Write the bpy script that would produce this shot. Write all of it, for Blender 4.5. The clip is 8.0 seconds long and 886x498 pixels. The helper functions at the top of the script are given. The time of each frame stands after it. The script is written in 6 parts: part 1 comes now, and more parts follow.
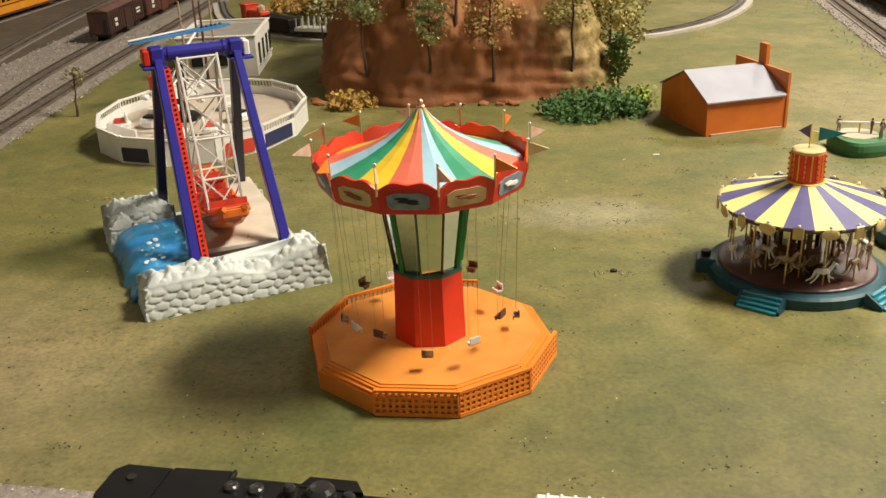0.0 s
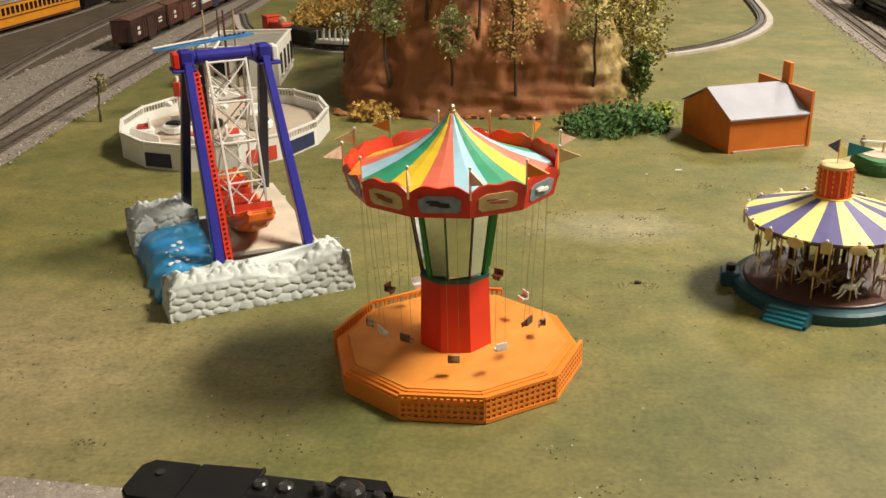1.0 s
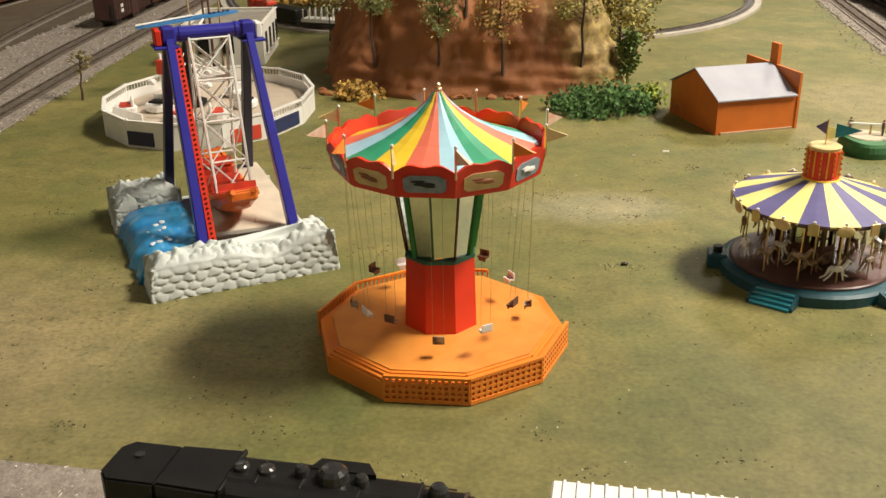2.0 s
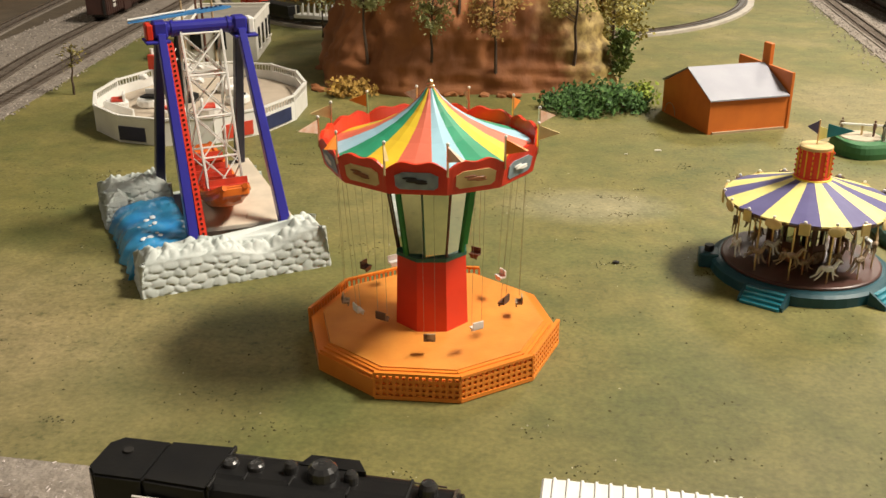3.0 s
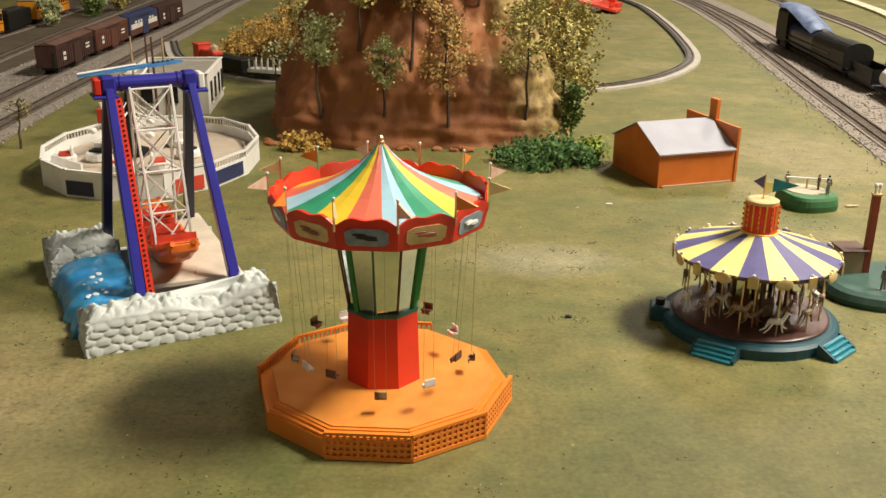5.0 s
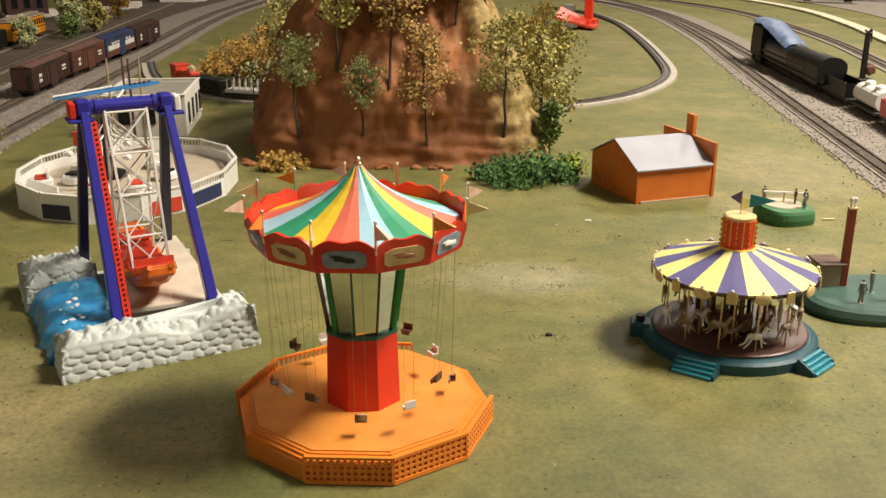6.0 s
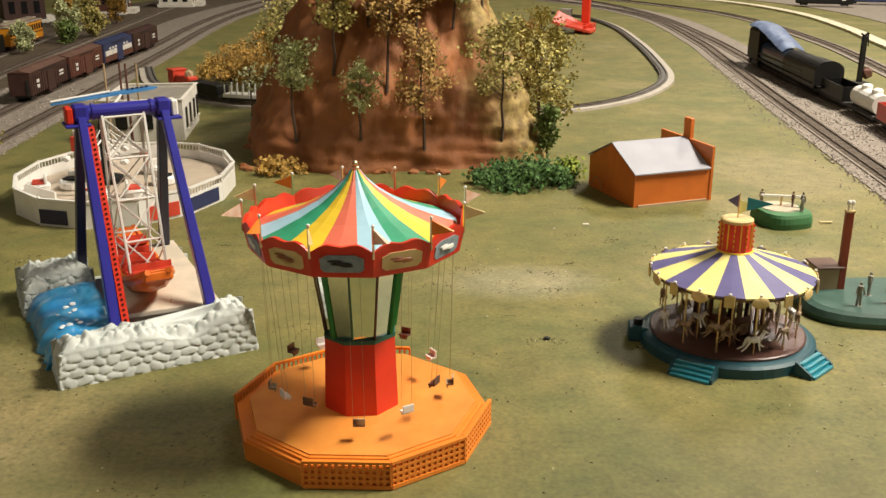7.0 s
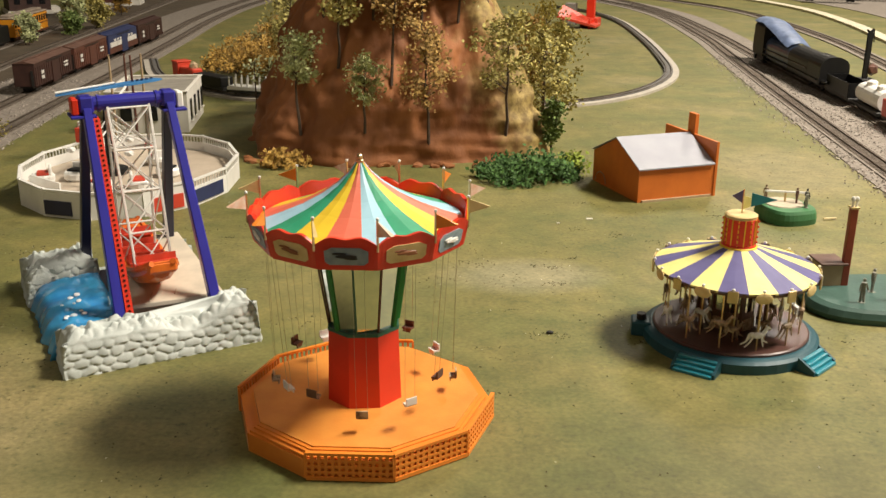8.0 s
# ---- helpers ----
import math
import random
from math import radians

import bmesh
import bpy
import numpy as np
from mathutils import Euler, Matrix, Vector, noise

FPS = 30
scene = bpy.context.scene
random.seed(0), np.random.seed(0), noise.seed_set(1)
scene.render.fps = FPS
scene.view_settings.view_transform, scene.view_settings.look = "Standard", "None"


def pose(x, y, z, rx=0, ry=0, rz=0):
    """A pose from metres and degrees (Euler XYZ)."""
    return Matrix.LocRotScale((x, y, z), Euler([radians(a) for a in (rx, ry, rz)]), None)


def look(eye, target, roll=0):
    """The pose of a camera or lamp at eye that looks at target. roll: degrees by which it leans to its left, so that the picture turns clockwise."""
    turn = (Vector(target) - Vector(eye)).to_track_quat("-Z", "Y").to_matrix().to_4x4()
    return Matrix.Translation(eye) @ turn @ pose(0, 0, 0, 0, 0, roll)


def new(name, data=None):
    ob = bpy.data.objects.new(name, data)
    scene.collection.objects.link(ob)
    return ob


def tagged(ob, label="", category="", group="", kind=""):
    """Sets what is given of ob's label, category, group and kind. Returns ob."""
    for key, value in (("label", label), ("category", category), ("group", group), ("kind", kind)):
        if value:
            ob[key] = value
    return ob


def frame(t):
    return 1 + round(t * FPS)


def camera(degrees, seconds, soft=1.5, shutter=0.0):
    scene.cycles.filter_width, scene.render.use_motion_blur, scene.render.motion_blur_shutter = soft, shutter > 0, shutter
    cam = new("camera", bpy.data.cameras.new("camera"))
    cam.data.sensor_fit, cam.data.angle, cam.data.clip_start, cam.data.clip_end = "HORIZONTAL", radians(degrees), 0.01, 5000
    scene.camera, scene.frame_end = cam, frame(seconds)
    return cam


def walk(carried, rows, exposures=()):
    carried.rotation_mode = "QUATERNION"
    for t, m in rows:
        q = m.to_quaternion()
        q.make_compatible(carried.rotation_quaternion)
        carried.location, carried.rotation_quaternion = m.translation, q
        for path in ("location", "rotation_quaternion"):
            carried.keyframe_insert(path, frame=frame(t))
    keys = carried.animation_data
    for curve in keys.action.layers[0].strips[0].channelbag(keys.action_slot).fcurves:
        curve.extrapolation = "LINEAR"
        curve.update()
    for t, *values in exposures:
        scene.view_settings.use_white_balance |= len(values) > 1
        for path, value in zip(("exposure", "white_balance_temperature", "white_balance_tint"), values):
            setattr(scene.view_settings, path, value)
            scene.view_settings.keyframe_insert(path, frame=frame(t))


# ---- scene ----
# A table-top model railway with fairground rides, scale 1:87, filmed by hand from the table's edge.
cam = camera(49.4, 8.0, soft=1.5)
PATH = [
    (0.0, 0.0060, -0.0096, 0.2989, 4.882, -22.814, -2.314),
    (0.5, -0.0077, -0.0091, 0.2936, 4.530, -22.664, -1.499),
    (1.0, -0.0052, -0.0129, 0.2917, 5.431, -21.693, -1.281),
    (1.5, -0.0047, -0.0090, 0.2900, 5.017, -22.516, -1.204),
    (3.0, -0.0046, -0.0068, 0.2881, 4.083, -22.939, -0.199),
    (3.5, -0.0045, -0.0064, 0.2892, 3.762, -22.144, -0.062),
    (4.0, -0.0047, -0.0044, 0.2889, 2.546, -21.091, 0.345),
    (4.5, -0.0037, -0.0035, 0.2886, 1.885, -20.424, 0.514),
    (6.0, -0.0003, 0.0001, 0.2910, 0.128, -18.903, 0.057),
    (6.5, -0.0004, -0.0008, 0.2905, -0.053, -18.612, -0.168),
    (7.0, -0.0001, 0.0000, 0.2907, 0.004, -18.639, -0.047),
    (7.5, -0.0008, -0.0002, 0.2903, -0.072, -18.582, 0.315),
    (8.0, -0.0008, -0.0009, 0.2907, 0.184, -19.003, 0.308),
]


def eye_pose(x, y, z, yaw, pitch, roll):
    ahead = Vector((-math.sin(radians(yaw)) * math.cos(radians(pitch)),
                    math.cos(radians(yaw)) * math.cos(radians(pitch)), math.sin(radians(pitch))))
    return look((x, y, z), Vector((x, y, z)) + ahead, roll)


walk(cam, [(t, eye_pose(*p)) for t, *p in PATH], [(0.0, 0.0), (8.0, 0.0)])

# ---- light ----
world = bpy.data.worlds.new("world")
scene.world = world
world.use_nodes = True
world.node_tree.nodes["Background"].inputs[0].default_value = (0.9, 0.86, 0.8, 1)
world.node_tree.nodes["Background"].inputs[1].default_value = 0.015


# Area lamps out of view: a key placed by the shadows, plus added fill.
def unseen_lamp(x, y, power, sx, sy):
    lamp = bpy.data.lights.new("unseen_lamp_light", "AREA")
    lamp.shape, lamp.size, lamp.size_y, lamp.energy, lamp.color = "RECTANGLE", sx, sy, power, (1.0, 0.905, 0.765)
    ob = new("unseen_lamp_light", lamp)
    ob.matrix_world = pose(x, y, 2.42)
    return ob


unseen_lamp(1.78, 0.80, 222, 0.55, 0.90)
# Three added fill lamps without a known source, to lift the far side and left.
unseen_lamp(1.5, 3.9, 70, 0.4, 1.2)
unseen_lamp(-1.5, 3.9, 4, 0.4, 1.2)
unseen_lamp(-1.3, -0.6, 14, 0.4, 1.2)

# ---- materials ----


def mat(name, col, col2=None, rough=0.5, metal=0.0, scale=120.0, amount=0.5, bump=0.0, bscale=None, dirt=0.0, detail=6.0,
        coat=0.0, stretch=(1, 1, 1), rand=0.0, spec=0.5):
    """A surface of two colours mixed by noise, with dirt at a larger scale and a fine relief."""
    m = bpy.data.materials.new(name)
    m.use_nodes = True
    nt = m.node_tree
    n, l = nt.nodes, nt.links
    b = n["Principled BSDF"]
    b.inputs["Roughness"].default_value, b.inputs["Metallic"].default_value = rough, metal
    b.inputs["Coat Weight"].default_value = coat
    b.inputs["Specular IOR Level"].default_value = spec
    co = n.new("ShaderNodeTexCoord")
    mp = n.new("ShaderNodeMapping")
    mp.inputs["Scale"].default_value = stretch
    l.new(co.outputs["Object"], mp.inputs["Vector"])
    tx = n.new("ShaderNodeTexNoise")
    tx.inputs["Scale"].default_value, tx.inputs["Detail"].default_value = scale, detail
    l.new(mp.outputs[0], tx.inputs["Vector"])
    ramp = n.new("ShaderNodeValToRGB")
    c2 = col2 or tuple(c * 0.75 for c in col)
    e = ramp.color_ramp.elements
    e[0].position, e[1].position = 0.5 - 0.25 * amount - 0.02, 0.5 + 0.25 * amount + 0.02
    e[0].color, e[1].color = (*c2, 1), (*col, 1)
    l.new(tx.outputs["Fac"], ramp.inputs["Fac"])
    out = ramp.outputs["Color"]
    if dirt:
        d = n.new("ShaderNodeTexNoise")
        d.inputs["Scale"].default_value, d.inputs["Detail"].default_value = scale * 0.23, 4
        l.new(mp.outputs[0], d.inputs["Vector"])
        dr = n.new("ShaderNodeValToRGB")
        dr.color_ramp.elements[0].position, dr.color_ramp.elements[1].position = 0.42, 0.68
        dr.color_ramp.elements[0].color, dr.color_ramp.elements[1].color = (0, 0, 0, 1), (dirt, dirt, dirt, 1)
        l.new(d.outputs["Fac"], dr.inputs["Fac"])
        mx = n.new("ShaderNodeMix")
        mx.data_type = "RGBA"
        l.new(dr.outputs["Color"], mx.inputs["Factor"])
        l.new(out, mx.inputs["A"])
        mx.inputs["B"].default_value = (col[0] * 0.45, col[1] * 0.4, col[2] * 0.33, 1)
        out = mx.outputs["Result"]
    if rand:
        oi = n.new("ShaderNodeNewGeometry")
        hs = n.new("ShaderNodeHueSaturation")
        mr = n.new("ShaderNodeMapRange")
        mr.inputs["To Min"].default_value, mr.inputs["To Max"].default_value = 1 - rand, 1 + rand
        l.new(oi.outputs["Random Per Island"], mr.inputs["Value"])
        l.new(mr.outputs[0], hs.inputs["Value"])
        l.new(out, hs.inputs["Color"])
        out = hs.outputs["Color"]
    l.new(out, b.inputs["Base Color"])
    if bump:
        bn = n.new("ShaderNodeTexNoise")
        bn.inputs["Scale"].default_value, bn.inputs["Detail"].default_value = bscale or scale * 3, 5
        l.new(mp.outputs[0], bn.inputs["Vector"])
        bp = n.new("ShaderNodeBump")
        bp.inputs["Strength"].default_value, bp.inputs["Distance"].default_value = bump, 0.0012
        l.new(bn.outputs["Fac"], bp.inputs["Height"])
        l.new(bp.outputs[0], b.inputs["Normal"])
    return m


def ground_material():
    """Painted plywood with scattered scenic turf: olive, with tan worn patches, darker moss and fine dark flecks."""
    m = bpy.data.materials.new("painted_turf")
    m.use_nodes = True
    n, l = m.node_tree.nodes, m.node_tree.links
    b = n["Principled BSDF"]
    b.inputs["Roughness"].default_value = 0.62
    co = n.new("ShaderNodeTexCoord")

    def noise_at(scale, detail, lo, hi, c0, c1, off=0.0, rough=0.55):
        mp = n.new("ShaderNodeMapping")
        mp.inputs["Location"].default_value = (off, off * 0.7, 0)
        l.new(co.outputs["Object"], mp.inputs["Vector"])
        t = n.new("ShaderNodeTexNoise")
        t.inputs["Scale"].default_value, t.inputs["Detail"].default_value, t.inputs["Roughness"].default_value = scale, detail, rough
        l.new(mp.outputs[0], t.inputs["Vector"])
        r = n.new("ShaderNodeValToRGB")
        r.color_ramp.elements[0].position, r.color_ramp.elements[1].position = lo, hi
        r.color_ramp.elements[0].color, r.color_ramp.elements[1].color = (*c0, 1), (*c1, 1)
        l.new(t.outputs["Fac"], r.inputs["Fac"])
        return t, r

    def mix(fac, a, bcol, amount=1.0):
        x = n.new("ShaderNodeMix")
        x.data_type = "RGBA"
        if amount != 1.0:
            k = n.new("ShaderNodeMath")
            k.operation = "MULTIPLY"
            k.inputs[1].default_value = amount
            l.new(fac, k.inputs[0])
            fac = k.outputs[0]
        l.new(fac, x.inputs["Factor"])
        l.new(a, x.inputs["A"])
        if isinstance(bcol, tuple):
            x.inputs["B"].default_value = (*bcol, 1)
        else:
            l.new(bcol, x.inputs["B"])
        return x.outputs["Result"]

    _, base = noise_at(7.5, 9, 0.33, 0.68, (0.145, 0.134, 0.037), (0.215, 0.186, 0.060))
    _, tan = noise_at(4.2, 5, 0.56, 0.74, (0, 0, 0), (1, 1, 1), 3.1)
    _, moss = noise_at(11, 10, 0.44, 0.66, (0, 0, 0), (1, 1, 1), 7.7)
    _, grain = noise_at(300, 9, 0.32, 0.68, (0.78, 0.78, 0.78), (1.14, 1.14, 1.14), 1.0)
    _, mid = noise_at(38, 10, 0.30, 0.70, (0.68, 0.71, 0.66), (1.22, 1.19, 1.17), 4.4, 0.68)
    _, fleck = noise_at(165, 9, 0.53, 0.66, (0, 0, 0), (1, 1, 1), 5.0, 0.7)
    _, where = noise_at(9, 7, 0.38, 0.62, (0, 0, 0), (1, 1, 1), 9.0)
    c = mix(tan.outputs["Color"], base.outputs["Color"], (0.31, 0.25, 0.13), 0.55)
    c = mix(moss.outputs["Color"], c, (0.105, 0.122, 0.034), 0.75)
    # Soft oval tints at set places: five paler, two darker than the turf.
    for cx, cy, sx, sy, col, amt in ((0.065, 0.775, 0.085, 0.05, (0.35, 0.315, 0.22), 0.5), (-0.42, 0.46, 0.30, 0.22, (0.32, 0.25, 0.14), 0.65),
                                     (0.50, 0.62, 0.24, 0.22, (0.24, 0.19, 0.10), 0.35), (0.42, 1.15, 0.12, 0.16, (0.31, 0.25, 0.135), 0.45),
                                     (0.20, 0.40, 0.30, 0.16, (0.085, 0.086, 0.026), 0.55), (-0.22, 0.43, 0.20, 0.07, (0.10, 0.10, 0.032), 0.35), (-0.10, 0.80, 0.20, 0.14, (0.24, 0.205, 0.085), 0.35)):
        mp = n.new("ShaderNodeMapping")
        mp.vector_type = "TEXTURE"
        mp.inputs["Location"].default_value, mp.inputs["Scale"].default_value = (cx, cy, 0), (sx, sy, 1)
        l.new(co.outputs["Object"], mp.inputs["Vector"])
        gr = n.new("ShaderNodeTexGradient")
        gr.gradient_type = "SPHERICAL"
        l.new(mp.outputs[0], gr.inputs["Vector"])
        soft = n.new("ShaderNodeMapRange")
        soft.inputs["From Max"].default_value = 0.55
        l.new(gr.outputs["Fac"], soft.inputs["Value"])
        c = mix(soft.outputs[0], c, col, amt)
    k = n.new("ShaderNodeMath")
    k.operation = "MULTIPLY"
    l.new(fleck.outputs["Color"], k.inputs[0])
    l.new(where.outputs["Color"], k.inputs[1])
    c = mix(k.outputs[0], c, (0.058, 0.062, 0.020), 0.75)
    g = n.new("ShaderNodeMix")
    g.data_type, g.blend_type = "RGBA", "MULTIPLY"
    g.inputs["Factor"].default_value = 1.0
    l.new(c, g.inputs["A"])
    l.new(grain.outputs["Color"], g.inputs["B"])
    g2 = n.new("ShaderNodeMix")
    g2.data_type, g2.blend_type = "RGBA", "MULTIPLY"
    g2.inputs["Factor"].default_value = 1.0
    l.new(g.outputs["Result"], g2.inputs["A"])
    l.new(mid.outputs["Color"], g2.inputs["B"])
    l.new(g2.outputs["Result"], b.inputs["Base Color"])
    t2, _ = noise_at(210, 10, 0, 1, (0, 0, 0), (1, 1, 1), 2.0)
    bp = n.new("ShaderNodeBump")
    bp.inputs["Strength"].default_value, bp.inputs["Distance"].default_value = 0.3, 0.001
    l.new(t2.outputs["Fac"], bp.inputs["Height"])
    l.new(bp.outputs[0], b.inputs["Normal"])
    return m



def hill_material():
    """Red-brown modelled earth, blotched, with dry yellow moss on the sunny shoulder."""
    m = mat("hill_earth", (0.37, 0.138, 0.042), (0.185, 0.064, 0.019), 0.75, scale=24, amount=0.9, bump=1.0, bscale=95, dirt=0.6, detail=10.0, stretch=(1.3, 1.3, 0.8))
    n, l = m.node_tree.nodes, m.node_tree.links
    b = n["Principled BSDF"]
    base = b.inputs["Base Color"].links[0].from_socket
    co = n.new("ShaderNodeTexCoord")
    xyz = n.new("ShaderNodeSeparateXYZ")
    l.new(co.outputs["Object"], xyz.inputs[0])
    t = n.new("ShaderNodeTexNoise")
    t.inputs["Scale"].default_value, t.inputs["Detail"].default_value = 26, 8
    l.new(co.outputs["Object"], t.inputs["Vector"])
    # x + 0.28 z + noise, past a threshold
    z = n.new("ShaderNodeMath")
    z.operation, z.inputs[1].default_value = "MULTIPLY_ADD", 0.28
    l.new(xyz.outputs["Z"], z.inputs[0])
    l.new(xyz.outputs["X"], z.inputs[2])
    k = n.new("ShaderNodeMath")
    k.operation, k.inputs[1].default_value = "MULTIPLY_ADD", 0.12
    l.new(t.outputs["Fac"], k.inputs[0])
    l.new(z.outputs[0], k.inputs[2])
    r = n.new("ShaderNodeMapRange")
    r.inputs["From Min"].default_value, r.inputs["From Max"].default_value = 0.118, 0.165
    l.new(k.outputs[0], r.inputs["Value"])
    moss = n.new("ShaderNodeValToRGB")
    moss.color_ramp.elements[0].position, moss.color_ramp.elements[1].position = 0.35, 0.65
    moss.color_ramp.elements[0].color, moss.color_ramp.elements[1].color = (0.16, 0.10, 0.030, 1), (0.38, 0.275, 0.09, 1)
    t2 = n.new("ShaderNodeTexNoise")
    t2.inputs["Scale"].default_value, t2.inputs["Detail"].default_value = 110, 5
    l.new(co.outputs["Object"], t2.inputs["Vector"])
    l.new(t2.outputs["Fac"], moss.inputs["Fac"])
    x = n.new("ShaderNodeMix")
    x.data_type = "RGBA"
    l.new(r.outputs[0], x.inputs["Factor"])
    l.new(base, x.inputs["A"])
    l.new(moss.outputs["Color"], x.inputs["B"])
    l.new(x.outputs["Result"], b.inputs["Base Color"])
    return m


M_TURF = ground_material()
M_ORANGE = mat("orange_plastic", (0.78, 0.25, 0.03), (0.70, 0.20, 0.025), 0.38, scale=40, dirt=0.12, bump=0.05, bscale=900)
M_DECK = mat("orange_deck", (0.74, 0.30, 0.055), (0.66, 0.24, 0.04), 0.45, scale=60, dirt=0.25, bump=0.1, bscale=700)
M_RED = mat("red_plastic", (0.66, 0.035, 0.012), (0.58, 0.028, 0.01), 0.35, scale=50, dirt=0.1)
M_RIM = mat("red_enamel", (0.70, 0.045, 0.018), (0.60, 0.036, 0.015), 0.32, scale=80, dirt=0.2)
M_MIRROR = mat("mirror_foil", (0.80, 0.82, 0.78), (0.72, 0.75, 0.70), 0.06, 1.0, scale=20)
M_YELLOW = mat("yellow_paint", (0.80, 0.57, 0.035), (0.72, 0.50, 0.03), 0.5, scale=70, dirt=0.15)
M_SALMON = mat("salmon_paint", (0.72, 0.17, 0.10), (0.64, 0.14, 0.085), 0.5, scale=70, dirt=0.15)
M_SKY = mat("pale_blue_paint", (0.36, 0.60, 0.72), (0.32, 0.54, 0.66), 0.5, scale=70, dirt=0.12)
M_GREEN = mat("sea_green_paint", (0.03, 0.32, 0.17), (0.025, 0.27, 0.14), 0.5, scale=70, dirt=0.12)
M_KELLY = mat("bright_green_plastic", (0.015, 0.27, 0.05), None, 0.35, scale=70)
M_DKGREEN = mat("dark_green_plastic", (0.02, 0.13, 0.09), None, 0.35, scale=70)
M_PENNANT = mat("faded_pennant", (0.74, 0.56, 0.44), (0.68, 0.40, 0.27), 0.6, scale=200, amount=0.5)
M_BRASS = mat("brass", (0.72, 0.55, 0.32), None, 0.3, 0.9, scale=90)
M_CARD = mat("grey_blue_card", (0.30, 0.38, 0.42), (0.16, 0.20, 0.24), 0.5, scale=160, amount=0.8)
M_CREAM = mat("cream_card", (0.70, 0.56, 0.27), (0.56, 0.40, 0.17), 0.55, scale=160, amount=0.8)
M_WHITE = mat("white_plastic", (0.80, 0.79, 0.75), (0.72, 0.71, 0.67), 0.42, scale=60, dirt=0.14)
M_CHAIN = mat("thin_chain", (0.45, 0.40, 0.30), None, 0.4, 0.6)
M_SEAT = mat("seat_mixed", (0.45, 0.36, 0.24), (0.10, 0.06, 0.04), 0.5, scale=220, amount=0.3)
M_BLUE = mat("royal_blue_plastic", (0.030, 0.030, 0.30), (0.026, 0.024, 0.25), 0.3, scale=40, dirt=0.1)
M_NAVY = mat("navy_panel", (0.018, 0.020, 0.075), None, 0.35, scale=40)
M_BLACK = mat("black_plastic", (0.006, 0.006, 0.0065), (0.010, 0.0095, 0.009), 0.5, spec=0.3, scale=60)
M_BLACKLOCO = mat("black_painted_metal", (0.006, 0.006, 0.0065), (0.010, 0.0095, 0.009), 0.42, spec=0.3, scale=90, bump=0.05, bscale=500)
M_ROCK = mat("cast_rock", (0.56, 0.60, 0.57), (0.44, 0.48, 0.455), 0.55, scale=55, bump=0.2, bscale=260, dirt=0.12)
M_WATER = mat("moulded_blue_water", (0.03, 0.22, 0.52), (0.06, 0.34, 0.62), 0.22, scale=45, coat=0.3)
M_POOL = mat("dull_water", (0.20, 0.25, 0.30), (0.14, 0.18, 0.22), 0.3, scale=45)
M_FOAM = mat("white_foam", (0.75, 0.82, 0.85), None, 0.4, scale=100)
M_SAND = mat("sand_floor", (0.60, 0.45, 0.32), (0.52, 0.38, 0.26), 0.5, scale=40, dirt=0.2)
M_LEDGE = mat("cream_ramp", (0.72, 0.63, 0.50), None, 0.45, scale=40, dirt=0.15)
M_SHIP = mat("orange_ship", (0.72, 0.17, 0.02), (0.60, 0.12, 0.015), 0.35, scale=90, dirt=0.25)
M_SHIPRED = mat("red_bench", (0.60, 0.06, 0.03), None, 0.4, scale=90)
M_HULL = mat("brown_hull", (0.27, 0.10, 0.035), (0.20, 0.07, 0.025), 0.4, scale=60, stretch=(1, 1, 6))
M_HOUSE = mat("orange_house_paint", (0.66, 0.17, 0.022), (0.56, 0.135, 0.018), 0.5, scale=40, dirt=0.2, bump=0.05)
M_HOUSEROOF = mat("grey_metal_roof", (0.34, 0.345, 0.39), (0.30, 0.305, 0.35), 0.5, scale=30, dirt=0.12)
M_PURPLE = mat("purple_paint", (0.135, 0.125, 0.285), (0.115, 0.105, 0.245), 0.45, scale=70, dirt=0.1)
M_LEMON = mat("lemon_paint", (0.86, 0.77, 0.30), (0.80, 0.71, 0.25), 0.45, scale=70, dirt=0.08)
M_TEAL = mat("teal_plastic", (0.009, 0.068, 0.090), (0.007, 0.055, 0.074), 0.5, scale=60, dirt=0.1)
M_TEALSTEP = mat("bright_teal_plastic", (0.02, 0.22, 0.29), None, 0.3, scale=60)
M_BROWNFLOOR = mat("brown_floor", (0.105, 0.052, 0.043), (0.075, 0.037, 0.031), 0.3, scale=60, dirt=0.2)
M_MAROON = mat("maroon_panel", (0.13, 0.055, 0.035), (0.09, 0.04, 0.03), 0.4, scale=90)
M_HORSE = mat("ivory_horse", (0.38, 0.28, 0.18), (0.15, 0.09, 0.05), 0.4, scale=260, amount=0.5)
M_TERRA = mat("terracotta_post", (0.33, 0.06, 0.03), None, 0.5, scale=70, dirt=0.2)
M_ISLAND = mat("dark_teal_base", (0.044, 0.102, 0.080), (0.034, 0.082, 0.064), 0.6, scale=60, dirt=0.2, bump=0.2)
M_ISLE = mat("green_base", (0.05, 0.18, 0.065), (0.04, 0.145, 0.052), 0.6, scale=60, dirt=0.2, bump=0.2)
M_TAN = mat("tan_card", (0.45, 0.33, 0.20), (0.38, 0.27, 0.16), 0.65, scale=60, dirt=0.2)
M_PALE = mat("pale_gravel_top", (0.52, 0.45, 0.34), (0.44, 0.38, 0.28), 0.8, scale=200, bump=0.4)
M_FIG = mat("pewter_figure", (0.30, 0.29, 0.24), (0.15, 0.15, 0.12), 0.5, scale=200)
M_HILL = hill_material()
M_TRUNK = mat("twig_bark", (0.085, 0.055, 0.035), (0.055, 0.035, 0.022), 0.8, scale=200)
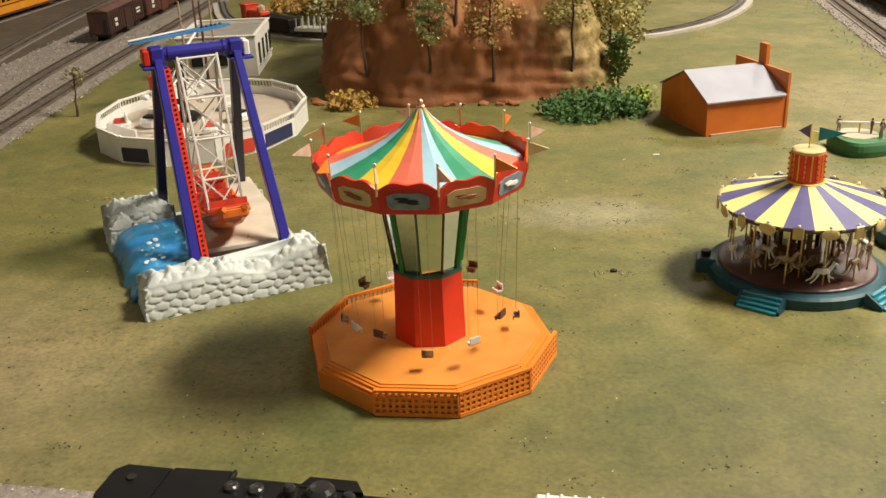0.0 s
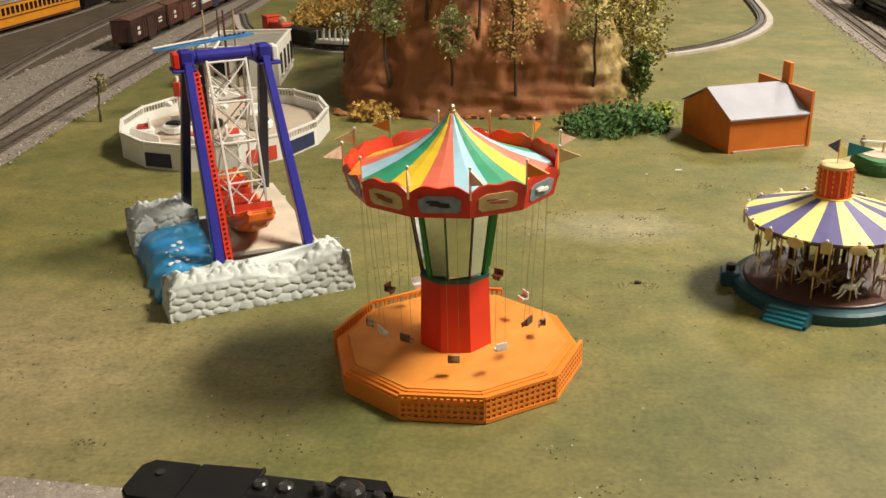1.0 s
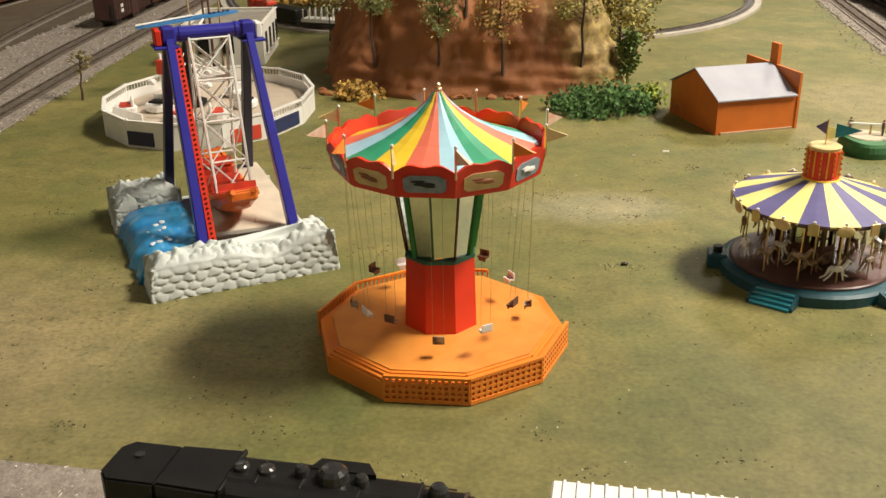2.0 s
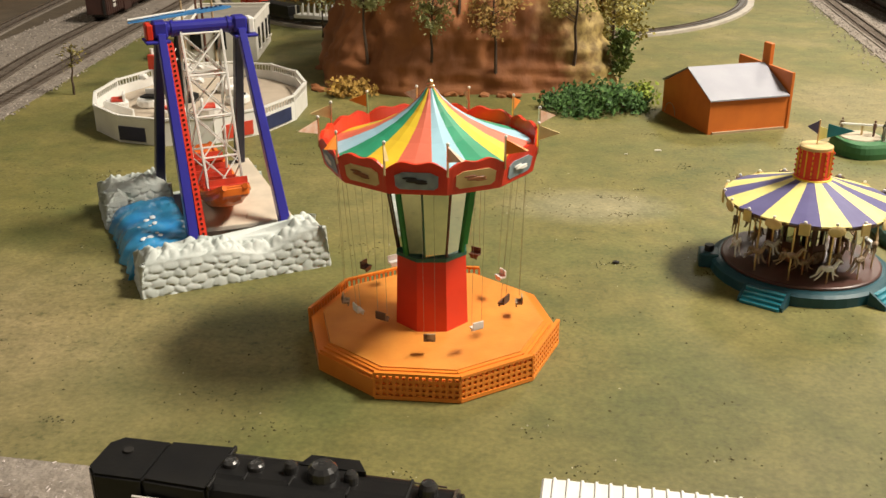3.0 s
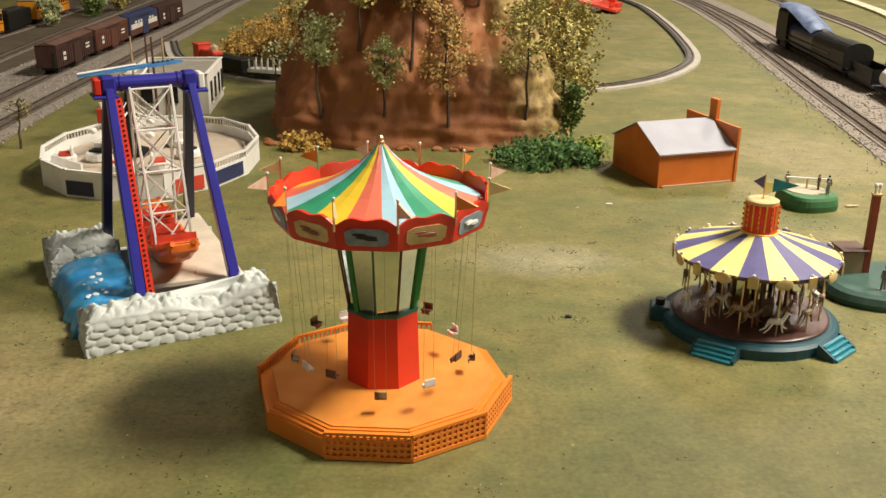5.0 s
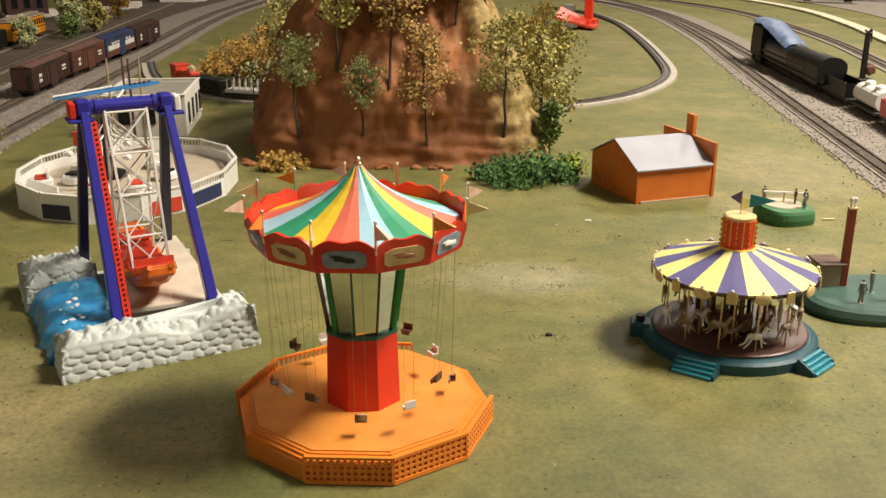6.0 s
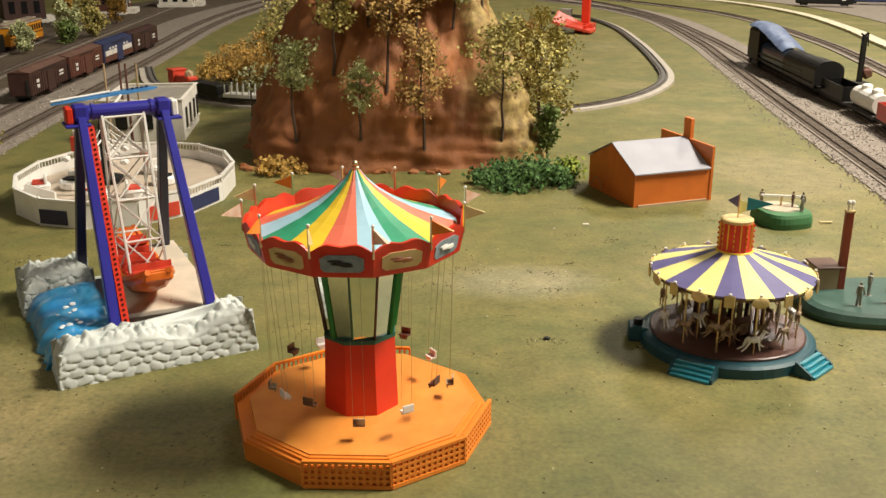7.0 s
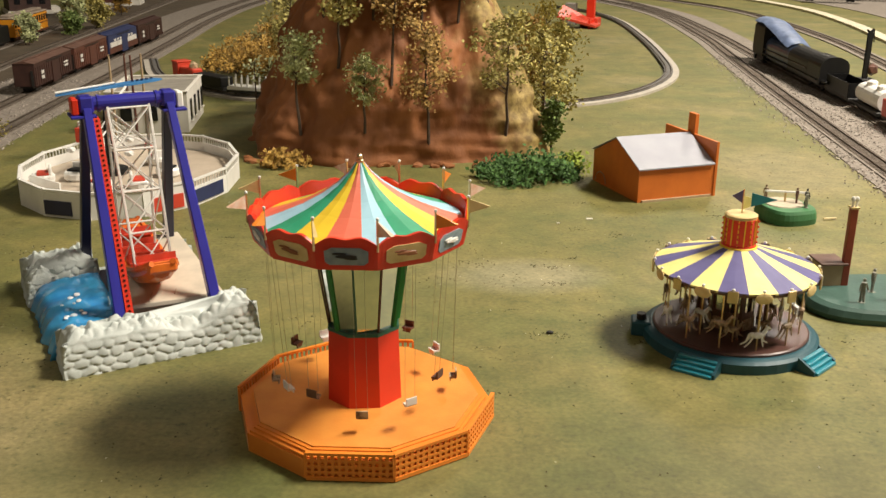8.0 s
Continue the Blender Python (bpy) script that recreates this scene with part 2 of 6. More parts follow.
M_LEAF = {
    "olive": mat("olive_foliage", (0.46, 0.39, 0.12), (0.29, 0.26, 0.075), 0.8, scale=90, rand=0.35),
    "gold": mat("golden_foliage", (0.40, 0.25, 0.065), (0.24, 0.14, 0.035), 0.8, scale=90, rand=0.35),
    "sage": mat("sage_foliage", (0.50, 0.52, 0.27), (0.33, 0.36, 0.16), 0.8, scale=90, rand=0.35),
    "green": mat("green_foliage", (0.16, 0.22, 0.055), (0.09, 0.14, 0.03), 0.8, scale=90, rand=0.35),
    "bush": mat("bush_foliage", (0.068, 0.150, 0.026), (0.032, 0.085, 0.015), 0.8, scale=90, rand=0.4),
    "lime": mat("lime_foliage", (0.24, 0.30, 0.03), (0.15, 0.20, 0.02), 0.8, scale=90, rand=0.3),
    "rust": mat("rust_foliage", (0.46, 0.28, 0.055), (0.29, 0.165, 0.03), 0.8, scale=90, rand=0.35),
}
M_BALLAST = mat("grey_ballast", (0.285, 0.245, 0.205), (0.175, 0.15, 0.125), 0.85, scale=190, amount=0.6, bump=1.0, bscale=330, dirt=0.3)
M_PALESTONE = mat("pale_stone", (0.52, 0.45, 0.43), (0.38, 0.33, 0.31), 0.85, scale=120, rand=0.3)
M_DOME = mat("polished_black", (0.02, 0.02, 0.021), (0.03, 0.029, 0.028), 0.22, scale=90)
M_STONE = mat("ballast_stone", (0.36, 0.315, 0.275), (0.24, 0.21, 0.18), 0.85, scale=120, rand=0.45)
M_TIE = mat("dark_tie", (0.13, 0.105, 0.082), (0.19, 0.155, 0.125), 0.85, scale=150)
M_RAIL = mat("steel_rail", (0.20, 0.16, 0.13), (0.10, 0.08, 0.06), 0.4, 0.7, scale=80)
M_ROADBED = mat("pale_roadbed", (0.46, 0.42, 0.36), (0.38, 0.34, 0.29), 0.7, scale=60, dirt=0.15)
M_TRACKGREY = mat("grey_track_strip", (0.13, 0.12, 0.11), (0.09, 0.085, 0.08), 0.6, scale=120)
M_BOXCAR = mat("oxide_brown", (0.055, 0.022, 0.016), (0.040, 0.016, 0.012), 0.55, scale=70, dirt=0.25)
M_BOXCAR2 = mat("oxide_red", (0.115, 0.040, 0.025), (0.085, 0.03, 0.019), 0.55, scale=70, dirt=0.25)
M_BOXROOF = mat("weathered_roof", (0.15, 0.078, 0.055), (0.10, 0.05, 0.036), 0.6, scale=70, dirt=0.3)
M_DKBLUE = mat("dark_blue_car", (0.025, 0.035, 0.10), None, 0.5, scale=60)
M_LETTER = mat("white_lettering", (0.66, 0.63, 0.58), None, 0.5)
M_COACH = mat("orange_coach", (0.74, 0.30, 0.018), (0.66, 0.25, 0.015), 0.4, scale=40, dirt=0.15)
M_COACHROOF = mat("dusty_coach_roof", (0.34, 0.28, 0.22), (0.22, 0.17, 0.13), 0.7, scale=50, dirt=0.3)
M_SOIL = mat("brown_soil", (0.100, 0.074, 0.046), (0.060, 0.045, 0.028), 0.9, scale=30, amount=0.8, bump=0.5, bscale=300, dirt=0.35)
M_UNDER = mat("dark_underframe", (0.02, 0.018, 0.016), None, 0.6)
M_TRAINRED = mat("toy_red", (0.60, 0.06, 0.03), (0.50, 0.05, 0.025), 0.4, scale=60, dirt=0.1)
# Blue reflection on the black boiler, put into its base colour.
M_BOILERSHEEN = mat("black_with_blue_sheen", (0.05, 0.08, 0.16), (0.03, 0.045, 0.09), 0.30, 0.0, scale=40)
# Colour of the added shell that carries the engine's blue reflection.
M_SHEENBLUE = mat("blue_sheen", (0.15, 0.20, 0.33), (0.07, 0.10, 0.18), 0.5, scale=60, amount=0.7)
M_WINDOW = mat("dark_window", (0.012, 0.012, 0.014), None, 0.12)
M_BUILDING = mat("white_building", (0.72, 0.69, 0.62), (0.64, 0.61, 0.54), 0.6, scale=40, dirt=0.2)
M_ROOFGREY = mat("grey_roofing", (0.27, 0.25, 0.21), (0.22, 0.20, 0.17), 0.75, scale=50, dirt=0.2)
M_BLUEBOAT = mat("bright_blue_plastic", (0.06, 0.25, 0.58), None, 0.35, scale=60)
M_PAVFLOOR = mat("beige_deck", (0.55, 0.46, 0.36), (0.48, 0.40, 0.31), 0.6, scale=50, dirt=0.25)
M_STRIPE = mat("cream_line", (0.68, 0.62, 0.46), None, 0.7, scale=60, dirt=0.2)
M_PLASTER = mat("room_plaster", (0.20, 0.17, 0.14), (0.18, 0.155, 0.125), 0.85, scale=3, dirt=0.1)
M_CEILING = mat("ceiling_board", (0.24, 0.225, 0.20), (0.22, 0.205, 0.185), 0.9, scale=4)
M_CARPET = mat("floor_carpet", (0.12, 0.10, 0.09), (0.09, 0.08, 0.07), 0.95, scale=40)
M_FASCIA = mat("dark_wood_fascia", (0.09, 0.055, 0.035), (0.06, 0.035, 0.022), 0.5, scale=12, stretch=(0.4, 1, 1))

# ---- building helpers ----


def part(name, bm, material, parent=None, label=""):
    """Links a bmesh as one mesh object, under parent if given."""
    me = bpy.data.meshes.new(name)
    bm.to_mesh(me)
    bm.free()
    me.materials.append(material)
    ob = new(name, me)
    if parent:
        ob.parent = parent
    return tagged(ob, label)


def shared(name, ob, m, parent):
    """Another object on the mesh of ob."""
    o = new(name, ob.data)
    o.parent = parent
    o.matrix_basis = m
    return o


def raw(name, verts, faces, material, parent=None, label="", smooth=False):
    me = bpy.data.meshes.new(name)
    me.from_pydata(verts, [], faces)
    if smooth:
        me.polygons.foreach_set("use_smooth", [True] * len(faces))
    me.materials.append(material)
    ob = new(name, me)
    if parent:
        ob.parent = parent
    return tagged(ob, label)


def thing(name, m, label, category, group="", kind=""):
    ob = new(name)
    ob.empty_display_size = 0.01
    ob.matrix_basis = m
    return tagged(ob, label, category, group, kind)


def box(bm, c, s, rot=None, bevel=0.0):
    r = bmesh.ops.create_cube(bm, size=1.0)
    vs = r["verts"]
    m = Matrix.Translation(c) @ (rot.to_4x4() if rot else Matrix()) @ Matrix.Diagonal((*s, 1))
    bmesh.ops.transform(bm, matrix=m, verts=vs)
    if bevel:
        es = list({e for v in vs for e in v.link_edges})
        bmesh.ops.bevel(bm, geom=es, offset=bevel, segments=1, affect="EDGES", profile=0.5)
    return vs


def boxed(c, s, rot=None, bevel=0.0):
    bm = bmesh.new()
    box(bm, c, s, rot, bevel)
    return bm


def frustum(bm, n, r0, z0, r1, z1, phase=0.0, c=(0, 0), caps=True):
    a = [bm.verts.new((c[0] + r0 * math.cos(phase + 2 * math.pi * k / n), c[1] + r0 * math.sin(phase + 2 * math.pi * k / n), z0)) for k in range(n)]
    if r1 < 1e-6:
        t = bm.verts.new((c[0], c[1], z1))
        for k in range(n):
            bm.faces.new((a[k], a[(k + 1) % n], t))
        if caps:
            bm.faces.new(a[::-1])
        return
    b = [bm.verts.new((c[0] + r1 * math.cos(phase + 2 * math.pi * k / n), c[1] + r1 * math.sin(phase + 2 * math.pi * k / n), z1)) for k in range(n)]
    for k in range(n):
        bm.faces.new((a[k], a[(k + 1) % n], b[(k + 1) % n], b[k]))
    if caps:
        bm.faces.new(a[::-1])
        bm.faces.new(b)


def lathe(bm, n, profile, c=(0, 0), phase=0.0):
    """A body of revolution through (radius, height) pairs, from the bottom up."""
    rings = []
    for r, z in profile:
        rings.append([bm.verts.new((c[0] + max(r, 1e-5) * math.cos(phase + 2 * math.pi * k / n), c[1] + max(r, 1e-5) * math.sin(phase + 2 * math.pi * k / n), z)) for k in range(n)])
    for a, b in zip(rings, rings[1:]):
        for k in range(n):
            bm.faces.new((a[k], a[(k + 1) % n], b[(k + 1) % n], b[k]))
    bm.faces.new(rings[0][::-1])
    bm.faces.new(rings[-1])


def rod(bm, p, q, r0, r1=None, n=6):
    p, q = Vector(p), Vector(q)
    r1 = r0 if r1 is None else r1
    d = (q - p).normalized()
    u = d.orthogonal().normalized()
    w = d.cross(u)
    a = [bm.verts.new(p + r0 * (math.cos(2 * math.pi * k / n) * u + math.sin(2 * math.pi * k / n) * w)) for k in range(n)]
    b = [bm.verts.new(q + r1 * (math.cos(2 * math.pi * k / n) * u + math.sin(2 * math.pi * k / n) * w)) for k in range(n)]
    for k in range(n):
        bm.faces.new((a[k], a[(k + 1) % n], b[(k + 1) % n], b[k]))
    bm.faces.new(a[::-1])
    bm.faces.new(b)


def rodded(*pqr, n=6):
    bm = bmesh.new()
    for p, q, r in pqr:
        rod(bm, p, q, r, n=n)
    return bm


def prism(bm, poly, z0, z1):
    a = [bm.verts.new((x, y, z0)) for x, y in poly]
    b = [bm.verts.new((x, y, z1)) for x, y in poly]
    k = len(poly)
    for i in range(k):
        bm.faces.new((a[i], a[(i + 1) % k], b[(i + 1) % k], b[i]))
    bm.faces.new(a[::-1])
    bm.faces.new(b)


def ball(bm, c, r, sub=1, squash=(1, 1, 1)):
    v = bmesh.ops.create_icosphere(bm, subdivisions=sub, radius=r)["verts"]
    bmesh.ops.transform(bm, matrix=Matrix.Translation(c) @ Matrix.Diagonal((*squash, 1)), verts=v)
    return v


def slab(bm, p, q, thick, z0, z1):
    """An upright slab between two plan points."""
    p, q = Vector(p), Vector(q)
    d = (q - p).normalized() * 1.0
    nrm = Vector((-d.y, d.x)) * thick / 2
    prism(bm, [p - nrm, q - nrm, q + nrm, p + nrm], z0, z1)


def smooth_line(pts, step):
    """Points along a smooth curve through pts, about step apart."""
    pts = [Vector(p) for p in pts]
    pts = [2 * pts[0] - pts[1]] + pts + [2 * pts[-1] - pts[-2]]
    out = []
    for a, b, c, d in zip(pts, pts[1:], pts[2:], pts[3:]):
        k = max(2, int((c - b).length / step))
        for i in range(k):
            t = i / k
            out.append(0.5 * (2 * b + (c - a) * t + (2 * a - 5 * b + 4 * c - d) * t * t + (3 * b - a - 3 * c + d) * t ** 3))
    out.append(pts[-2])
    return out


def ribbon(bm, line, off0, off1, z0, z1, z2=None):
    """A strip with thickness along a plan line, from offset off0 to off1 (to the left)."""
    rows = []
    for i, p in enumerate(line):
        d = (line[min(i + 1, len(line) - 1)] - line[max(i - 1, 0)]).normalized()
        nn = Vector((-d.y, d.x))
        a, b = p + nn * off0, p + nn * off1
        rows.append([bm.verts.new((a.x, a.y, z0)), bm.verts.new((a.x, a.y, z1)), bm.verts.new((b.x, b.y, z1 if z2 is None else z2)), bm.verts.new((b.x, b.y, z0))])
    for r, s in zip(rows, rows[1:]):
        for k in range(3):
            bm.faces.new((r[k], s[k], s[k + 1], r[k + 1]))
    bm.faces.new(rows[0])
    bm.faces.new(rows[-1][::-1])
    bmesh.ops.recalc_face_normals(bm, faces=bm.faces)

# ---- room and table ----
ROOM = (-3.6, 3.6, -1.8, 6.2)
x0, x1, y0, y1 = ROOM
tagged(part("floor", boxed(((x0 + x1) / 2, (y0 + y1) / 2, -0.98), (x1 - x0, y1 - y0, 0.06)), M_CARPET), "dark carpeted floor under the layout table", "floor", kind="structure")
tagged(part("ceiling", boxed(((x0 + x1) / 2, (y0 + y1) / 2, 2.53), (x1 - x0, y1 - y0, 0.06)), M_CEILING), "plain white ceiling board over the layout", "ceiling", kind="structure")
for nm, c, s in (("wall_south", (0, y0, 0.775), (x1 - x0, 0.1, 3.45)), ("wall_north", (0, y1, 0.775), (x1 - x0, 0.1, 3.45)),
                 ("wall_west", (x0, (y0 + y1) / 2, 0.775), (0.1, y1 - y0 - 0.1, 3.45)), ("wall_east", (x1, (y0 + y1) / 2, 0.775), (0.1, y1 - y0 - 0.1, 3.45))):
    tagged(part(nm, boxed(c, s), M_PLASTER), "plain beige plastered wall of the room", "wall", kind="structure")
bm = boxed((0, 3.05, -0.03), (5.6, 5.86, 0.06))
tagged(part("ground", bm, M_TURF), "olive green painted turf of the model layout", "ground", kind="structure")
tagged(part("trim", boxed((0, 0.108, -0.06), (5.64, 0.022, 0.10), bevel=0.003), M_FASCIA), "dark wooden fascia along the table edge", "fascia", kind="structure")
for sx in (-2.5, 0, 2.5):
    for sy in (0.5, 3.0, 5.5):
        tagged(part("table_leg", boxed((sx, sy, -0.505), (0.09, 0.09, 0.89), bevel=0.005), M_FASCIA), "dark wooden leg of the layout table", "table leg", "table legs")

# ---- hill ----
HILL = (-0.067, 1.372, 0.192, 0.212, 0.42)
SQUARE = 6.0


def hill_height(x, y):
    cx, cy, rx, ry, h = HILL
    s = (abs((x - cx) / rx) ** SQUARE + abs((y - cy) / ry) ** SQUARE) ** (1 / SQUARE)
    a = math.atan2(y - cy, x - cx)
    s *= 1 + 0.05 * math.sin(5 * a + 1.0) + 0.03 * math.sin(11 * a)
    return h * (1 - math.exp(-1.6 * (1 - s))) if s < 1 else -0.02


def build_hill():
    cx, cy, rx, ry, h = HILL
    verts, faces, na, nr = [], [], 300, 130
    for j in range(nr):
        q = 1.04 - 1.03 * (j / (nr - 1)) ** 1.35
        for i in range(na):
            a = 2 * math.pi * i / na
            k = (abs(math.cos(a)) ** SQUARE + abs(math.sin(a)) ** SQUARE) ** (-1 / SQUARE)
            w = 1 + 0.05 * math.sin(5 * a + 1.0) + 0.03 * math.sin(11 * a)
            x, y = cx + rx * q * k * math.cos(a) / w, cy + ry * q * k * math.sin(a) / w
            z = h * (1 - math.exp(-1.6 * (1 - q)))
            n1 = noise.noise(Vector((x * 26, y * 26, z * 8)))
            n2 = noise.noise(Vector((x * 75, y * 75, z * 40)))
            n3 = noise.noise(Vector((x * 14, y * 14, z * 95)))
            n4 = abs(noise.noise(Vector((x * 34, y * 34, z * 20 + 5))))
            d = (0.012 * n1 + 0.006 * n2 + 0.015 * n3 * math.exp(-z * 26) + 0.006 * noise.noise(Vector((x * 60, y * 60, z * 190))) * math.exp(-z * 30) - 0.010 * max(0.0, 0.22 - n4)) * min(1, (1.04 - q) * 8)
            verts.append((x + d * math.cos(a), y + d * math.sin(a), z + 0.4 * d))
    for j in range(nr - 1):
        for i in range(na):
            faces.append((j * na + i, j * na + (i + 1) % na, (j + 1) * na + (i + 1) % na, (j + 1) * na + i))
    faces.append([(nr - 1) * na + i for i in range(na)])
    ob = raw("hill", verts, faces, M_HILL, smooth=True)
    tagged(ob, "steep brown earth hill with dry moss on one shoulder", "hill", kind="structure")
    # ledge of crumbling earth along the foot
    bm = bmesh.new()
    for i in range(36):
        a = math.pi * (1.02 + 0.96 * random.random())
        k = (abs(math.cos(a)) ** SQUARE + abs(math.sin(a)) ** SQUARE) ** (-1 / SQUARE)
        r = random.uniform(0.99, 1.05)
        ball(bm, (cx + rx * r * k * math.cos(a), cy + ry * r * k * math.sin(a), 0.002), random.uniform(0.003, 0.007), 1, (1.4, 1.0, 0.55))
    for v in bm.verts:
        v.co += 0.003 * noise.noise_vector(v.co * 120)
    tagged(part("earth_clods", bm, M_HILL), "crumbled brown earth clods along the hill foot", "earth", kind="stuff")


build_hill()

# ---- trees ----


def leaf_mesh(rng, clumps, per, size, spread):
    verts, faces = [], []
    for c, rad in clumps:
        for _ in range(per):
            d = Vector((rng.gauss(0, 1), rng.gauss(0, 1), rng.gauss(0, 0.9)))
            p = Vector(c) + d * rad * spread
            u = Vector((rng.gauss(0, 1), rng.gauss(0, 1), rng.gauss(0, 1))).normalized()
            w = u.orthogonal().normalized()
            s = size * rng.uniform(0.6, 1.5)
            k = len(verts)
            verts += [p - u * s, p - w * s * 0.7, p + u * s, p + w * s * 0.8 + u.cross(w) * s * 0.3]
            faces.append((k, k + 1, k + 2, k + 3))
    return verts, faces


def tree(x, y, z, height, colour, label, width=0.4, bare=0.35, seed=0, per=34, clumps=26, leaf=0.0021, group="model trees"):
    """A model tree: a twig trunk with limbs and a thin crown of flocked leaves."""
    rng = random.Random(seed)
    t = thing("tree", pose(x, y, z, rng.uniform(-3, 3), rng.uniform(-3, 3), rng.uniform(0, 360)), label, "tree", group)
    bm = bmesh.new()
    tops = [Vector((0, 0, -0.004))]
    n = 6
    for i in range(1, n + 1):
        tops.append(Vector((rng.gauss(0, 0.008) * height, rng.gauss(0, 0.008) * height, height * 0.9 * i / n)))
    r = 0.0017 + 0.008 * height
    for i in range(n):
        rod(bm, tops[i], tops[i + 1], r * (1 - 0.8 * i / n) * 0.8, r * (1 - 0.8 * (i + 1) / n) * 0.8, 5)
    spots = []
    for i in range(clumps):
        f = bare + (1 - bare) * (i + rng.random()) / clumps
        k = min(n - 1, int(f * 0.9 * n / 0.9))
        base = tops[k].lerp(tops[k + 1], min(1, max(0, f * n - k)))
        a = rng.uniform(0, 2 * math.pi)
        g = (f - bare) / (1 - bare)
        reach = 0.88 * width * height * (0.25 + 0.75 * math.sin(math.pi * min(1, 0.18 + 0.80 * g))) * rng.uniform(0.35, 1.0) * 0.5
        tip = base + Vector((math.cos(a) * reach, math.sin(a) * reach, reach * rng.uniform(0.2, 0.9)))
        rod(bm, base, tip, r * 0.22, r * 0.08, 4)
        spots.append((tip, (height * 0.030 + 0.0025) * rng.uniform(0.6, 1.35)))
        if rng.random() < 0.6:
            spots.append((base.lerp(tip, 0.6), (height * 0.026 + 0.002) * rng.uniform(0.5, 1.2)))
    part("trunk", bm, M_TRUNK, t)
    v, f = leaf_mesh(rng, spots, per, leaf, 0.85)
    raw("crown", v, f, M_LEAF[colour], t)
    return t


def bush(x, y, w, d, h, colour, label, seed, count=40, per=42, leaf=0.0024, name="bush"):
    rng = random.Random(seed)
    t = thing(name, pose(x, y, 0), label, "bush")
    spots, bm = [], bmesh.new()
    for _ in range(count):
        a, r = rng.uniform(0, 6.283), math.sqrt(rng.random())
        px, py = math.cos(a) * r * w / 2, math.sin(a) * r * d / 2
        pz = h * (1 - 0.7 * r * r) * rng.uniform(0.15, 0.95)
        spots.append((Vector((px, py, pz)), 0.0065))
        rod(bm, (px * 0.4, py * 0.4, -0.001), (px, py, pz), 0.0006, 0.0003, 4)
    part("woody_base", bm, M_TRUNK, t)
    v, f = leaf_mesh(rng, spots, per, leaf, 0.85)
    v = [Vector((p.x, p.y, max(p.z, 0.0006))) for p in v]
    raw("foliage", v, f, M_LEAF[colour], t)


# trees on and round the hill: plan place, height, crown, share of bare trunk
def on_hill(x, y):
    return max(0.0, hill_height(x, y) - 0.003)


TREES = [
    (-0.1831, 1.1833, 0.128, "sage", "thin model tree with sage leaves on the hill", 0.62, 0.52),
    (-0.1012, 1.1638, 0.094, "sage", "small pale model tree low on the brown hill", 0.54, 0.40),
    (-0.0231, 1.1665, 0.168, "gold", "tall golden autumn model tree on the hill's foot", 0.50, 0.36),
    (0.0726, 1.1878, 0.168, "olive", "olive model tree with many stems on the mossy slope", 0.62, 0.36),
    (-0.0694, 1.1956, 0.150, "gold", "golden autumn model tree halfway up the hill", 0.52, 0.48),
    (-0.1352, 1.1959, 0.130, "olive", "olive model tree halfway up the hill", 0.55, 0.46),
    (-0.0330, 1.2247, 0.110, "gold", "golden model tree near the hilltop", 0.55, 0.30),
    (-0.0927, 1.2232, 0.105, "olive", "olive model tree near the hilltop", 0.50, 0.40),
    (0.0128, 1.2400, 0.105, "sage", "pale model tree on the upper mossy slope", 0.55, 0.30),
    (-0.1576, 1.2418, 0.105, "olive", "olive model tree near the hilltop", 0.50, 0.40),
    (0.050, 1.262, 0.105, "olive", "olive model tree high on the mossy slope", 0.55, 0.35),
    (0.1323, 1.203, 0.080, "green", "small bright green model tree by the bushes", 0.42, 0.30),
    (0.128, 1.268, 0.165, "olive", "tall leafy olive model tree at the hill's side", 0.55, 0.25),
    (0.150, 1.330, 0.170, "olive", "bushy olive model tree beside the hill", 0.55, 0.20),
    (0.112, 1.300, 0.130, "gold", "slender golden model tree at the hill's side", 0.50, 0.25),
    (0.142, 1.420, 0.190, "olive", "tall olive model tree behind the hill", 0.55, 0.25),
    (-0.255, 1.560, 0.200, "olive", "dark olive model tree on the hill's dark side", 0.45, 0.50),
]
for i, (x, y, h, col, lab, w, bare) in enumerate(TREES):
    tree(x, y, on_hill(x, y), h, col, lab, w, bare, seed=20 + i)
for i, (x, y, h, col) in enumerate([(-0.30, 1.76, 0.12, "rust"), (-0.27, 1.70, 0.13, "olive")]):
    tree(x, y, 0, h, col, "bushy autumn model tree beside the small railway", 0.7, 0.3, seed=60 + i, clumps=34, per=30, leaf=0.002)
for i, (x, y) in enumerate([(-0.285, 1.53), (-0.305, 1.525), (-0.265, 1.54)]):
    tree(x, y, 0, 0.085, "sage", "bare twiggy model sapling before the white wagon", 0.5, 0.5, seed=70 + i, clumps=16, per=4)
for i, (x, y, w, d, h, col) in enumerate([(-0.405, 1.90, 0.15, 0.12, 0.075, "rust"), (-0.305, 1.84, 0.17, 0.12, 0.098, "rust"), (-0.355, 2.0, 0.18, 0.12, 0.105, "gold")]):
    bush(x, y, w, d, h, col, "dense golden autumn bush beside the small railway", 160 + i, 120, 46, 0.0021)
tree(-0.545, 1.135, 0, 0.065, "olive", "spindly bare model tree beside the track", 0.55, 0.55, seed=91, per=6, clumps=14)
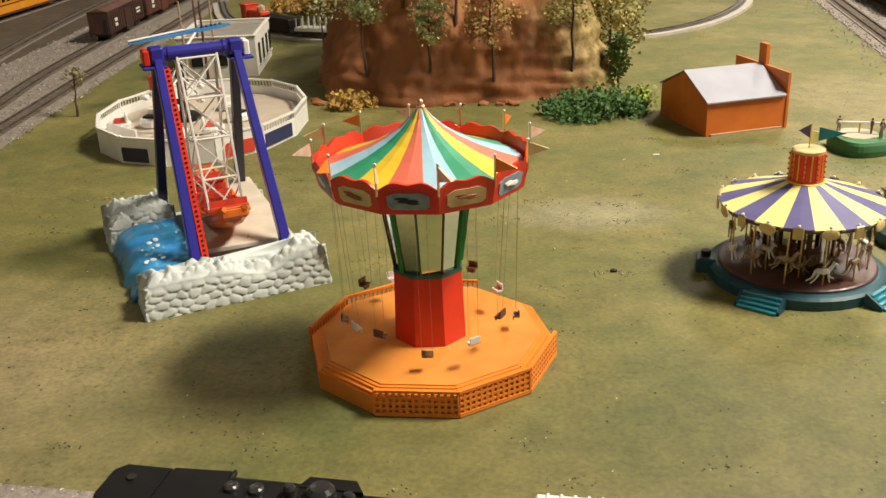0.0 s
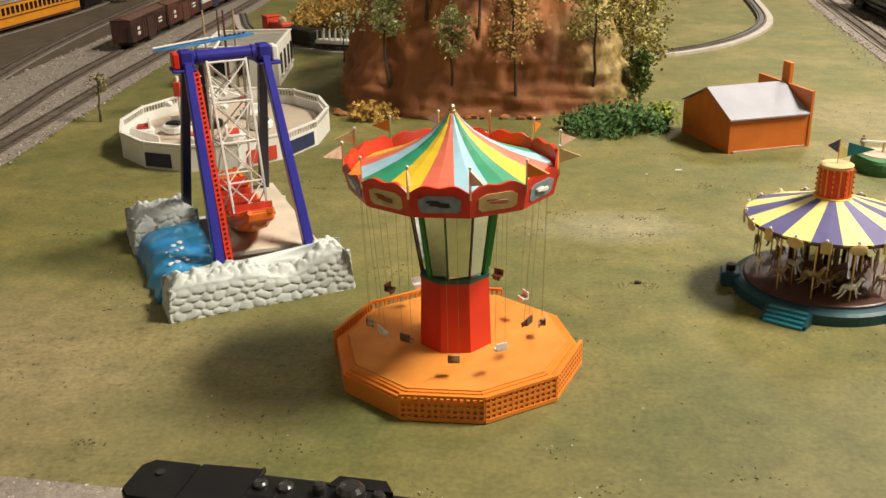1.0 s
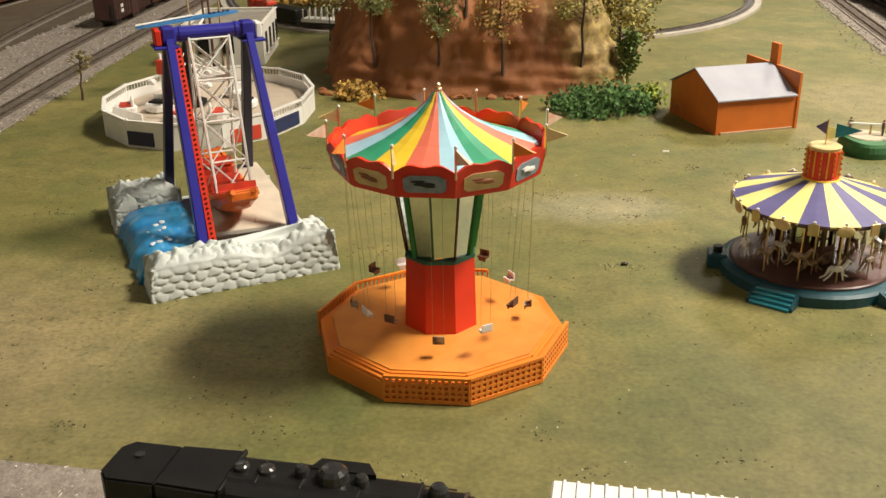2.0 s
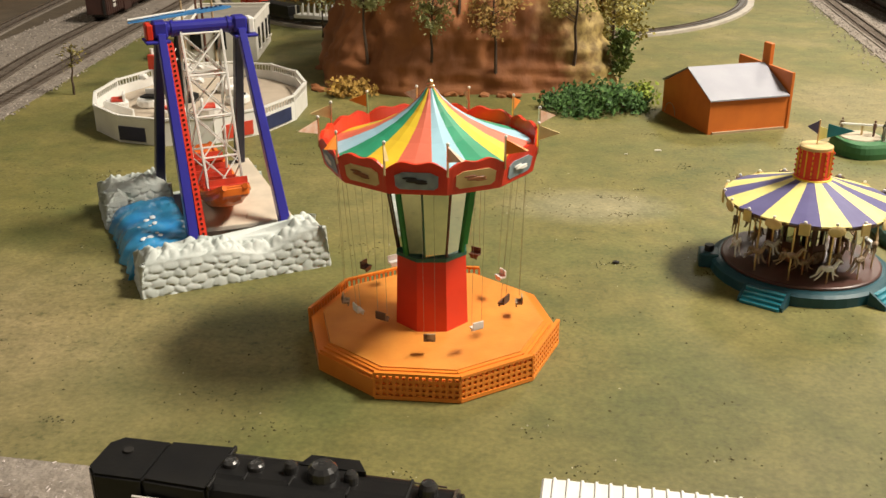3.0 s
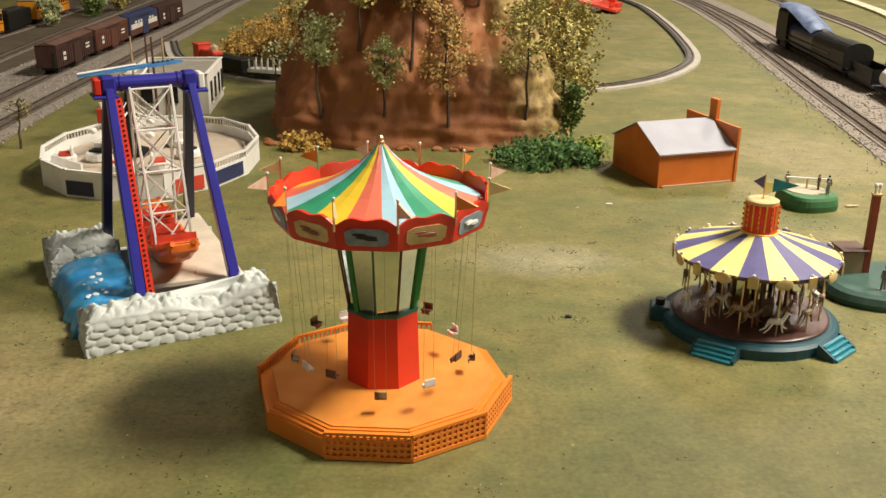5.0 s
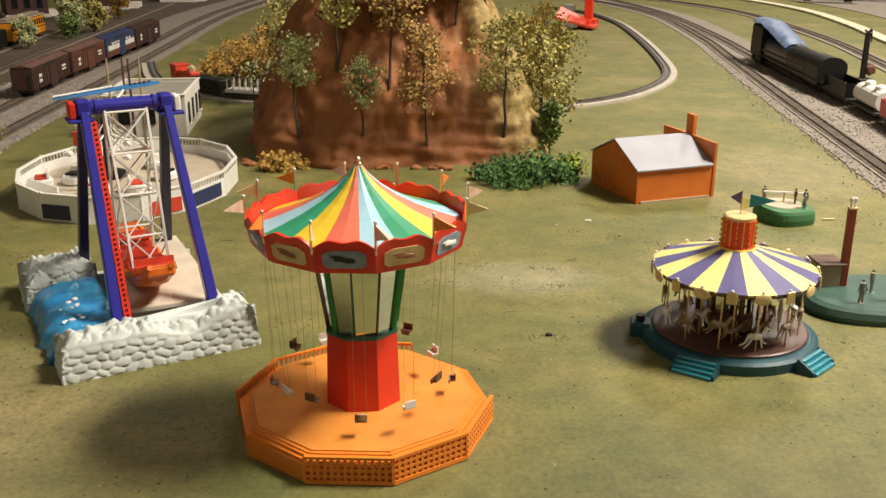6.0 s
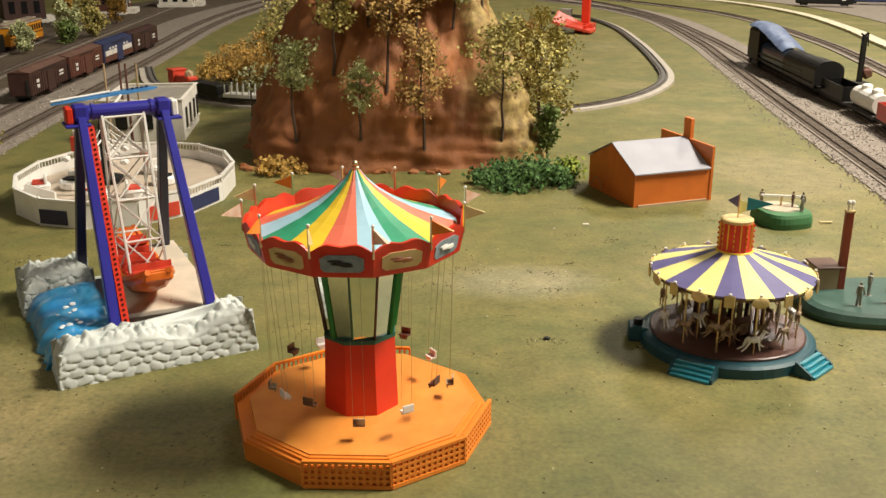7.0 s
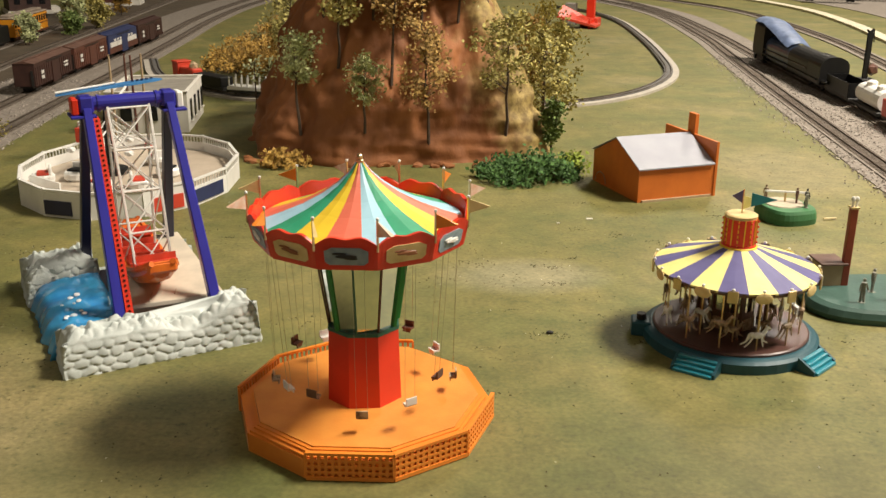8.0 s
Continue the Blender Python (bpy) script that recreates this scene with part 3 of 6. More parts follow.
for i, (x, y, h, col) in enumerate([(-0.985, 2.30, 0.075, "sage"), (-0.990, 2.60, 0.10, "sage"), (-0.935, 2.64, 0.085, "olive"), (-0.955, 2.50, 0.06, "green"), (-1.03, 2.85, 0.10, "olive"), (-1.00, 3.02, 0.09, "rust"), (-1.12, 2.95, 0.10, "rust")]):
    tree(x, y, 0, h, col, "scrubby model tree between the far tracks", 0.85, 0.12, seed=120 + i, leaf=0.003, clumps=40)
bush(0.092, 1.098, 0.115, 0.075, 0.036, "bush", "dense dark green bush at the hill's foot", 5, 70)
bush(0.150, 1.120, 0.035, 0.03, 0.028, "lime", "small yellow green bush beside the hill", 6, 14)
bush(-0.20, 1.150, 0.055, 0.035, 0.022, "rust", "low rusty bush at the hill's foot", 7, 18)

# ---- tracks ----


def track(name, pts, label, width=0.075, gauge=0.0165, ballast=0.003):
    line = smooth_line(pts, 0.02)
    t = thing(name, pose(0, 0, 0), label, "railway track", "railway tracks", "structure")
    if ballast:
        bm = bmesh.new()
        ribbon(bm, line, -width / 2, width / 2, -0.001, ballast)
        part("ballast_shoulder", bm, M_BALLAST, t)
    top = 0.0035 if ballast else 0.0008
    for s in (-1, 1):
        bm = bmesh.new()
        ribbon(bm, line, s * gauge / 2 - 0.0006, s * gauge / 2 + 0.0006, top, top + 0.0026)
        part("rail", bm, M_RAIL, t)
    fine = smooth_line(pts, 0.0075)
    verts, faces = [], []
    for i in range(len(fine) - 1):
        p, d = fine[i], (fine[i + 1] - fine[i]).normalized()
        nn = Vector((-d.y, d.x))
        k = len(verts)
        for z in (top - 0.002, top + 0.0006):
            for a, b in ((-1, -1), (1, -1), (1, 1), (-1, 1)):
                q = p + d * a * 0.0015 + nn * b * 0.0145
                verts.append((q.x, q.y, z))
        faces += [(k + 4, k + 5, k + 6, k + 7), (k, k + 1, k + 5, k + 4), (k + 1, k + 2, k + 6, k + 5), (k + 2, k + 3, k + 7, k + 6), (k + 3, k, k + 4, k + 7)]
    tagged(raw("ties", verts, faces, M_TIE, t), kind="stuff")
    return line


def stones(name, line, off0, off1, count, size, label, seed, material=None):
    rng = random.Random(seed)
    verts, faces = [], []
    cube = [(-1, -1, -1), (1, -1, -1), (1, 1, -1), (-1, 1, -1), (-0.7, -0.7, 1), (0.7, -0.7, 1), (0.7, 0.7, 1), (-0.7, 0.7, 1)]
    quads = [(4, 5, 6, 7), (0, 1, 5, 4), (1, 2, 6, 5), (2, 3, 7, 6), (3, 0, 4, 7)]
    for _ in range(count):
        i = rng.randrange(len(line) - 1)
        d = (line[i + 1] - line[i]).normalized()
        nn = Vector((-d.y, d.x))
        p = line[i].lerp(line[i + 1], rng.random()) + nn * rng.uniform(off0, off1)
        s = size * rng.uniform(0.45, 1.4)
        m = Matrix.Translation((p.x, p.y, 0.0012 + s * 0.4)) @ Euler((rng.uniform(-0.5, 0.5), rng.uniform(-0.5, 0.5), rng.uniform(0, 6))).to_matrix().to_4x4()
        k = len(verts)
        for c in cube:
            verts.append(m @ Vector((c[0] * s * rng.uniform(0.7, 1.2), c[1] * s * rng.uniform(0.6, 1.0), c[2] * s * 0.6)))
        faces += [tuple(k + q for q in f) for f in quads]
    return tagged(raw(name, verts, faces, material or M_STONE), label, "gravel", kind="stuff")


TL1 = [(-0.56, 0.55), (-0.598, 0.85), (-0.609, 1.0), (-0.616, 1.15), (-0.628, 1.4), (-0.640, 1.8), (-0.664, 2.37), (-0.690, 2.9), (-0.68, 3.4), (-0.60, 3.95), (-0.35, 4.6)]
TL2 = [(-0.57, 0.5), (-0.635, 0.9), (-0.673, 1.156), (-0.700, 1.365), (-0.714, 1.60), (-0.722, 1.9), (-0.722, 2.43), (-0.745, 2.9), (-0.74, 3.4), (-0.68, 4.0), (-0.45, 4.7)]
TL3 = [(-0.70, 0.75), (-0.78, 1.15), (-0.86, 1.6), (-0.91, 2.1), (-0.94, 2.6), (-1.0, 3.6)]
TL4 = [(-1.08, 0.9), (-1.060, 1.6), (-1.030, 2.1), (-1.055, 2.5), (-1.16, 3.6)]
TR1 = [(0.49, 0.75), (0.523, 1.0), (0.537, 1.157), (0.552, 1.337), (0.580, 1.657), (0.628, 2.161), (0.662, 2.54), (0.672, 3.16), (0.56, 3.68), (0.35, 4.1)]
TR2 = [(0.555, 0.75), (0.618, 1.1), (0.645, 1.29), (0.667, 1.58), (0.676, 1.90), (0.688, 2.2), (0.708, 2.6), (0.705, 3.2), (0.61, 3.8), (0.40, 4.25)]
TR3 = [(0.76, 1.2), (0.86, 1.65), (0.915, 1.99), (0.976, 2.54), (0.964, 3.26), (0.79, 3.78), (0.5, 4.3)]
TF = [(-0.55, 0.352), (-0.33, 0.346), (-0.18, 0.333), (0.0, 0.314), (0.2, 0.292), (0.45, 0.27)]
line_l1 = track("track_1", TL1, "model railway track on grey ballast", 0.036, ballast=0.0030)
track("track_2", TL2, "model railway track on grey ballast", 0.036, ballast=0.0027)
track("track_3", TL3, "curving model railway track on grey ballast", 0.036, ballast=0.0024)
track("track_4", TL4, "far model railway track on grey ballast", 0.036, ballast=0.0033)
line_r1 = track("track_5", TR1, "model railway track on grey ballast", 0.036, ballast=0.0030)
line_r2 = track("track_6", TR2, "model railway track on grey ballast", 0.036, ballast=0.0027)
track("track_7", TR3, "far curving model railway track", 0.05, ballast=0.0024)
line_f = track("track_8", TF, "foreground model railway track on pale ballast", 0.085, ballast=0.0030)
for nm_, pts_, o0, o1, lab_ in (("gravel_bed_1", TL1, -0.032, 0.175, "wide grey brown gravel bed under the tracks"), ("gravel_bed_2", TR1, 0.036, -0.105, "grey gravel bed under the tracks"),
                              ("soil_bed", TL1, 0.1751, 0.56, "brown soil between the far tracks")):
    bm = bmesh.new()
    ribbon(bm, smooth_line(pts_, 0.05), o0, o1, -0.001, 0.0012)
    tagged(part(nm_, bm, M_SOIL if nm_ == "soil_bed" else M_BALLAST), lab_, "gravel bed", kind="structure")
stones("ballast_stones", smooth_line(TL1[:6], 0.02), -0.040, 0.18, 5200, 0.0011, "loose grey ballast stones beside the track", 1)
stones("ballast_stones", smooth_line(TR1[:6], 0.02), -0.10, 0.044, 5000, 0.0012, "loose grey ballast stones beside the track", 2)
stones("ballast_stones", smooth_line(TR1[:6], 0.02), 0.034, 0.070, 200, 0.0010, "loose grey stones strewn into the turf", 4)
stones("ballast_stones", smooth_line(TF[:4], 0.02), -0.04, 0.042, 9000, 0.0012, "pale pinkish ballast stones in the foreground", 3, M_PALESTONE)

# small loop line round the hill: dark strip on pale roadbed
LOOP = [(-0.62, 2.05), (-0.54, 1.83), (-0.427, 1.685), (-0.368, 1.635), (-0.30, 1.605), (-0.10, 1.60), (0.08, 1.575), (0.185, 1.570), (0.285, 1.635), (0.368, 1.745),
        (0.432, 1.90), (0.463, 2.12), (0.490, 2.48), (0.500, 2.90), (0.455, 3.20), (0.36, 3.4)]
line = smooth_line(LOOP, 0.02)
loop = thing("loop_track", pose(0, 0, 0), "narrow dark track strip edged with pale roadbed", "railway track", "", "structure")
bm = bmesh.new()
ribbon(bm, line, -0.022, -0.002, -0.001, 0.0045)
part("roadbed", bm, M_ROADBED, loop)
bm = bmesh.new()
ribbon(bm, line, -0.010, 0.007, -0.001, 0.006)
part("track_strip", bm, M_TRACKGREY, loop)
for s in (-0.0065, 0.0035):
    bm = bmesh.new()
    ribbon(bm, line, s - 0.0006, s + 0.0006, 0.0055, 0.0078)
    part("rail", bm, M_RAIL, loop)
# cream line beyond the far track, and the grey yard behind it
WL = [(1.02, 1.8), (1.106, 2.44), (1.17, 2.85), (1.20, 3.3), (1.14, 3.73), (1.0, 4.0), (0.6, 4.4)]
bm = bmesh.new()
ribbon(bm, smooth_line(WL, 0.05), -0.018, 0.018, -0.001, 0.007)
tagged(part("kerb", bm, M_STRIPE), "cream painted kerb beyond the far track", "kerb", kind="structure")
bm = bmesh.new()
ribbon(bm, smooth_line(WL, 0.05), -0.9, -0.17, -0.001, 0.002)
tagged(part("yard", bm, M_BALLAST), "grey gravel yard at the layout's far side", "yard", kind="structure")

# ---- swing carousel ----


def swing_carousel():
    t = thing("swing_carousel", pose(-0.0496, 0.528, 0), "orange and red model chair swing carousel with a striped canopy", "fairground ride")
    ph = 4.364
    n = 10
    R = 0.078
    V = [Vector((math.cos(ph + k * math.pi / 5), math.sin(ph + k * math.pi / 5))) for k in range(n)]
    bm = bmesh.new()
    frustum(bm, n, R * 0.990, 0.0, R * 0.990, 0.0116, ph)
    base = part("platform_base", bm, M_ORANGE, t)
    bm = bmesh.new()
    frustum(bm, n, 0.0690, 0.008, 0.0690, 0.0162, ph)
    part("deck", bm, M_DECK, t, "dull orange deck")
    for k in (9, 0, 1, 2):
        for r, z in ((0.0745, 0.0134), (0.0720, 0.0148), (0.0700, 0.0155)):
            bm = bmesh.new()
            slab(bm, V[k] * r, V[(k + 1) % n] * r, 0.0030, 0.009, z)
            part("platform_step", bm, M_ORANGE, t)
    bm = bmesh.new()
    frustum(bm, 6, 0.0007, 0.0154, 0.0007, 0.0159)
    rivet = part("rivet", bm, M_HULL, t)
    rivet.matrix_basis = pose(0.052 * math.cos(ph + 0.314), 0.052 * math.sin(ph + 0.314), 0)
    for k in range(1, 10):
        a = ph + (k + 0.5) * math.pi / 5
        shared("rivet", rivet, pose(0.052 * math.cos(a), 0.052 * math.sin(a), 0), t)
    # railings: lattice panels on three front sides and three back sides
    bars = {}
    for k in (0, 1, 2, 5, 6, 7):
        a, b = V[k] * R, V[(k + 1) % n] * R
        d = (b - a)
        L = d.length
        d.normalize()
        out = Vector((d.y, -d.x))
        lean = 0.0
        bm = bmesh.new()
        for z, th in ((0.0006, 0.0024), (0.0158, 0.0016)):
            o = out * lean * z / 0.0158
            slab(bm, a + o, b + o, 0.0022, z, z + th)
        front = k in (0, 1, 2)
        m = 13 if front else 14
        if front:
            for j in range(1, 4):
                z = 0.002 + 0.0142 * j / 4
                o = out * lean * j / 4
                slab(bm, a + o, b + o, 0.0014, z - 0.0007, z + 0.0007)
        railing = part("railing", bm, M_ORANGE, t)
        for i in range(m + 1):
            p = a + d * (L * i / m)
            at = pose(p.x, p.y, 0, 0, 0, math.degrees(math.atan2(d.y, d.x)))
            wide = 0.0017 if front else 0.0012
            if wide not in bars:
                bars[wide] = part("baluster", boxed((0, 0, 0.0090), (wide, 0.0013, 0.0144)), M_ORANGE, railing)
                bars[wide].matrix_basis = at
            else:
                shared("baluster", bars[wide], at, railing)
    bm = bmesh.new()
    lathe(bm, 8, [(0.0238, 0.0150), (0.0236, 0.0165), (0.0222, 0.0605), (0.0222, 0.0615)], phase=5.175)
    part("column", bm, M_RED, t)
    bm = bmesh.new()
    frustum(bm, 8, 0.0226, 0.0612, 0.0226, 0.0634, 5.175)
    part("column_collar", bm, M_DKGREEN, t)
    # mirrored drum of leaning panels with coloured ribs
    r0, z0, r1, z1 = 0.0200, 0.0634, 0.0272, 0.1150
    m = 10
    for k in range(m):
        a0, a1 = 2 * math.pi * k / m + 0.2, 2 * math.pi * (k + 1) / m + 0.2
        c = [Vector((r * math.cos(a), r * math.sin(a), z)) for r, a, z in ((r0, a0, z0), (r0, a1, z0), (r1, a1, z1), (r1, a0, z1))]
        nn = ((c[1] - c[0]).cross(c[3] - c[0])).normalized() * 0.0006
        raw("mirror_panel", [*(p - nn for p in c), *c], [(0, 3, 2, 1), (4, 5, 6, 7), (0, 1, 5, 4), (1, 2, 6, 5), (2, 3, 7, 6), (3, 0, 4, 7)], M_MIRROR, t, "mirrored panel")
        p, q = c[0] * 1.03, c[3] * 1.03
        p.z, q.z = z0, z1
        bm = rodded((p, q, 0.0015 if k % 3 == 0 else 0.0007), n=5)
        part("rib", bm, (M_KELLY, M_DKGREEN, M_MAROON)[k % 3], t)
    bm = bmesh.new()
    frustum(bm, 12, 0.0185, 0.0634, 0.0255, 0.115, 0)
    part("drum_core", bm, M_CREAM, t)
    # canopy rim
    m = 12
    rp = 0.22
    bm = bmesh.new()
    frustum(bm, m, 0.0600, 0.1165, 0.0615, 0.1195, rp)
    part("canopy_soffit", bm, M_RIM, t)
    W = [(math.cos(rp + 2 * math.pi * k / m), math.sin(rp + 2 * math.pi * k / m)) for k in range(m)]
    cards = (M_CARD, M_CREAM, M_CARD, M_CREAM)
    for k in range(m):
        a, b = Vector(W[k]), Vector(W[(k + 1) % m])
        # a scalloped board, straight below and arched above
        steps = 12
        outer, inner = [], []
        for i in range(steps + 1):
            f = i / steps
            top = 0.1322 + 0.0030 * math.sin(math.pi * f) ** 0.6 - 0.0009 * math.cos(4 * math.pi * f)
            p = a.lerp(b, f)
            outer.append(((p.x * 0.0615, p.y * 0.0615, 0.1178), (p.x * 0.0645, p.y * 0.0645, top)))
            inner.append(((p.x * 0.0598, p.y * 0.0598, 0.1178), (p.x * 0.0622, p.y * 0.0622, top)))
        vs, fs = [], []
        for o, q in zip(outer, inner):
            vs += [o[0], o[1], q[1], q[0]]
        for i in range(steps):
            j = 4 * i
            for c in range(4):
                fs.append((j + c, j + 4 + c, j + 4 + (c + 1) % 4, j + (c + 1) % 4))
        fs += [(3, 2, 1, 0), (4 * steps, 4 * steps + 1, 4 * steps + 2, 4 * steps + 3)]
        board = raw("rim_board", vs, fs, M_RIM, t)
        bm = bmesh.new()
        pts = []
        for f, g in ((0.15, 0.25), (0.22, 0.12), (0.78, 0.12), (0.85, 0.25), (0.85, 0.68), (0.72, 0.82), (0.28, 0.82), (0.15, 0.68)):
            p = a.lerp(b, f)
            r = 0.0615 + 0.0029 * g + 0.0004
            pts.append((p.x * r, p.y * r, 0.1183 + 0.0142 * g))
        card = raw("picture_panel", [*pts, *[(x * 0.985, y * 0.985, z) for x, y, z in pts]],
                   [tuple(range(8)), *[(i, i + 8, (i + 1) % 8 + 8, (i + 1) % 8) for i in range(8)]], cards[k % 4], board, "faded picture panel")
        # dark motif in the middle of the picture
        mid = a.lerp(b, 0.5)
        tang = (b - a).normalized()
        bm = bmesh.new()
        for s, r in ((0.0, 0.0030), (0.6, 0.0018), (-0.8, 0.0020)):
            v = ball(bm, (0, 0, 0), r, 2, (2.0, 0.14, 0.36))
            c = Vector((mid.x, mid.y)) * 0.0606 + tang * 0.0042 * s
            bmesh.ops.transform(bm, matrix=Matrix.Translation((c.x * 1.058, c.y * 1.058, 0.1252 - 0.0018 * s)) @ Matrix.Rotation(math.atan2(tang.y, tang.x), 4, "Z"), verts=v)
        part("motif", bm, (M_UNDER, M_HULL, M_WHITE, M_HULL)[k % 4], board)
        # pennant on a short pole at the corner
        p = Vector((W[k][0] * 0.0640, W[k][1] * 0.0640, 0.128))
        pole = part("flag_pole", rodded((p, p + Vector((0, 0, 0.0175)), 0.0007), n=5), M_BRASS, t)
        bm = bmesh.new()
        ball(bm, p + Vector((0, 0, 0.0178)), 0.0011, 1)
        part("flag_knob", bm, M_WHITE, pole)
        tg = Vector((0.85 * W[k][0] - 0.5 * W[k][1], 0.85 * W[k][1] + 0.5 * W[k][0], 0))
        side = Vector((-tg.y, tg.x, 0))
        q = p + Vector((0, 0, 0.0165))
        nn = side * 0.0003
        vs = []
        for s in (-1, 1):
            vs += [q + nn * s, q - Vector((0, 0, 0.0085)) + nn * s, q + tg * 0.0125 - Vector((0, 0, 0.0050)) + nn * s * 4]
        raw("pennant", vs, [(0, 1, 2), (5, 4, 3), (0, 2, 5, 3), (2, 1, 4, 5), (1, 0, 3, 4)], (M_PENNANT, M_ORANGE, M_CREAM)[k % 3], pole, "small pennant")
    bm = bmesh.new()
    lathe(bm, 40, [(0.0592, 0.119), (0.0592, 0.1275)])
    part("canopy_drum", bm, M_RIM, t)
    # canopy of twenty coloured gores, hollow towards the tip
    prof = [(0.0590, 0.1272), (0.046, 0.1315), (0.033, 0.1366), (0.022, 0.1423), (0.013, 0.1484), (0.0065, 0.1544), (0.003, 0.1590), (0.0012, 0.1608)]
    g = 16
    for k in range(g):
        vs, fs = [], []
        for i, (r, z) in enumerate(prof):
            for f in (0, 0.5, 1):
                a = 2 * math.pi * (k + f) / g + 1.272
                bulge = 1.0 - (0.012 if f == 0.5 else 0)
                vs.append((r * bulge * math.cos(a), r * bulge * math.sin(a), z + (0.0 if f != 0.5 else 0.0006)))
        for i in range(len(prof) - 1):
            for c in (0, 1):
                j = 3 * i + c
                fs.append((j, j + 1, j + 4, j + 3))
        raw("canopy_gore", vs, fs, (M_SALMON, M_SKY, M_GREEN, M_YELLOW)[k % 4], t)
    bm = bmesh.new()
    lathe(bm, 10, [(0.0022, 0.1593), (0.0024, 0.1613), (0.0012, 0.1620)])
    ball(bm, (0, 0, 0.1633), 0.0019, 2)
    part("finial", bm, M_BRASS, t)
    # chairs on chains, hanging a little outwards
    for k in range(12):
        a = 2 * math.pi * k / 12 + 0.05
        u, w = Vector((math.cos(a), math.sin(a), 0)), Vector((-math.sin(a), math.cos(a), 0))
        z = 0.026 + 0.006 * (k % 3)
        c = u * (0.0535 - 0.004 * (k % 2)) + Vector((0, 0, z))
        bm = bmesh.new()
        for s in (-1, 1):
            rod(bm, u * 0.0555 + w * 0.0032 * s + Vector((0, 0, 0.1185)), c + w * 0.0032 * s + Vector((0, 0, 0.003)), 0.00012, n=4)
        chains = part("chain", bm, M_CHAIN, t)
        bm = bmesh.new()
        rot = Matrix.Rotation(a, 3, "Z")
        box(bm, c, (0.0042, 0.0068, 0.0011), rot)
        box(bm, c + u * 0.0019 + Vector((0, 0, 0.0022)), (0.0008, 0.0068, 0.0042), rot)
        box(bm, c - u * 0.0016 + Vector((0, 0, -0.0012)), (0.0008, 0.005, 0.0025), rot)
        part("chair", bm, (M_SEAT, M_WHITE, M_MAROON)[k % 3], chains)
    return t


swing_carousel()

# ---- pirate ship ride ----


def rock_block(name, parent, x0, x1, y0, y1, top, seed, crag=0.006):
    """A cast rock block: sides of overlapping cobbles and a craggy top at the height top(x)."""
    vs, fs = [], []
    W, D = x1 - x0, y1 - y0
    cx, cy = (x0 + x1) / 2, (y0 + y1) / 2

    def cobble(p):
        d = noise.voronoi(p)[0]
        return max(0.0, 1 - d[0] ** 2) * min(1.0, (d[1] - d[0]) * 4.0)

    def scale_stone(along, z):
        """Rows of round-topped stones, each row half a stone on."""
        along += 0.0042 * noise.noise(Vector((along * 75, z * 110, seed)))
        z += 0.0032 * noise.noise(Vector((along * 85, z * 70, seed + 7)))
        row = math.floor(z / 0.0056)
        u = (along / 0.0092 + 0.5 * (row % 2)) % 1.0
        v = (z / 0.0056 - row - 0.45) / 0.55
        return math.sqrt(max(0.0, 1 - (2 * u - 1) ** 2 * 0.9 - v * v * (0.9 if v > 0 else 0.6)))

    def height(x, y):
        rim = min(1.0, (min(x - x0, x1 - x, y - y0, y1 - y) - 0.0040) / 0.007)
        lump = noise.noise(Vector((x * 95 + seed, y * 95, 1.0))) + 0.5 * noise.noise(Vector((x * 230 + seed, y * 230, 4.0)))
        return top(x) - 0.0035 + max(0.0, rim) * (0.0025 + crag * (0.35 + 0.75 * lump + 0.5 * cobble(Vector((x * 150, y * 150, seed)))))

    ring, N = [], 420
    for i in range(N):
        q = 2 * (W + D) * i / N
        if q < W:
            ring.append((x0 + q, y0, 0, -1))
        elif q < W + D:
            ring.append((x1, y0 + q - W, 1, 0))
        elif q < 2 * W + D:
            ring.append((x1 - (q - W - D), y1, 0, 1))
        else:
            ring.append((x0, y1 - (q - 2 * W - D), -1, 0))
    rows, m = [], 32
    for j in range(m + 1):
        f = j / m
        row = []
        for x, y, u, v in ring:
            z = f * height(x, y)
            along = x if v else y
            d = 0.0012 * scale_stone(along, z) * min(1.0, 5 * (1 - f)) - 0.0045 * f
            row.append(len(vs))
            vs.append((x + u * d, y + v * d, z))
        rows.append(row)
    for a, b in zip(rows, rows[1:]):
        for i in range(N):
            fs.append((a[i], a[(i + 1) % N], b[(i + 1) % N], b[i]))
    prev = rows[-1]
    for k in range(1, 16):
        row = []
        for x, y, *_n in ring:
            inset = 0.0045 + k / 16 * (min(W, D) / 2 - 0.0045)
            X = cx + math.copysign(max(abs(x - cx) - inset, 0.0), x - cx)
            Y = cy + math.copysign(max(abs(y - cy) - inset, 0.0), y - cy)
            row.append(len(vs))
            vs.append((X, Y, height(X, Y)))
        for i in range(N):
            fs.append((prev[i], prev[(i + 1) % N], row[(i + 1) % N], row[i]))
        prev = row
    fs.append(prev)
    return raw(name, vs, fs, M_ROCK, parent, "pale grey cobbled rockwork", smooth=True)


def taper_post(bm, p, q, w0, d0, w1, d1):
    """A box post from p to q, w along x and d along y."""
    vs = []
    for c, w, d in ((p, w0, d0), (q, w1, d1)):
        for a, b in ((-1, -1), (1, -1), (1, 1), (-1, 1)):
            vs.append(bm.verts.new((c[0] + a * w / 2, c[1] + b * d / 2, c[2])))
    bm.faces.new(vs[3::-1])
    bm.faces.new(vs[4:])
    for k in range(4):
        bm.faces.new((vs[k], vs[(k + 1) % 4], vs[4 + (k + 1) % 4], vs[4 + k]))


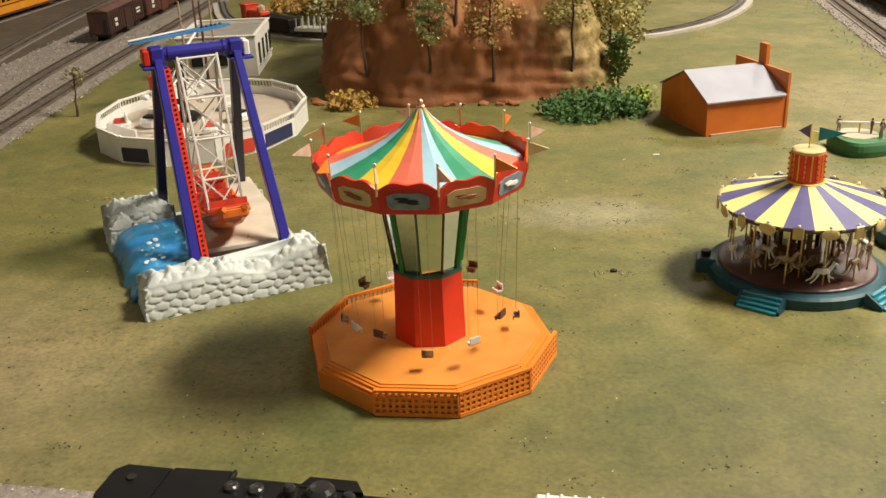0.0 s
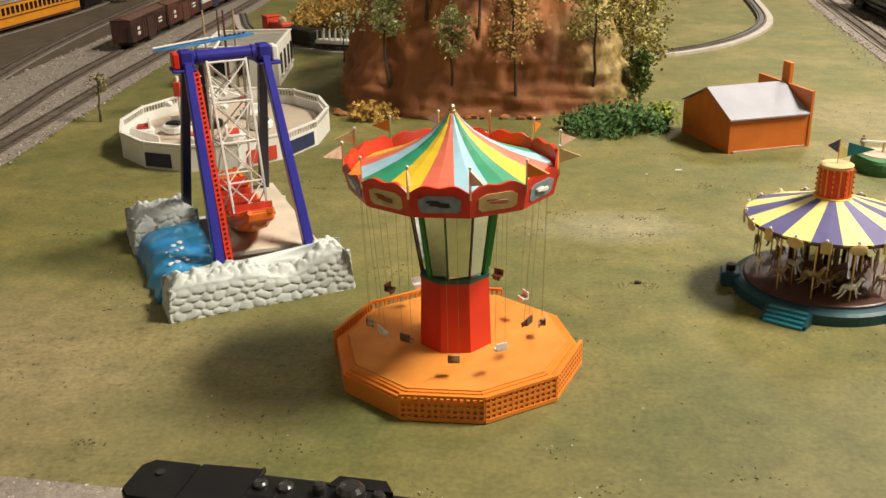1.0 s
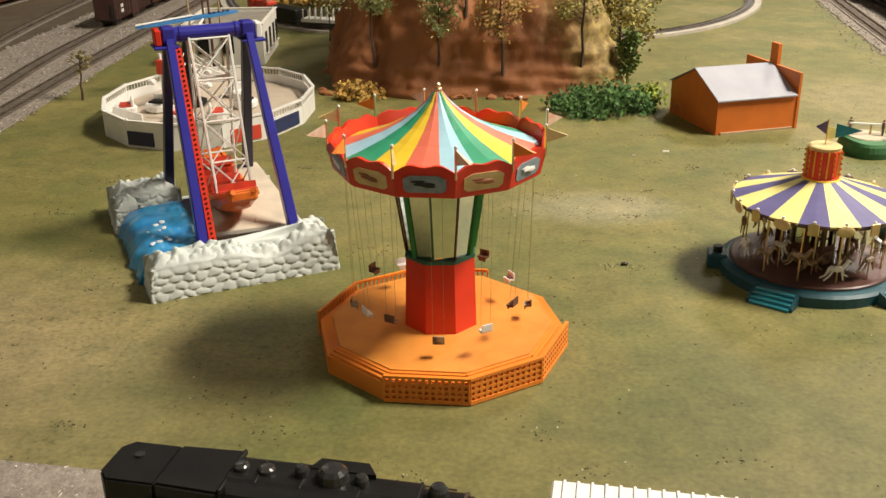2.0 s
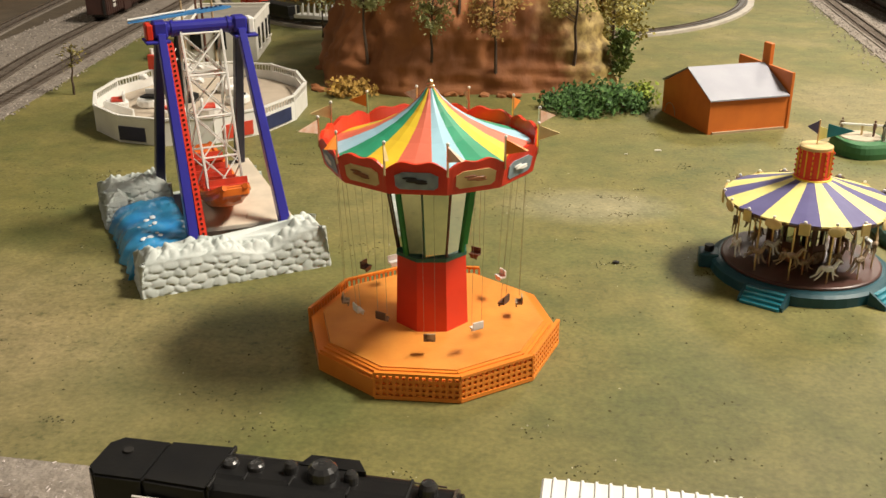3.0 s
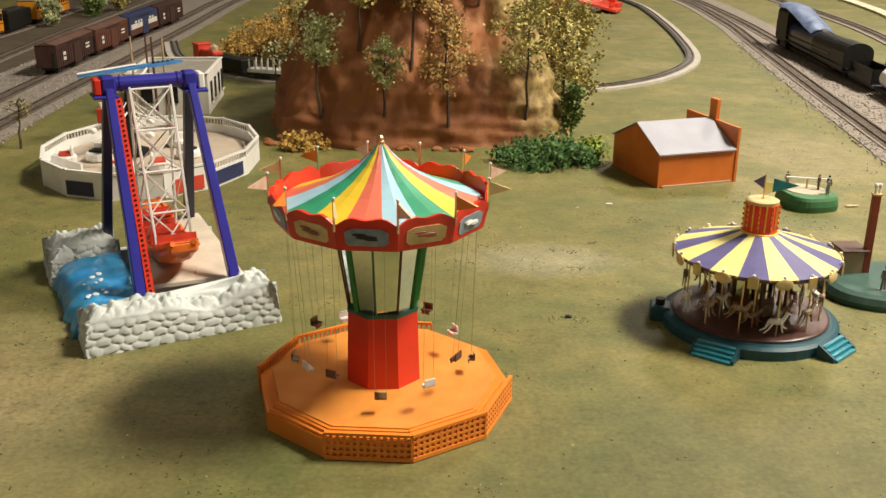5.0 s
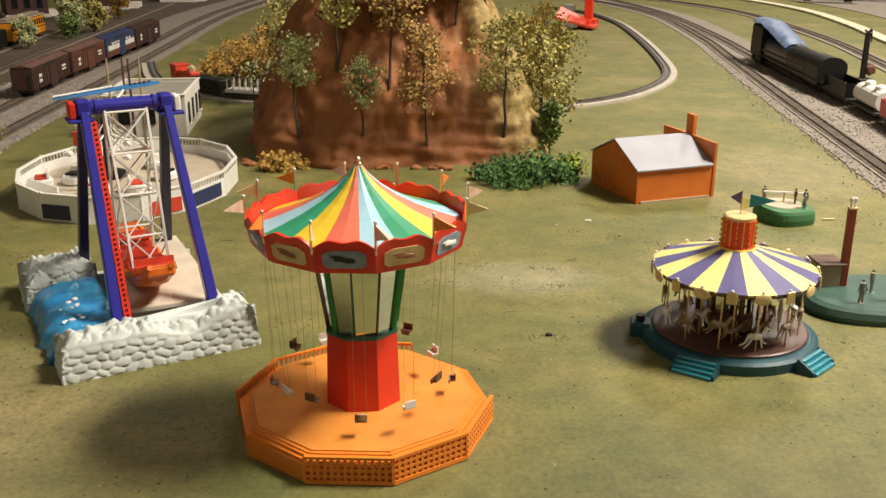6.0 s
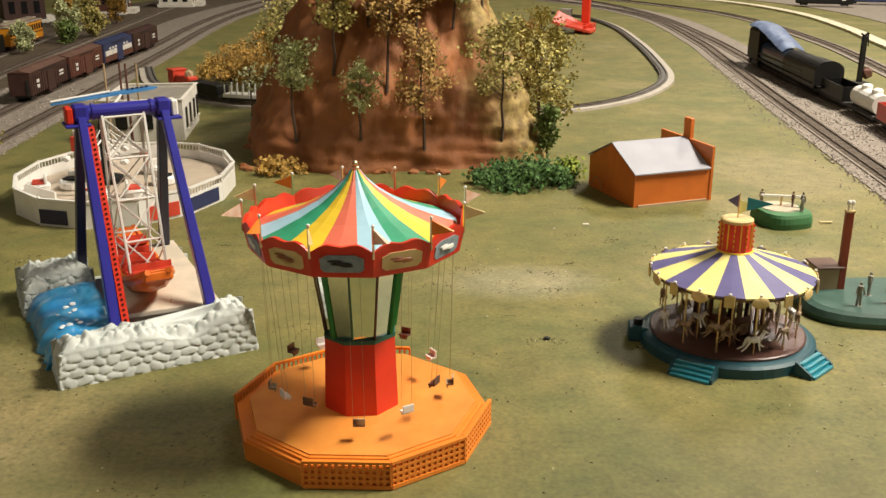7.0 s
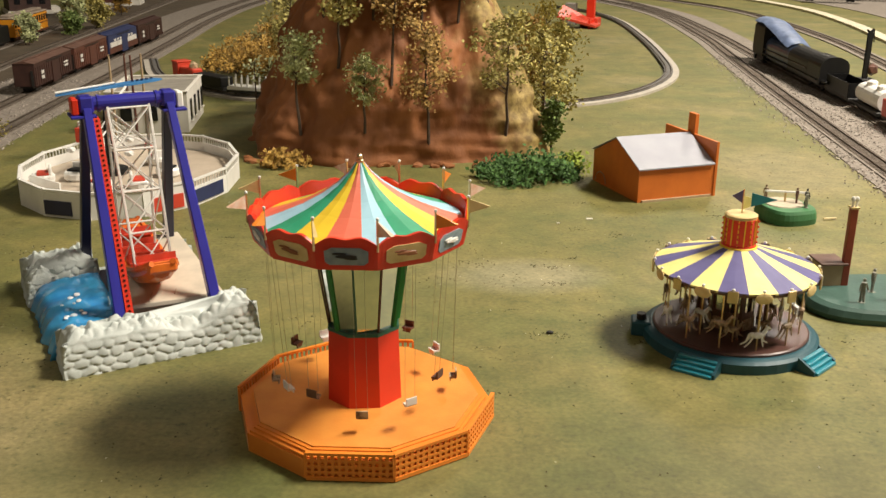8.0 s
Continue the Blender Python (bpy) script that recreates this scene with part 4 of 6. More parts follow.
def pirate_ride():
    t = thing("pirate_ship_ride", pose(-0.249, 0.572, 0, 0, 0, 28.7), "blue model swinging ship ride on a pale rock base", "fairground ride")
    part("base_plate", boxed((0.0625, 0.105, 0.002), (0.129, 0.20, 0.004), bevel=0.001), M_ROCK, t)

    def front_top(x):
        dip = math.exp(-((x - 0.083) / 0.017) ** 2)
        return 0.0265 + 0.007 * max(0.0, min(1.0, (x - 0.095) / 0.03)) - 0.0065 * dip

    rock_block("front_rockwork", t, -0.003, 0.132, 0.001, 0.036, front_top, 3)
    rock_block("back_rockwork", t, -0.008, 0.050, 0.170, 0.206, lambda x: 0.026, 8)
    rock_block("back_rockwork", t, 0.085, 0.130, 0.180, 0.207, lambda x: 0.022, 12)
    rock_block("corner_rockwork", t, -0.009, 0.016, 0.146, 0.176, lambda x: 0.023, 15)
    # Navy colour keeps the slot under the slab dark.
    part("floor_panel", boxed((0.081, 0.105, 0.0075), (0.088, 0.145, 0.007), bevel=0.001), M_NAVY, t)
    # cream slab rising towards the back, over a dark slot
    bm = bmesh.new()
    prism(bm, [(0.052, 0.062), (0.122, 0.056), (0.120, 0.188), (0.060, 0.188)], 0.0165, 0.0205)
    for v in bm.verts:
        v.co.z += 0.085 * max(0.0, v.co.y - 0.06)
    bmesh.ops.bevel(bm, geom=bm.edges[:], offset=0.0006, segments=1, affect="EDGES")
    part("ramp", bm, M_LEDGE, t, "cream sloping slab")
    for x, y in ((0.071, 0.072), (0.090, 0.075)):
        rib = boxed((x, y, 0.0216), (0.0012, 0.016, 0.0010), Matrix.Rotation(radians(-20), 3, "Z"), bevel=0.0003)
        part("slab_crack", rib, M_SAND, t)
    part("slab_support", boxed((0.085, 0.120, 0.0125), (0.058, 0.110, 0.009)), M_SAND, t)
    part("pool", boxed((0.082, 0.048, 0.0115), (0.066, 0.024, 0.006), bevel=0.002), M_POOL, t, "dull grey blue water")
    # moulded water running down the near side
    vs, fs = [], []
    nx, ny = 26, 40
    for j in range(ny):
        for i in range(nx):
            fx, fy = i / (nx - 1), j / (ny - 1)
            x, y = -0.007 + 0.052 * fx, 0.036 + 0.112 * fy
            z = 0.0195 * (1 - math.exp(-9.0 * fx)) + 0.0018 * noise.noise(Vector((x * 70, y * 60, 0))) + 0.0011 * noise.noise(Vector((x * 230, y * 190, 2)))
            x += (0.005 * noise.noise(Vector((y * 75, 3.0, 0))) + 0.002 * noise.noise(Vector((y * 210, 3.0, 0)))) * (1 - fx)
            vs.append((x, y, max(z, 0.0005) if fx > 0.02 else 0.0003))
    for j in range(ny - 1):
        for i in range(nx - 1):
            k = j * nx + i
            fs.append((k, k + 1, k + nx + 1, k + nx))
    # close the underside
    k0 = len(vs)
    vs += [(x, y, 0.0) for x, y, z in vs[:k0]]
    for j in range(ny - 1):
        for i in range(nx - 1):
            k = k0 + j * nx + i
            fs.append((k, k + nx, k + nx + 1, k + 1))
    for i in range(nx - 1):
        for j in (0, ny - 1):
            k = j * nx + i
            fs.append((k, k + 1, k0 + k + 1, k0 + k) if j else (k + 1, k, k0 + k, k0 + k + 1))
    for j in range(ny - 1):
        for i in (0, nx - 1):
            k = j * nx + i
            fs.append((k, k + nx, k0 + k + nx, k0 + k))
    water = raw("waterfall", vs, fs, M_WATER, t, "glossy moulded blue water", smooth=True)
    bm = bmesh.new()
    rng = random.Random(4)
    for _ in range(13):
        x, y = rng.uniform(0.006, 0.024), rng.uniform(0.06, 0.115)
        ball(bm, (x, y, 0.0195 * (1 - math.exp(-9.0 * (x + 0.007) / 0.052)) + 0.0004), rng.uniform(0.0010, 0.0026), 2, (1, 1.2, 0.3))
    part("foam_spots", bm, M_FOAM, water)
    # two leaning frames
    top_z, yc = 0.1585, 0.117
    for x_foot, x_top in ((0.0425, 0.0460), (0.1115, 0.1055)):
        for y_foot in (0.0435, 0.190):
            bm = bmesh.new()
            taper_post(bm, (x_foot, y_foot, 0.018), (x_top, yc + (0.004 if y_foot > yc else -0.004), top_z), 0.0080, 0.0105, 0.0060, 0.009)
            bmesh.ops.bevel(bm, geom=bm.edges[:], offset=0.0007, segments=1, affect="EDGES")
            # Back legs take navy, guessed darker than the blue front legs.
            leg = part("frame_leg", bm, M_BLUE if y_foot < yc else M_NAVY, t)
            if x_foot < 0.08 and y_foot < yc:
                bm = bmesh.new()
                taper_post(bm, (x_foot + 0.0066, y_foot - 0.001, 0.020), (x_top + 0.0052, yc - 0.007, top_z - 0.007), 0.0052, 0.0085, 0.0044, 0.007)
                strip = part("light_strip", bm, M_RED, leg, "red strip with dark lamp holes")
                for i in range(40):
                    f = (i + 0.5) / 40
                    p = Vector((x_foot + 0.0066, y_foot - 0.0052, 0.020)).lerp(Vector((x_top + 0.0052, yc - 0.0104, top_z - 0.007)), f)
                    bm = boxed(p - Vector((0, 0.0004, 0)), (0.0012, 0.0012, 0.0013))
                    part("lamp_hole", bm, M_BLACK, leg)
        part("frame_head", boxed((x_top, yc, top_z + 0.002), (0.0105, 0.0135, 0.0125), bevel=0.0015), M_BLUE, t)
        s = -1 if x_foot < 0.08 else 1
        part("bearing_bracket", boxed((x_top + s * 0.008, yc, top_z + 0.001), (0.005, 0.013, 0.012), bevel=0.001), M_RED if s < 0 else M_WHITE, t)
        part("bearing_plate", boxed((x_top + s * 0.003, yc, top_z - 0.006), (0.018, 0.021, 0.0022), bevel=0.0006), M_BLUE, t)
    part("axle", rodded(((0.048, yc, top_z + 0.002), (0.104, yc, top_z + 0.002), 0.0056), n=16), M_BLUE, t)
    for x in (0.055, 0.097):
        part("axle_collar", rodded(((x - 0.001, yc, top_z + 0.002), (x + 0.001, yc, top_z + 0.002), 0.0064), n=16), M_BLUE, t)
    # the ship on its lattice boom, swung a little towards the table edge
    tilt = radians(-7)
    rot = Matrix.Translation((0.0755, yc, top_z)) @ Matrix.Rotation(tilt, 4, "X") @ Matrix.Translation((0, 0, 0))

    def P(x, y, z):
        return rot @ Vector((x, y, z))

    zb = -0.1265
    for s in (-1, 1):
        bm = bmesh.new()
        yt, yb = s * 0.004, s * 0.030
        xt, xb = 0.0150, 0.0130
        rungs = 4
        for sx in (-1, 1):
            rod(bm, P(sx * xt, yt, 0.0), P(sx * xb, yb, zb), 0.0011, n=5)
        for i in range(rungs + 1):
            f = i / rungs * 0.96 + 0.02
            f2 = (i + 1) / rungs * 0.96 + 0.02
            at = lambda sx, g: P(sx * (xt + (xb - xt) * g), yt + (yb - yt) * g, zb * g)
            rod(bm, at(-1, f), at(1, f), 0.0009, n=5)
            if i < rungs:
                rod(bm, at(-1, f), at(1, f2), 0.0007, n=4)
                rod(bm, at(1, f), at(-1, f2), 0.0007, n=4)
        part("lattice_boom", bm, M_WHITE, t, "white lattice boom")
    for s in (-1, 1):
        for z in (-0.03, -0.065, -0.1):
            f = z / zb
            bm = bmesh.new()
            rod(bm, P(s * 0.0140, -0.004 - 0.026 * f, z), P(s * 0.0140, 0.004 + 0.026 * f, z), 0.0006, n=4)
            rod(bm, P(s * 0.0140, -0.004 - 0.026 * f, z), P(s * 0.0140, 0.004 + 0.026 * (f + 0.25), z - 0.03), 0.0006, n=4)
            part("boom_brace", bm, M_WHITE, t)
    # hull: stations along y with a raised bow and stern
    st = 13
    vs, fs = [], []
    for i in range(st):
        f = -1 + 2 * i / (st - 1)
        y = 0.060 * f
        half = 0.0165 * (1 - 0.55 * abs(f) ** 3)
        rise = (0.026 if f > 0 else 0.012) * abs(f) ** 2.0
        prof = [(-half, 0.0), (-half * 0.96, -0.006), (-half * 0.66, -0.0115), (0, -0.0135), (half * 0.66, -0.0115), (half * 0.96, -0.006), (half, 0.0)]
        for x, z in prof:
            vs.append(P(x, y * (1 - 0.12 * (z / -0.0135)), zb + 0.004 + z + rise))
    for i in range(st - 1):
        for j in range(6):
            k = 7 * i + j
            fs.append((k, k + 7, k + 8, k + 1))
    fs.append(tuple(range(7)))
    fs.append(tuple(range(7 * (st - 1) + 6, 7 * (st - 1) - 1, -1)))
    fs += [(7 * i, 7 * i + 6, 7 * i + 13, 7 * i + 7) for i in range(st - 1)]
    hull = raw("ship_hull", vs, fs, M_SHIP, t, "orange planked ship hull", smooth=False)
    bm = bmesh.new()
    for s in (-1, 1):
        prev = None
        for i in range(st):
            f = -1 + 2 * i / (st - 1)
            half = 0.0168 * (1 - 0.55 * abs(f) ** 3)
            p = P(s * half, 0.061 * f, zb + 0.004 + (0.026 if f > 0 else 0.012) * abs(f) ** 2.0)
            if prev:
                rod(bm, prev, p, 0.0024, n=5)
            prev = p
    part("gunwale", bm, M_SHIP, hull, "orange gunwale")
    for s in (-1, 1):
        bm = boxed((0, 0, 0), (0.022, 0.005, 0.009), bevel=0.002)
        bmesh.ops.transform(bm, matrix=rot @ Matrix.Translation((0, s * 0.058, zb + (0.026 if s > 0 else 0.012))), verts=bm.verts)
        part("stern_block", bm, M_SHIP, hull)
    for i in range(7):
        y = -0.042 + 0.014 * i
        for nm, c, s_, m_ in (("bench", (0, y, zb + 0.007 + (0.026 if y > 0 else 0.012) * (y / 0.06) ** 2), (0.029, 0.005, 0.0022), M_SHIPRED),
                              ("bench_back", (0, y + 0.0028, zb + 0.0100 + (0.026 if y > 0 else 0.012) * (y / 0.06) ** 2), (0.029, 0.0012, 0.0055), M_SHIPRED)):
            bm = boxed((0, 0, 0), s_)
            bmesh.ops.transform(bm, matrix=rot @ Matrix.Translation(c), verts=bm.verts)
            part(nm, bm, m_, hull)
    return t


pirate_ride()

# ---- horse carousel ----


def horse(bm, c, a, s=1.0):
    m = Matrix.Translation(c) @ Matrix.Rotation(a, 4, "Z") @ Matrix.Scale(s, 4)
    v0 = len(bm.verts)
    ball(bm, (0, 0, 0.0085), 0.0024, 1, (1.75, 0.8, 0.95))
    ball(bm, (-0.0032, 0, 0.009), 0.0018, 1)
    rod(bm, (0.003, 0, 0.0092), (0.0054, 0, 0.0132), 0.0014, 0.0009, 5)
    rod(bm, (0.0049, 0, 0.0135), (0.0077, 0, 0.0121), 0.0010, 0.0005, 5)
    for x, d, e in ((0.0028, 0.0036, 0.0016), (0.0022, 0.0012, 0.0), (-0.0030, -0.0044, 0.0), (-0.0036, -0.0056, 0.001)):
        y = 0.0009 if e else -0.0009
        rod(bm, (x, y, 0.0075), (x + d * 0.4, y, 0.0045), 0.0007, 0.0005, 4)
        rod(bm, (x + d * 0.4, y, 0.0045), (x + d, y, 0.002 + e), 0.0005, 0.0004, 4)
    rod(bm, (-0.0048, 0, 0.0095), (-0.0066, 0, 0.005), 0.0007, 0.0003, 4)
    bm.verts.ensure_lookup_table()
    bmesh.ops.transform(bm, matrix=m, verts=bm.verts[v0:])


def horse_carousel():
    t = thing("horse_carousel", pose(0.2068, 0.6477, 0), "model horse carousel with a purple and yellow striped roof", "fairground ride")
    bm = bmesh.new()
    lathe(bm, 48, [(0.0622, 0), (0.0622, 0.0070), (0.0600, 0.0088), (0.0570, 0.0096)])
    part("plinth", bm, M_TEAL, t)
    bm = bmesh.new()
    lathe(bm, 48, [(0.0550, 0.008), (0.0550, 0.0112), (0.0538, 0.0118)])
    part("turning_floor", bm, M_BROWNFLOOR, t, "dark brown turning floor")
    # steps and the motor box
    for ang in (-124, -46, 70):
        st = new("steps")
        st.empty_display_size = 0.005
        st.parent = t
        st.matrix_basis = pose(0, 0, 0, 0, 0, ang)
        for i in range(4):
            bm = boxed((0.0622 + 0.0032 * (3 - i) * 0.5 + 0.002, 0, 0.0011 + 0.0022 * i / 1), (0.0032 * (4 - i), 0.027, 0.0022), bevel=0.0003)
            part("tread", bm, M_TEALSTEP, st)
        for s in (-1, 1):
            bm = bmesh.new()
            prism(bm, [(0.0612, s * 0.0145 - 0.001), (0.0737, s * 0.0145 - 0.001), (0.0737, s * 0.0145 + 0.001), (0.0612, s * 0.0145 + 0.001)], 0, 0.003)
            for v in bm.verts:
                if v.co.z > 0.001 and v.co.x < 0.067:
                    v.co.z = 0.0100
            part("cheek", bm, M_TEAL, st)
    a = radians(172)
    d = Vector((math.cos(a), math.sin(a), 0))
    box_c = d * 0.0635 + Vector((0, 0, 0.0055))
    motor = part("motor_box", boxed(box_c, (0.014, 0.016, 0.011), Matrix.Rotation(a, 3, "Z"), 0.001), M_TEAL, t)
    bm = bmesh.new()
    rod(bm, d * 0.0635 + Vector((0, 0, 0.011)), d * 0.0635 + Vector((0, 0, 0.0155)), 0.0035, n=10)
    part("motor_knob", bm, M_BLACK, motor)
    # centre drum with panels
    bm = bmesh.new()
    frustum(bm, 9, 0.0165, 0.0098, 0.0165, 0.058, 0)
    part("centre_drum", bm, M_MAROON, t, "dark brown centre drum")
    for k in range(9):
        a = 2 * math.pi * (k + 0.5) / 9
        rot = Matrix.Rotation(a, 3, "Z")
        c = Vector((math.cos(a), math.sin(a), 0)) * 0.0158
        part("mirror", boxed(c + Vector((0, 0, 0.033)), (0.0012, 0.0075, 0.014), rot, 0.0002), M_MIRROR, t)
        part("panel_frame", boxed(c + Vector((0, 0, 0.0165)), (0.0013, 0.0085, 0.009), rot, 0.0002), M_HORSE if k % 2 else M_BRASS, t)
    # poles with horses in two rings
    for ring, (r, cnt, off) in enumerate(((0.0475, 12, 0.1), (0.034, 9, 0.3))):
        for k in range(cnt):
            a = 2 * math.pi * k / cnt + off
            c = Vector((r * math.cos(a), r * math.sin(a), 0))
            pole = part("horse_pole", rodded((c + Vector((0, 0, 0.0115)), c + Vector((0, 0, 0.0560)), 0.0006), n=5), M_BRASS, t)
            bm = bmesh.new()
            horse(bm, c + Vector((0, 0, 0.0125 + 0.0055 * (k % 3) / 1.5)), a + math.pi / 2, 1.22 if ring == 0 else 1.05)
            part("horse", bm, M_HORSE if (k + ring) % 3 else M_WHITE, pole, "tiny ivory horse")
    # heavy columns between
    for k in range(6):
        a = 2 * math.pi * k / 6 + 0.35
        c = (0.0255 * math.cos(a), 0.0255 * math.sin(a))
        bm = bmesh.new()
        lathe(bm, 8, [(0.0022, 0.0095), (0.0022, 0.012), (0.0015, 0.014), (0.0015, 0.052), (0.0024, 0.057)], c)
        part("column", bm, M_MAROON, t)
    # roof of eighteen stripes
    g = 18
    for k in range(g):
        vs, fs = [], []
        prof = [(0.0572, 0.0565), (0.0455, 0.0604), (0.0335, 0.0643), (0.022, 0.0682), (0.0115, 0.0722)]
        for r, z in prof:
            for f in (0, 0.5, 1):
                a = 2 * math.pi * (k + f) / g + 0.045
                vs.append((r * math.cos(a), r * math.sin(a), z))
        j0 = len(vs)
        vs += [(x * 0.998, y * 0.998, z - 0.0012) for x, y, z in vs]
        for i in range(len(prof) - 1):
            for c in (0, 1):
                j = 3 * i + c
                fs.append((j, j + 1, j + 4, j + 3))
                fs.append((j0 + j + 3, j0 + j + 4, j0 + j + 1, j0 + j))
        for c in (0, 1):
            fs.append((c + 1, c, j0 + c, j0 + c + 1))
        raw("roof_stripe", vs, fs, M_LEMON if k % 2 else M_PURPLE, t)
    bm = bmesh.new()
    frustum(bm, 36, 0.0565, 0.0535, 0.0572, 0.0562, 0)
    part("roof_soffit", bm, M_MAROON, t)
    for k in range(18):
        a = 2 * math.pi * (k + 0.5) / 18 + 0.045
        rot = Matrix.Rotation(a, 3, "Z")
        c = Vector((math.cos(a), math.sin(a), 0)) * 0.0580
        bm = bmesh.new()
        if k % 2:
            v = ball(bm, (0, 0, 0), 0.0056, 2, (0.20, 1.10, 0.72))
        else:
            v = box(bm, (0, 0, 0), (0.0014, 0.0072, 0.0088), bevel=0.0006)
        bmesh.ops.transform(bm, matrix=Matrix.Translation(c + Vector((0, 0, 0.0537))) @ rot.to_4x4(), verts=bm.verts)
        part("medallion", bm, M_CREAM if k % 2 else M_BRASS, t)
        bm = bmesh.new()
        ball(bm, c * 0.985 + Vector((0, 0, 0.0585)), 0.0013, 1)
        part("lamp_bead", bm, M_WHITE, t)
    # the red drum on top with gold beading and three pennants
    bm = bmesh.new()
    lathe(bm, 24, [(0.0122, 0.0715), (0.0122, 0.0735), (0.0112, 0.0738), (0.0112, 0.0925), (0.0102, 0.0928)])
    drum = part("roof_drum", bm, M_RIM, t)
    bm = bmesh.new()
    lathe(bm, 24, [(0.0108, 0.0926), (0.0112, 0.0948), (0.0098, 0.0955)])
    part("drum_cap", bm, M_CREAM, drum)
    bm = bmesh.new()
    lathe(bm, 24, [(0.0132, 0.0708), (0.0132, 0.0722), (0.0120, 0.0728)])
    part("drum_skirt", bm, M_YELLOW, drum)
    for k in range(16):
        a = 2 * math.pi * k / 16
        u = Vector((math.cos(a), math.sin(a), 0)) * 0.0114
        part("gold_bar", rodded((u + Vector((0, 0, 0.074)), u + Vector((0, 0, 0.0925)), 0.0005), n=4), M_YELLOW, drum)
        if k % 2:
            bm = bmesh.new()
            for i in range(5):
                ball(bm, u * 1.06 + Vector((0, 0, 0.0755 + 0.0038 * i)), 0.0009, 1)
            part("bead_row", bm, M_RED, drum)
    pole = part("flag_pole", rodded(((0, 0, 0.095), (0, 0, 0.113), 0.0005), n=5), M_BRASS, t)
    for ang, m_, z in ((20, M_LEMON, 0.1035), (5, M_TEALSTEP, 0.1055), (150, M_PURPLE, 0.108)):
        d = Vector((math.cos(radians(ang)), math.sin(radians(ang)), 0))
        nn = Vector((-d.y, d.x, 0)) * 0.0003
        vs = []
        L = 0.019 if ang < 100 else 0.008
        st_ = d * (0.006 if m_ is M_TEALSTEP else 0.0)
        for s in (-1, 1):
            vs += [st_ + Vector((0, 0, z + 0.0045)) + nn * s, st_ + Vector((0, 0, z - 0.0055)) + nn * s, st_ + d * L + Vector((0, 0, z - 0.001)) + nn * s]
        raw("pennant", vs, [(0, 1, 2), (5, 4, 3), (0, 2, 5, 3), (2, 1, 4, 5), (1, 0, 3, 4)], m_, pole)


horse_carousel()

# ---- orange house ----


def orange_house():
    t = thing("house", pose(0.2055, 1.0002, 0, 0, 0, math.degrees(0.338)), "plain orange model house with a pale grey roof", "house")
    w, l, h, ridge = 0.0956, 0.1035, 0.0364, 0.0605
    th = 0.0016
    part("front_wall", boxed((w / 2, th / 2, h / 2), (w, th, h)), M_HOUSE, t)
    part("back_wall", boxed((w / 2, l - th / 2, h / 2), (w, th, h)), M_HOUSE, t)
    for x, up in ((0.0, 0.0), (w - th, 0.012)):
        vs = []
        poly = [(th, 0), (l - th, 0), (l - th, h + up), (l * 0.5, ridge + up), (th, h + up)] if not up else [(-0.001, 0), (l + 0.001, 0), (l + 0.001, ridge), (-0.001, ridge)]
        k = len(poly)
        vs = [(x, a, b) for a, b in poly] + [(x + (th if not up else 0.003), a, b) for a, b in poly]
        raw("gable_wall", vs, [tuple(range(k))[::-1], tuple(range(k, 2 * k)), *[(i, (i + 1) % k, k + (i + 1) % k, k + i) for i in range(k)]], M_HOUSE, t)
    part("chimney", boxed((w + 0.001, l * 0.5, 0.0415), (0.005, 0.014, 0.083), bevel=0.0005), M_HOUSE, t)
    for s in (0, 1):
        y0, z0, y1, z1 = (-0.0025, h - 0.0005, l * 0.5, ridge) if s == 0 else (l + 0.0025, h - 0.0005, l * 0.5, ridge)
        xs = (-0.0015, w - 0.0028)
        vs = [(xs[0], y0, z0), (xs[1], y0, z0), (xs[1], y1, z1), (xs[0], y1, z1)]
        vs += [(x, y, z + 0.0014) for x, y, z in vs]
        roof = raw("roof", vs, [(3, 2, 1, 0), (4, 5, 6, 7), (0, 1, 5, 4), (1, 2, 6, 5), (2, 3, 7, 6), (3, 0, 4, 7)], M_HOUSEROOF, t, "pale grey metal roof")
    part("ground_strip", boxed((w / 2, -0.0012, 0.0012), (w * 0.9, 0.002, 0.0024)), M_TAN, t)
    bm = bmesh.new()
    pts = [Vector((-0.004, l * 0.75 + 0.012 * math.cos(a), 0.004 + 0.012 * math.sin(a))) for a in [math.pi * i / 8 for i in range(9)]]
    for p, q in zip(pts, pts[1:]):
        rod(bm, p, q, 0.0004, n=4)
    part("wire_loop", bm, M_CHAIN, t)


orange_house()

# ---- white pavilion with the airplane ride ----


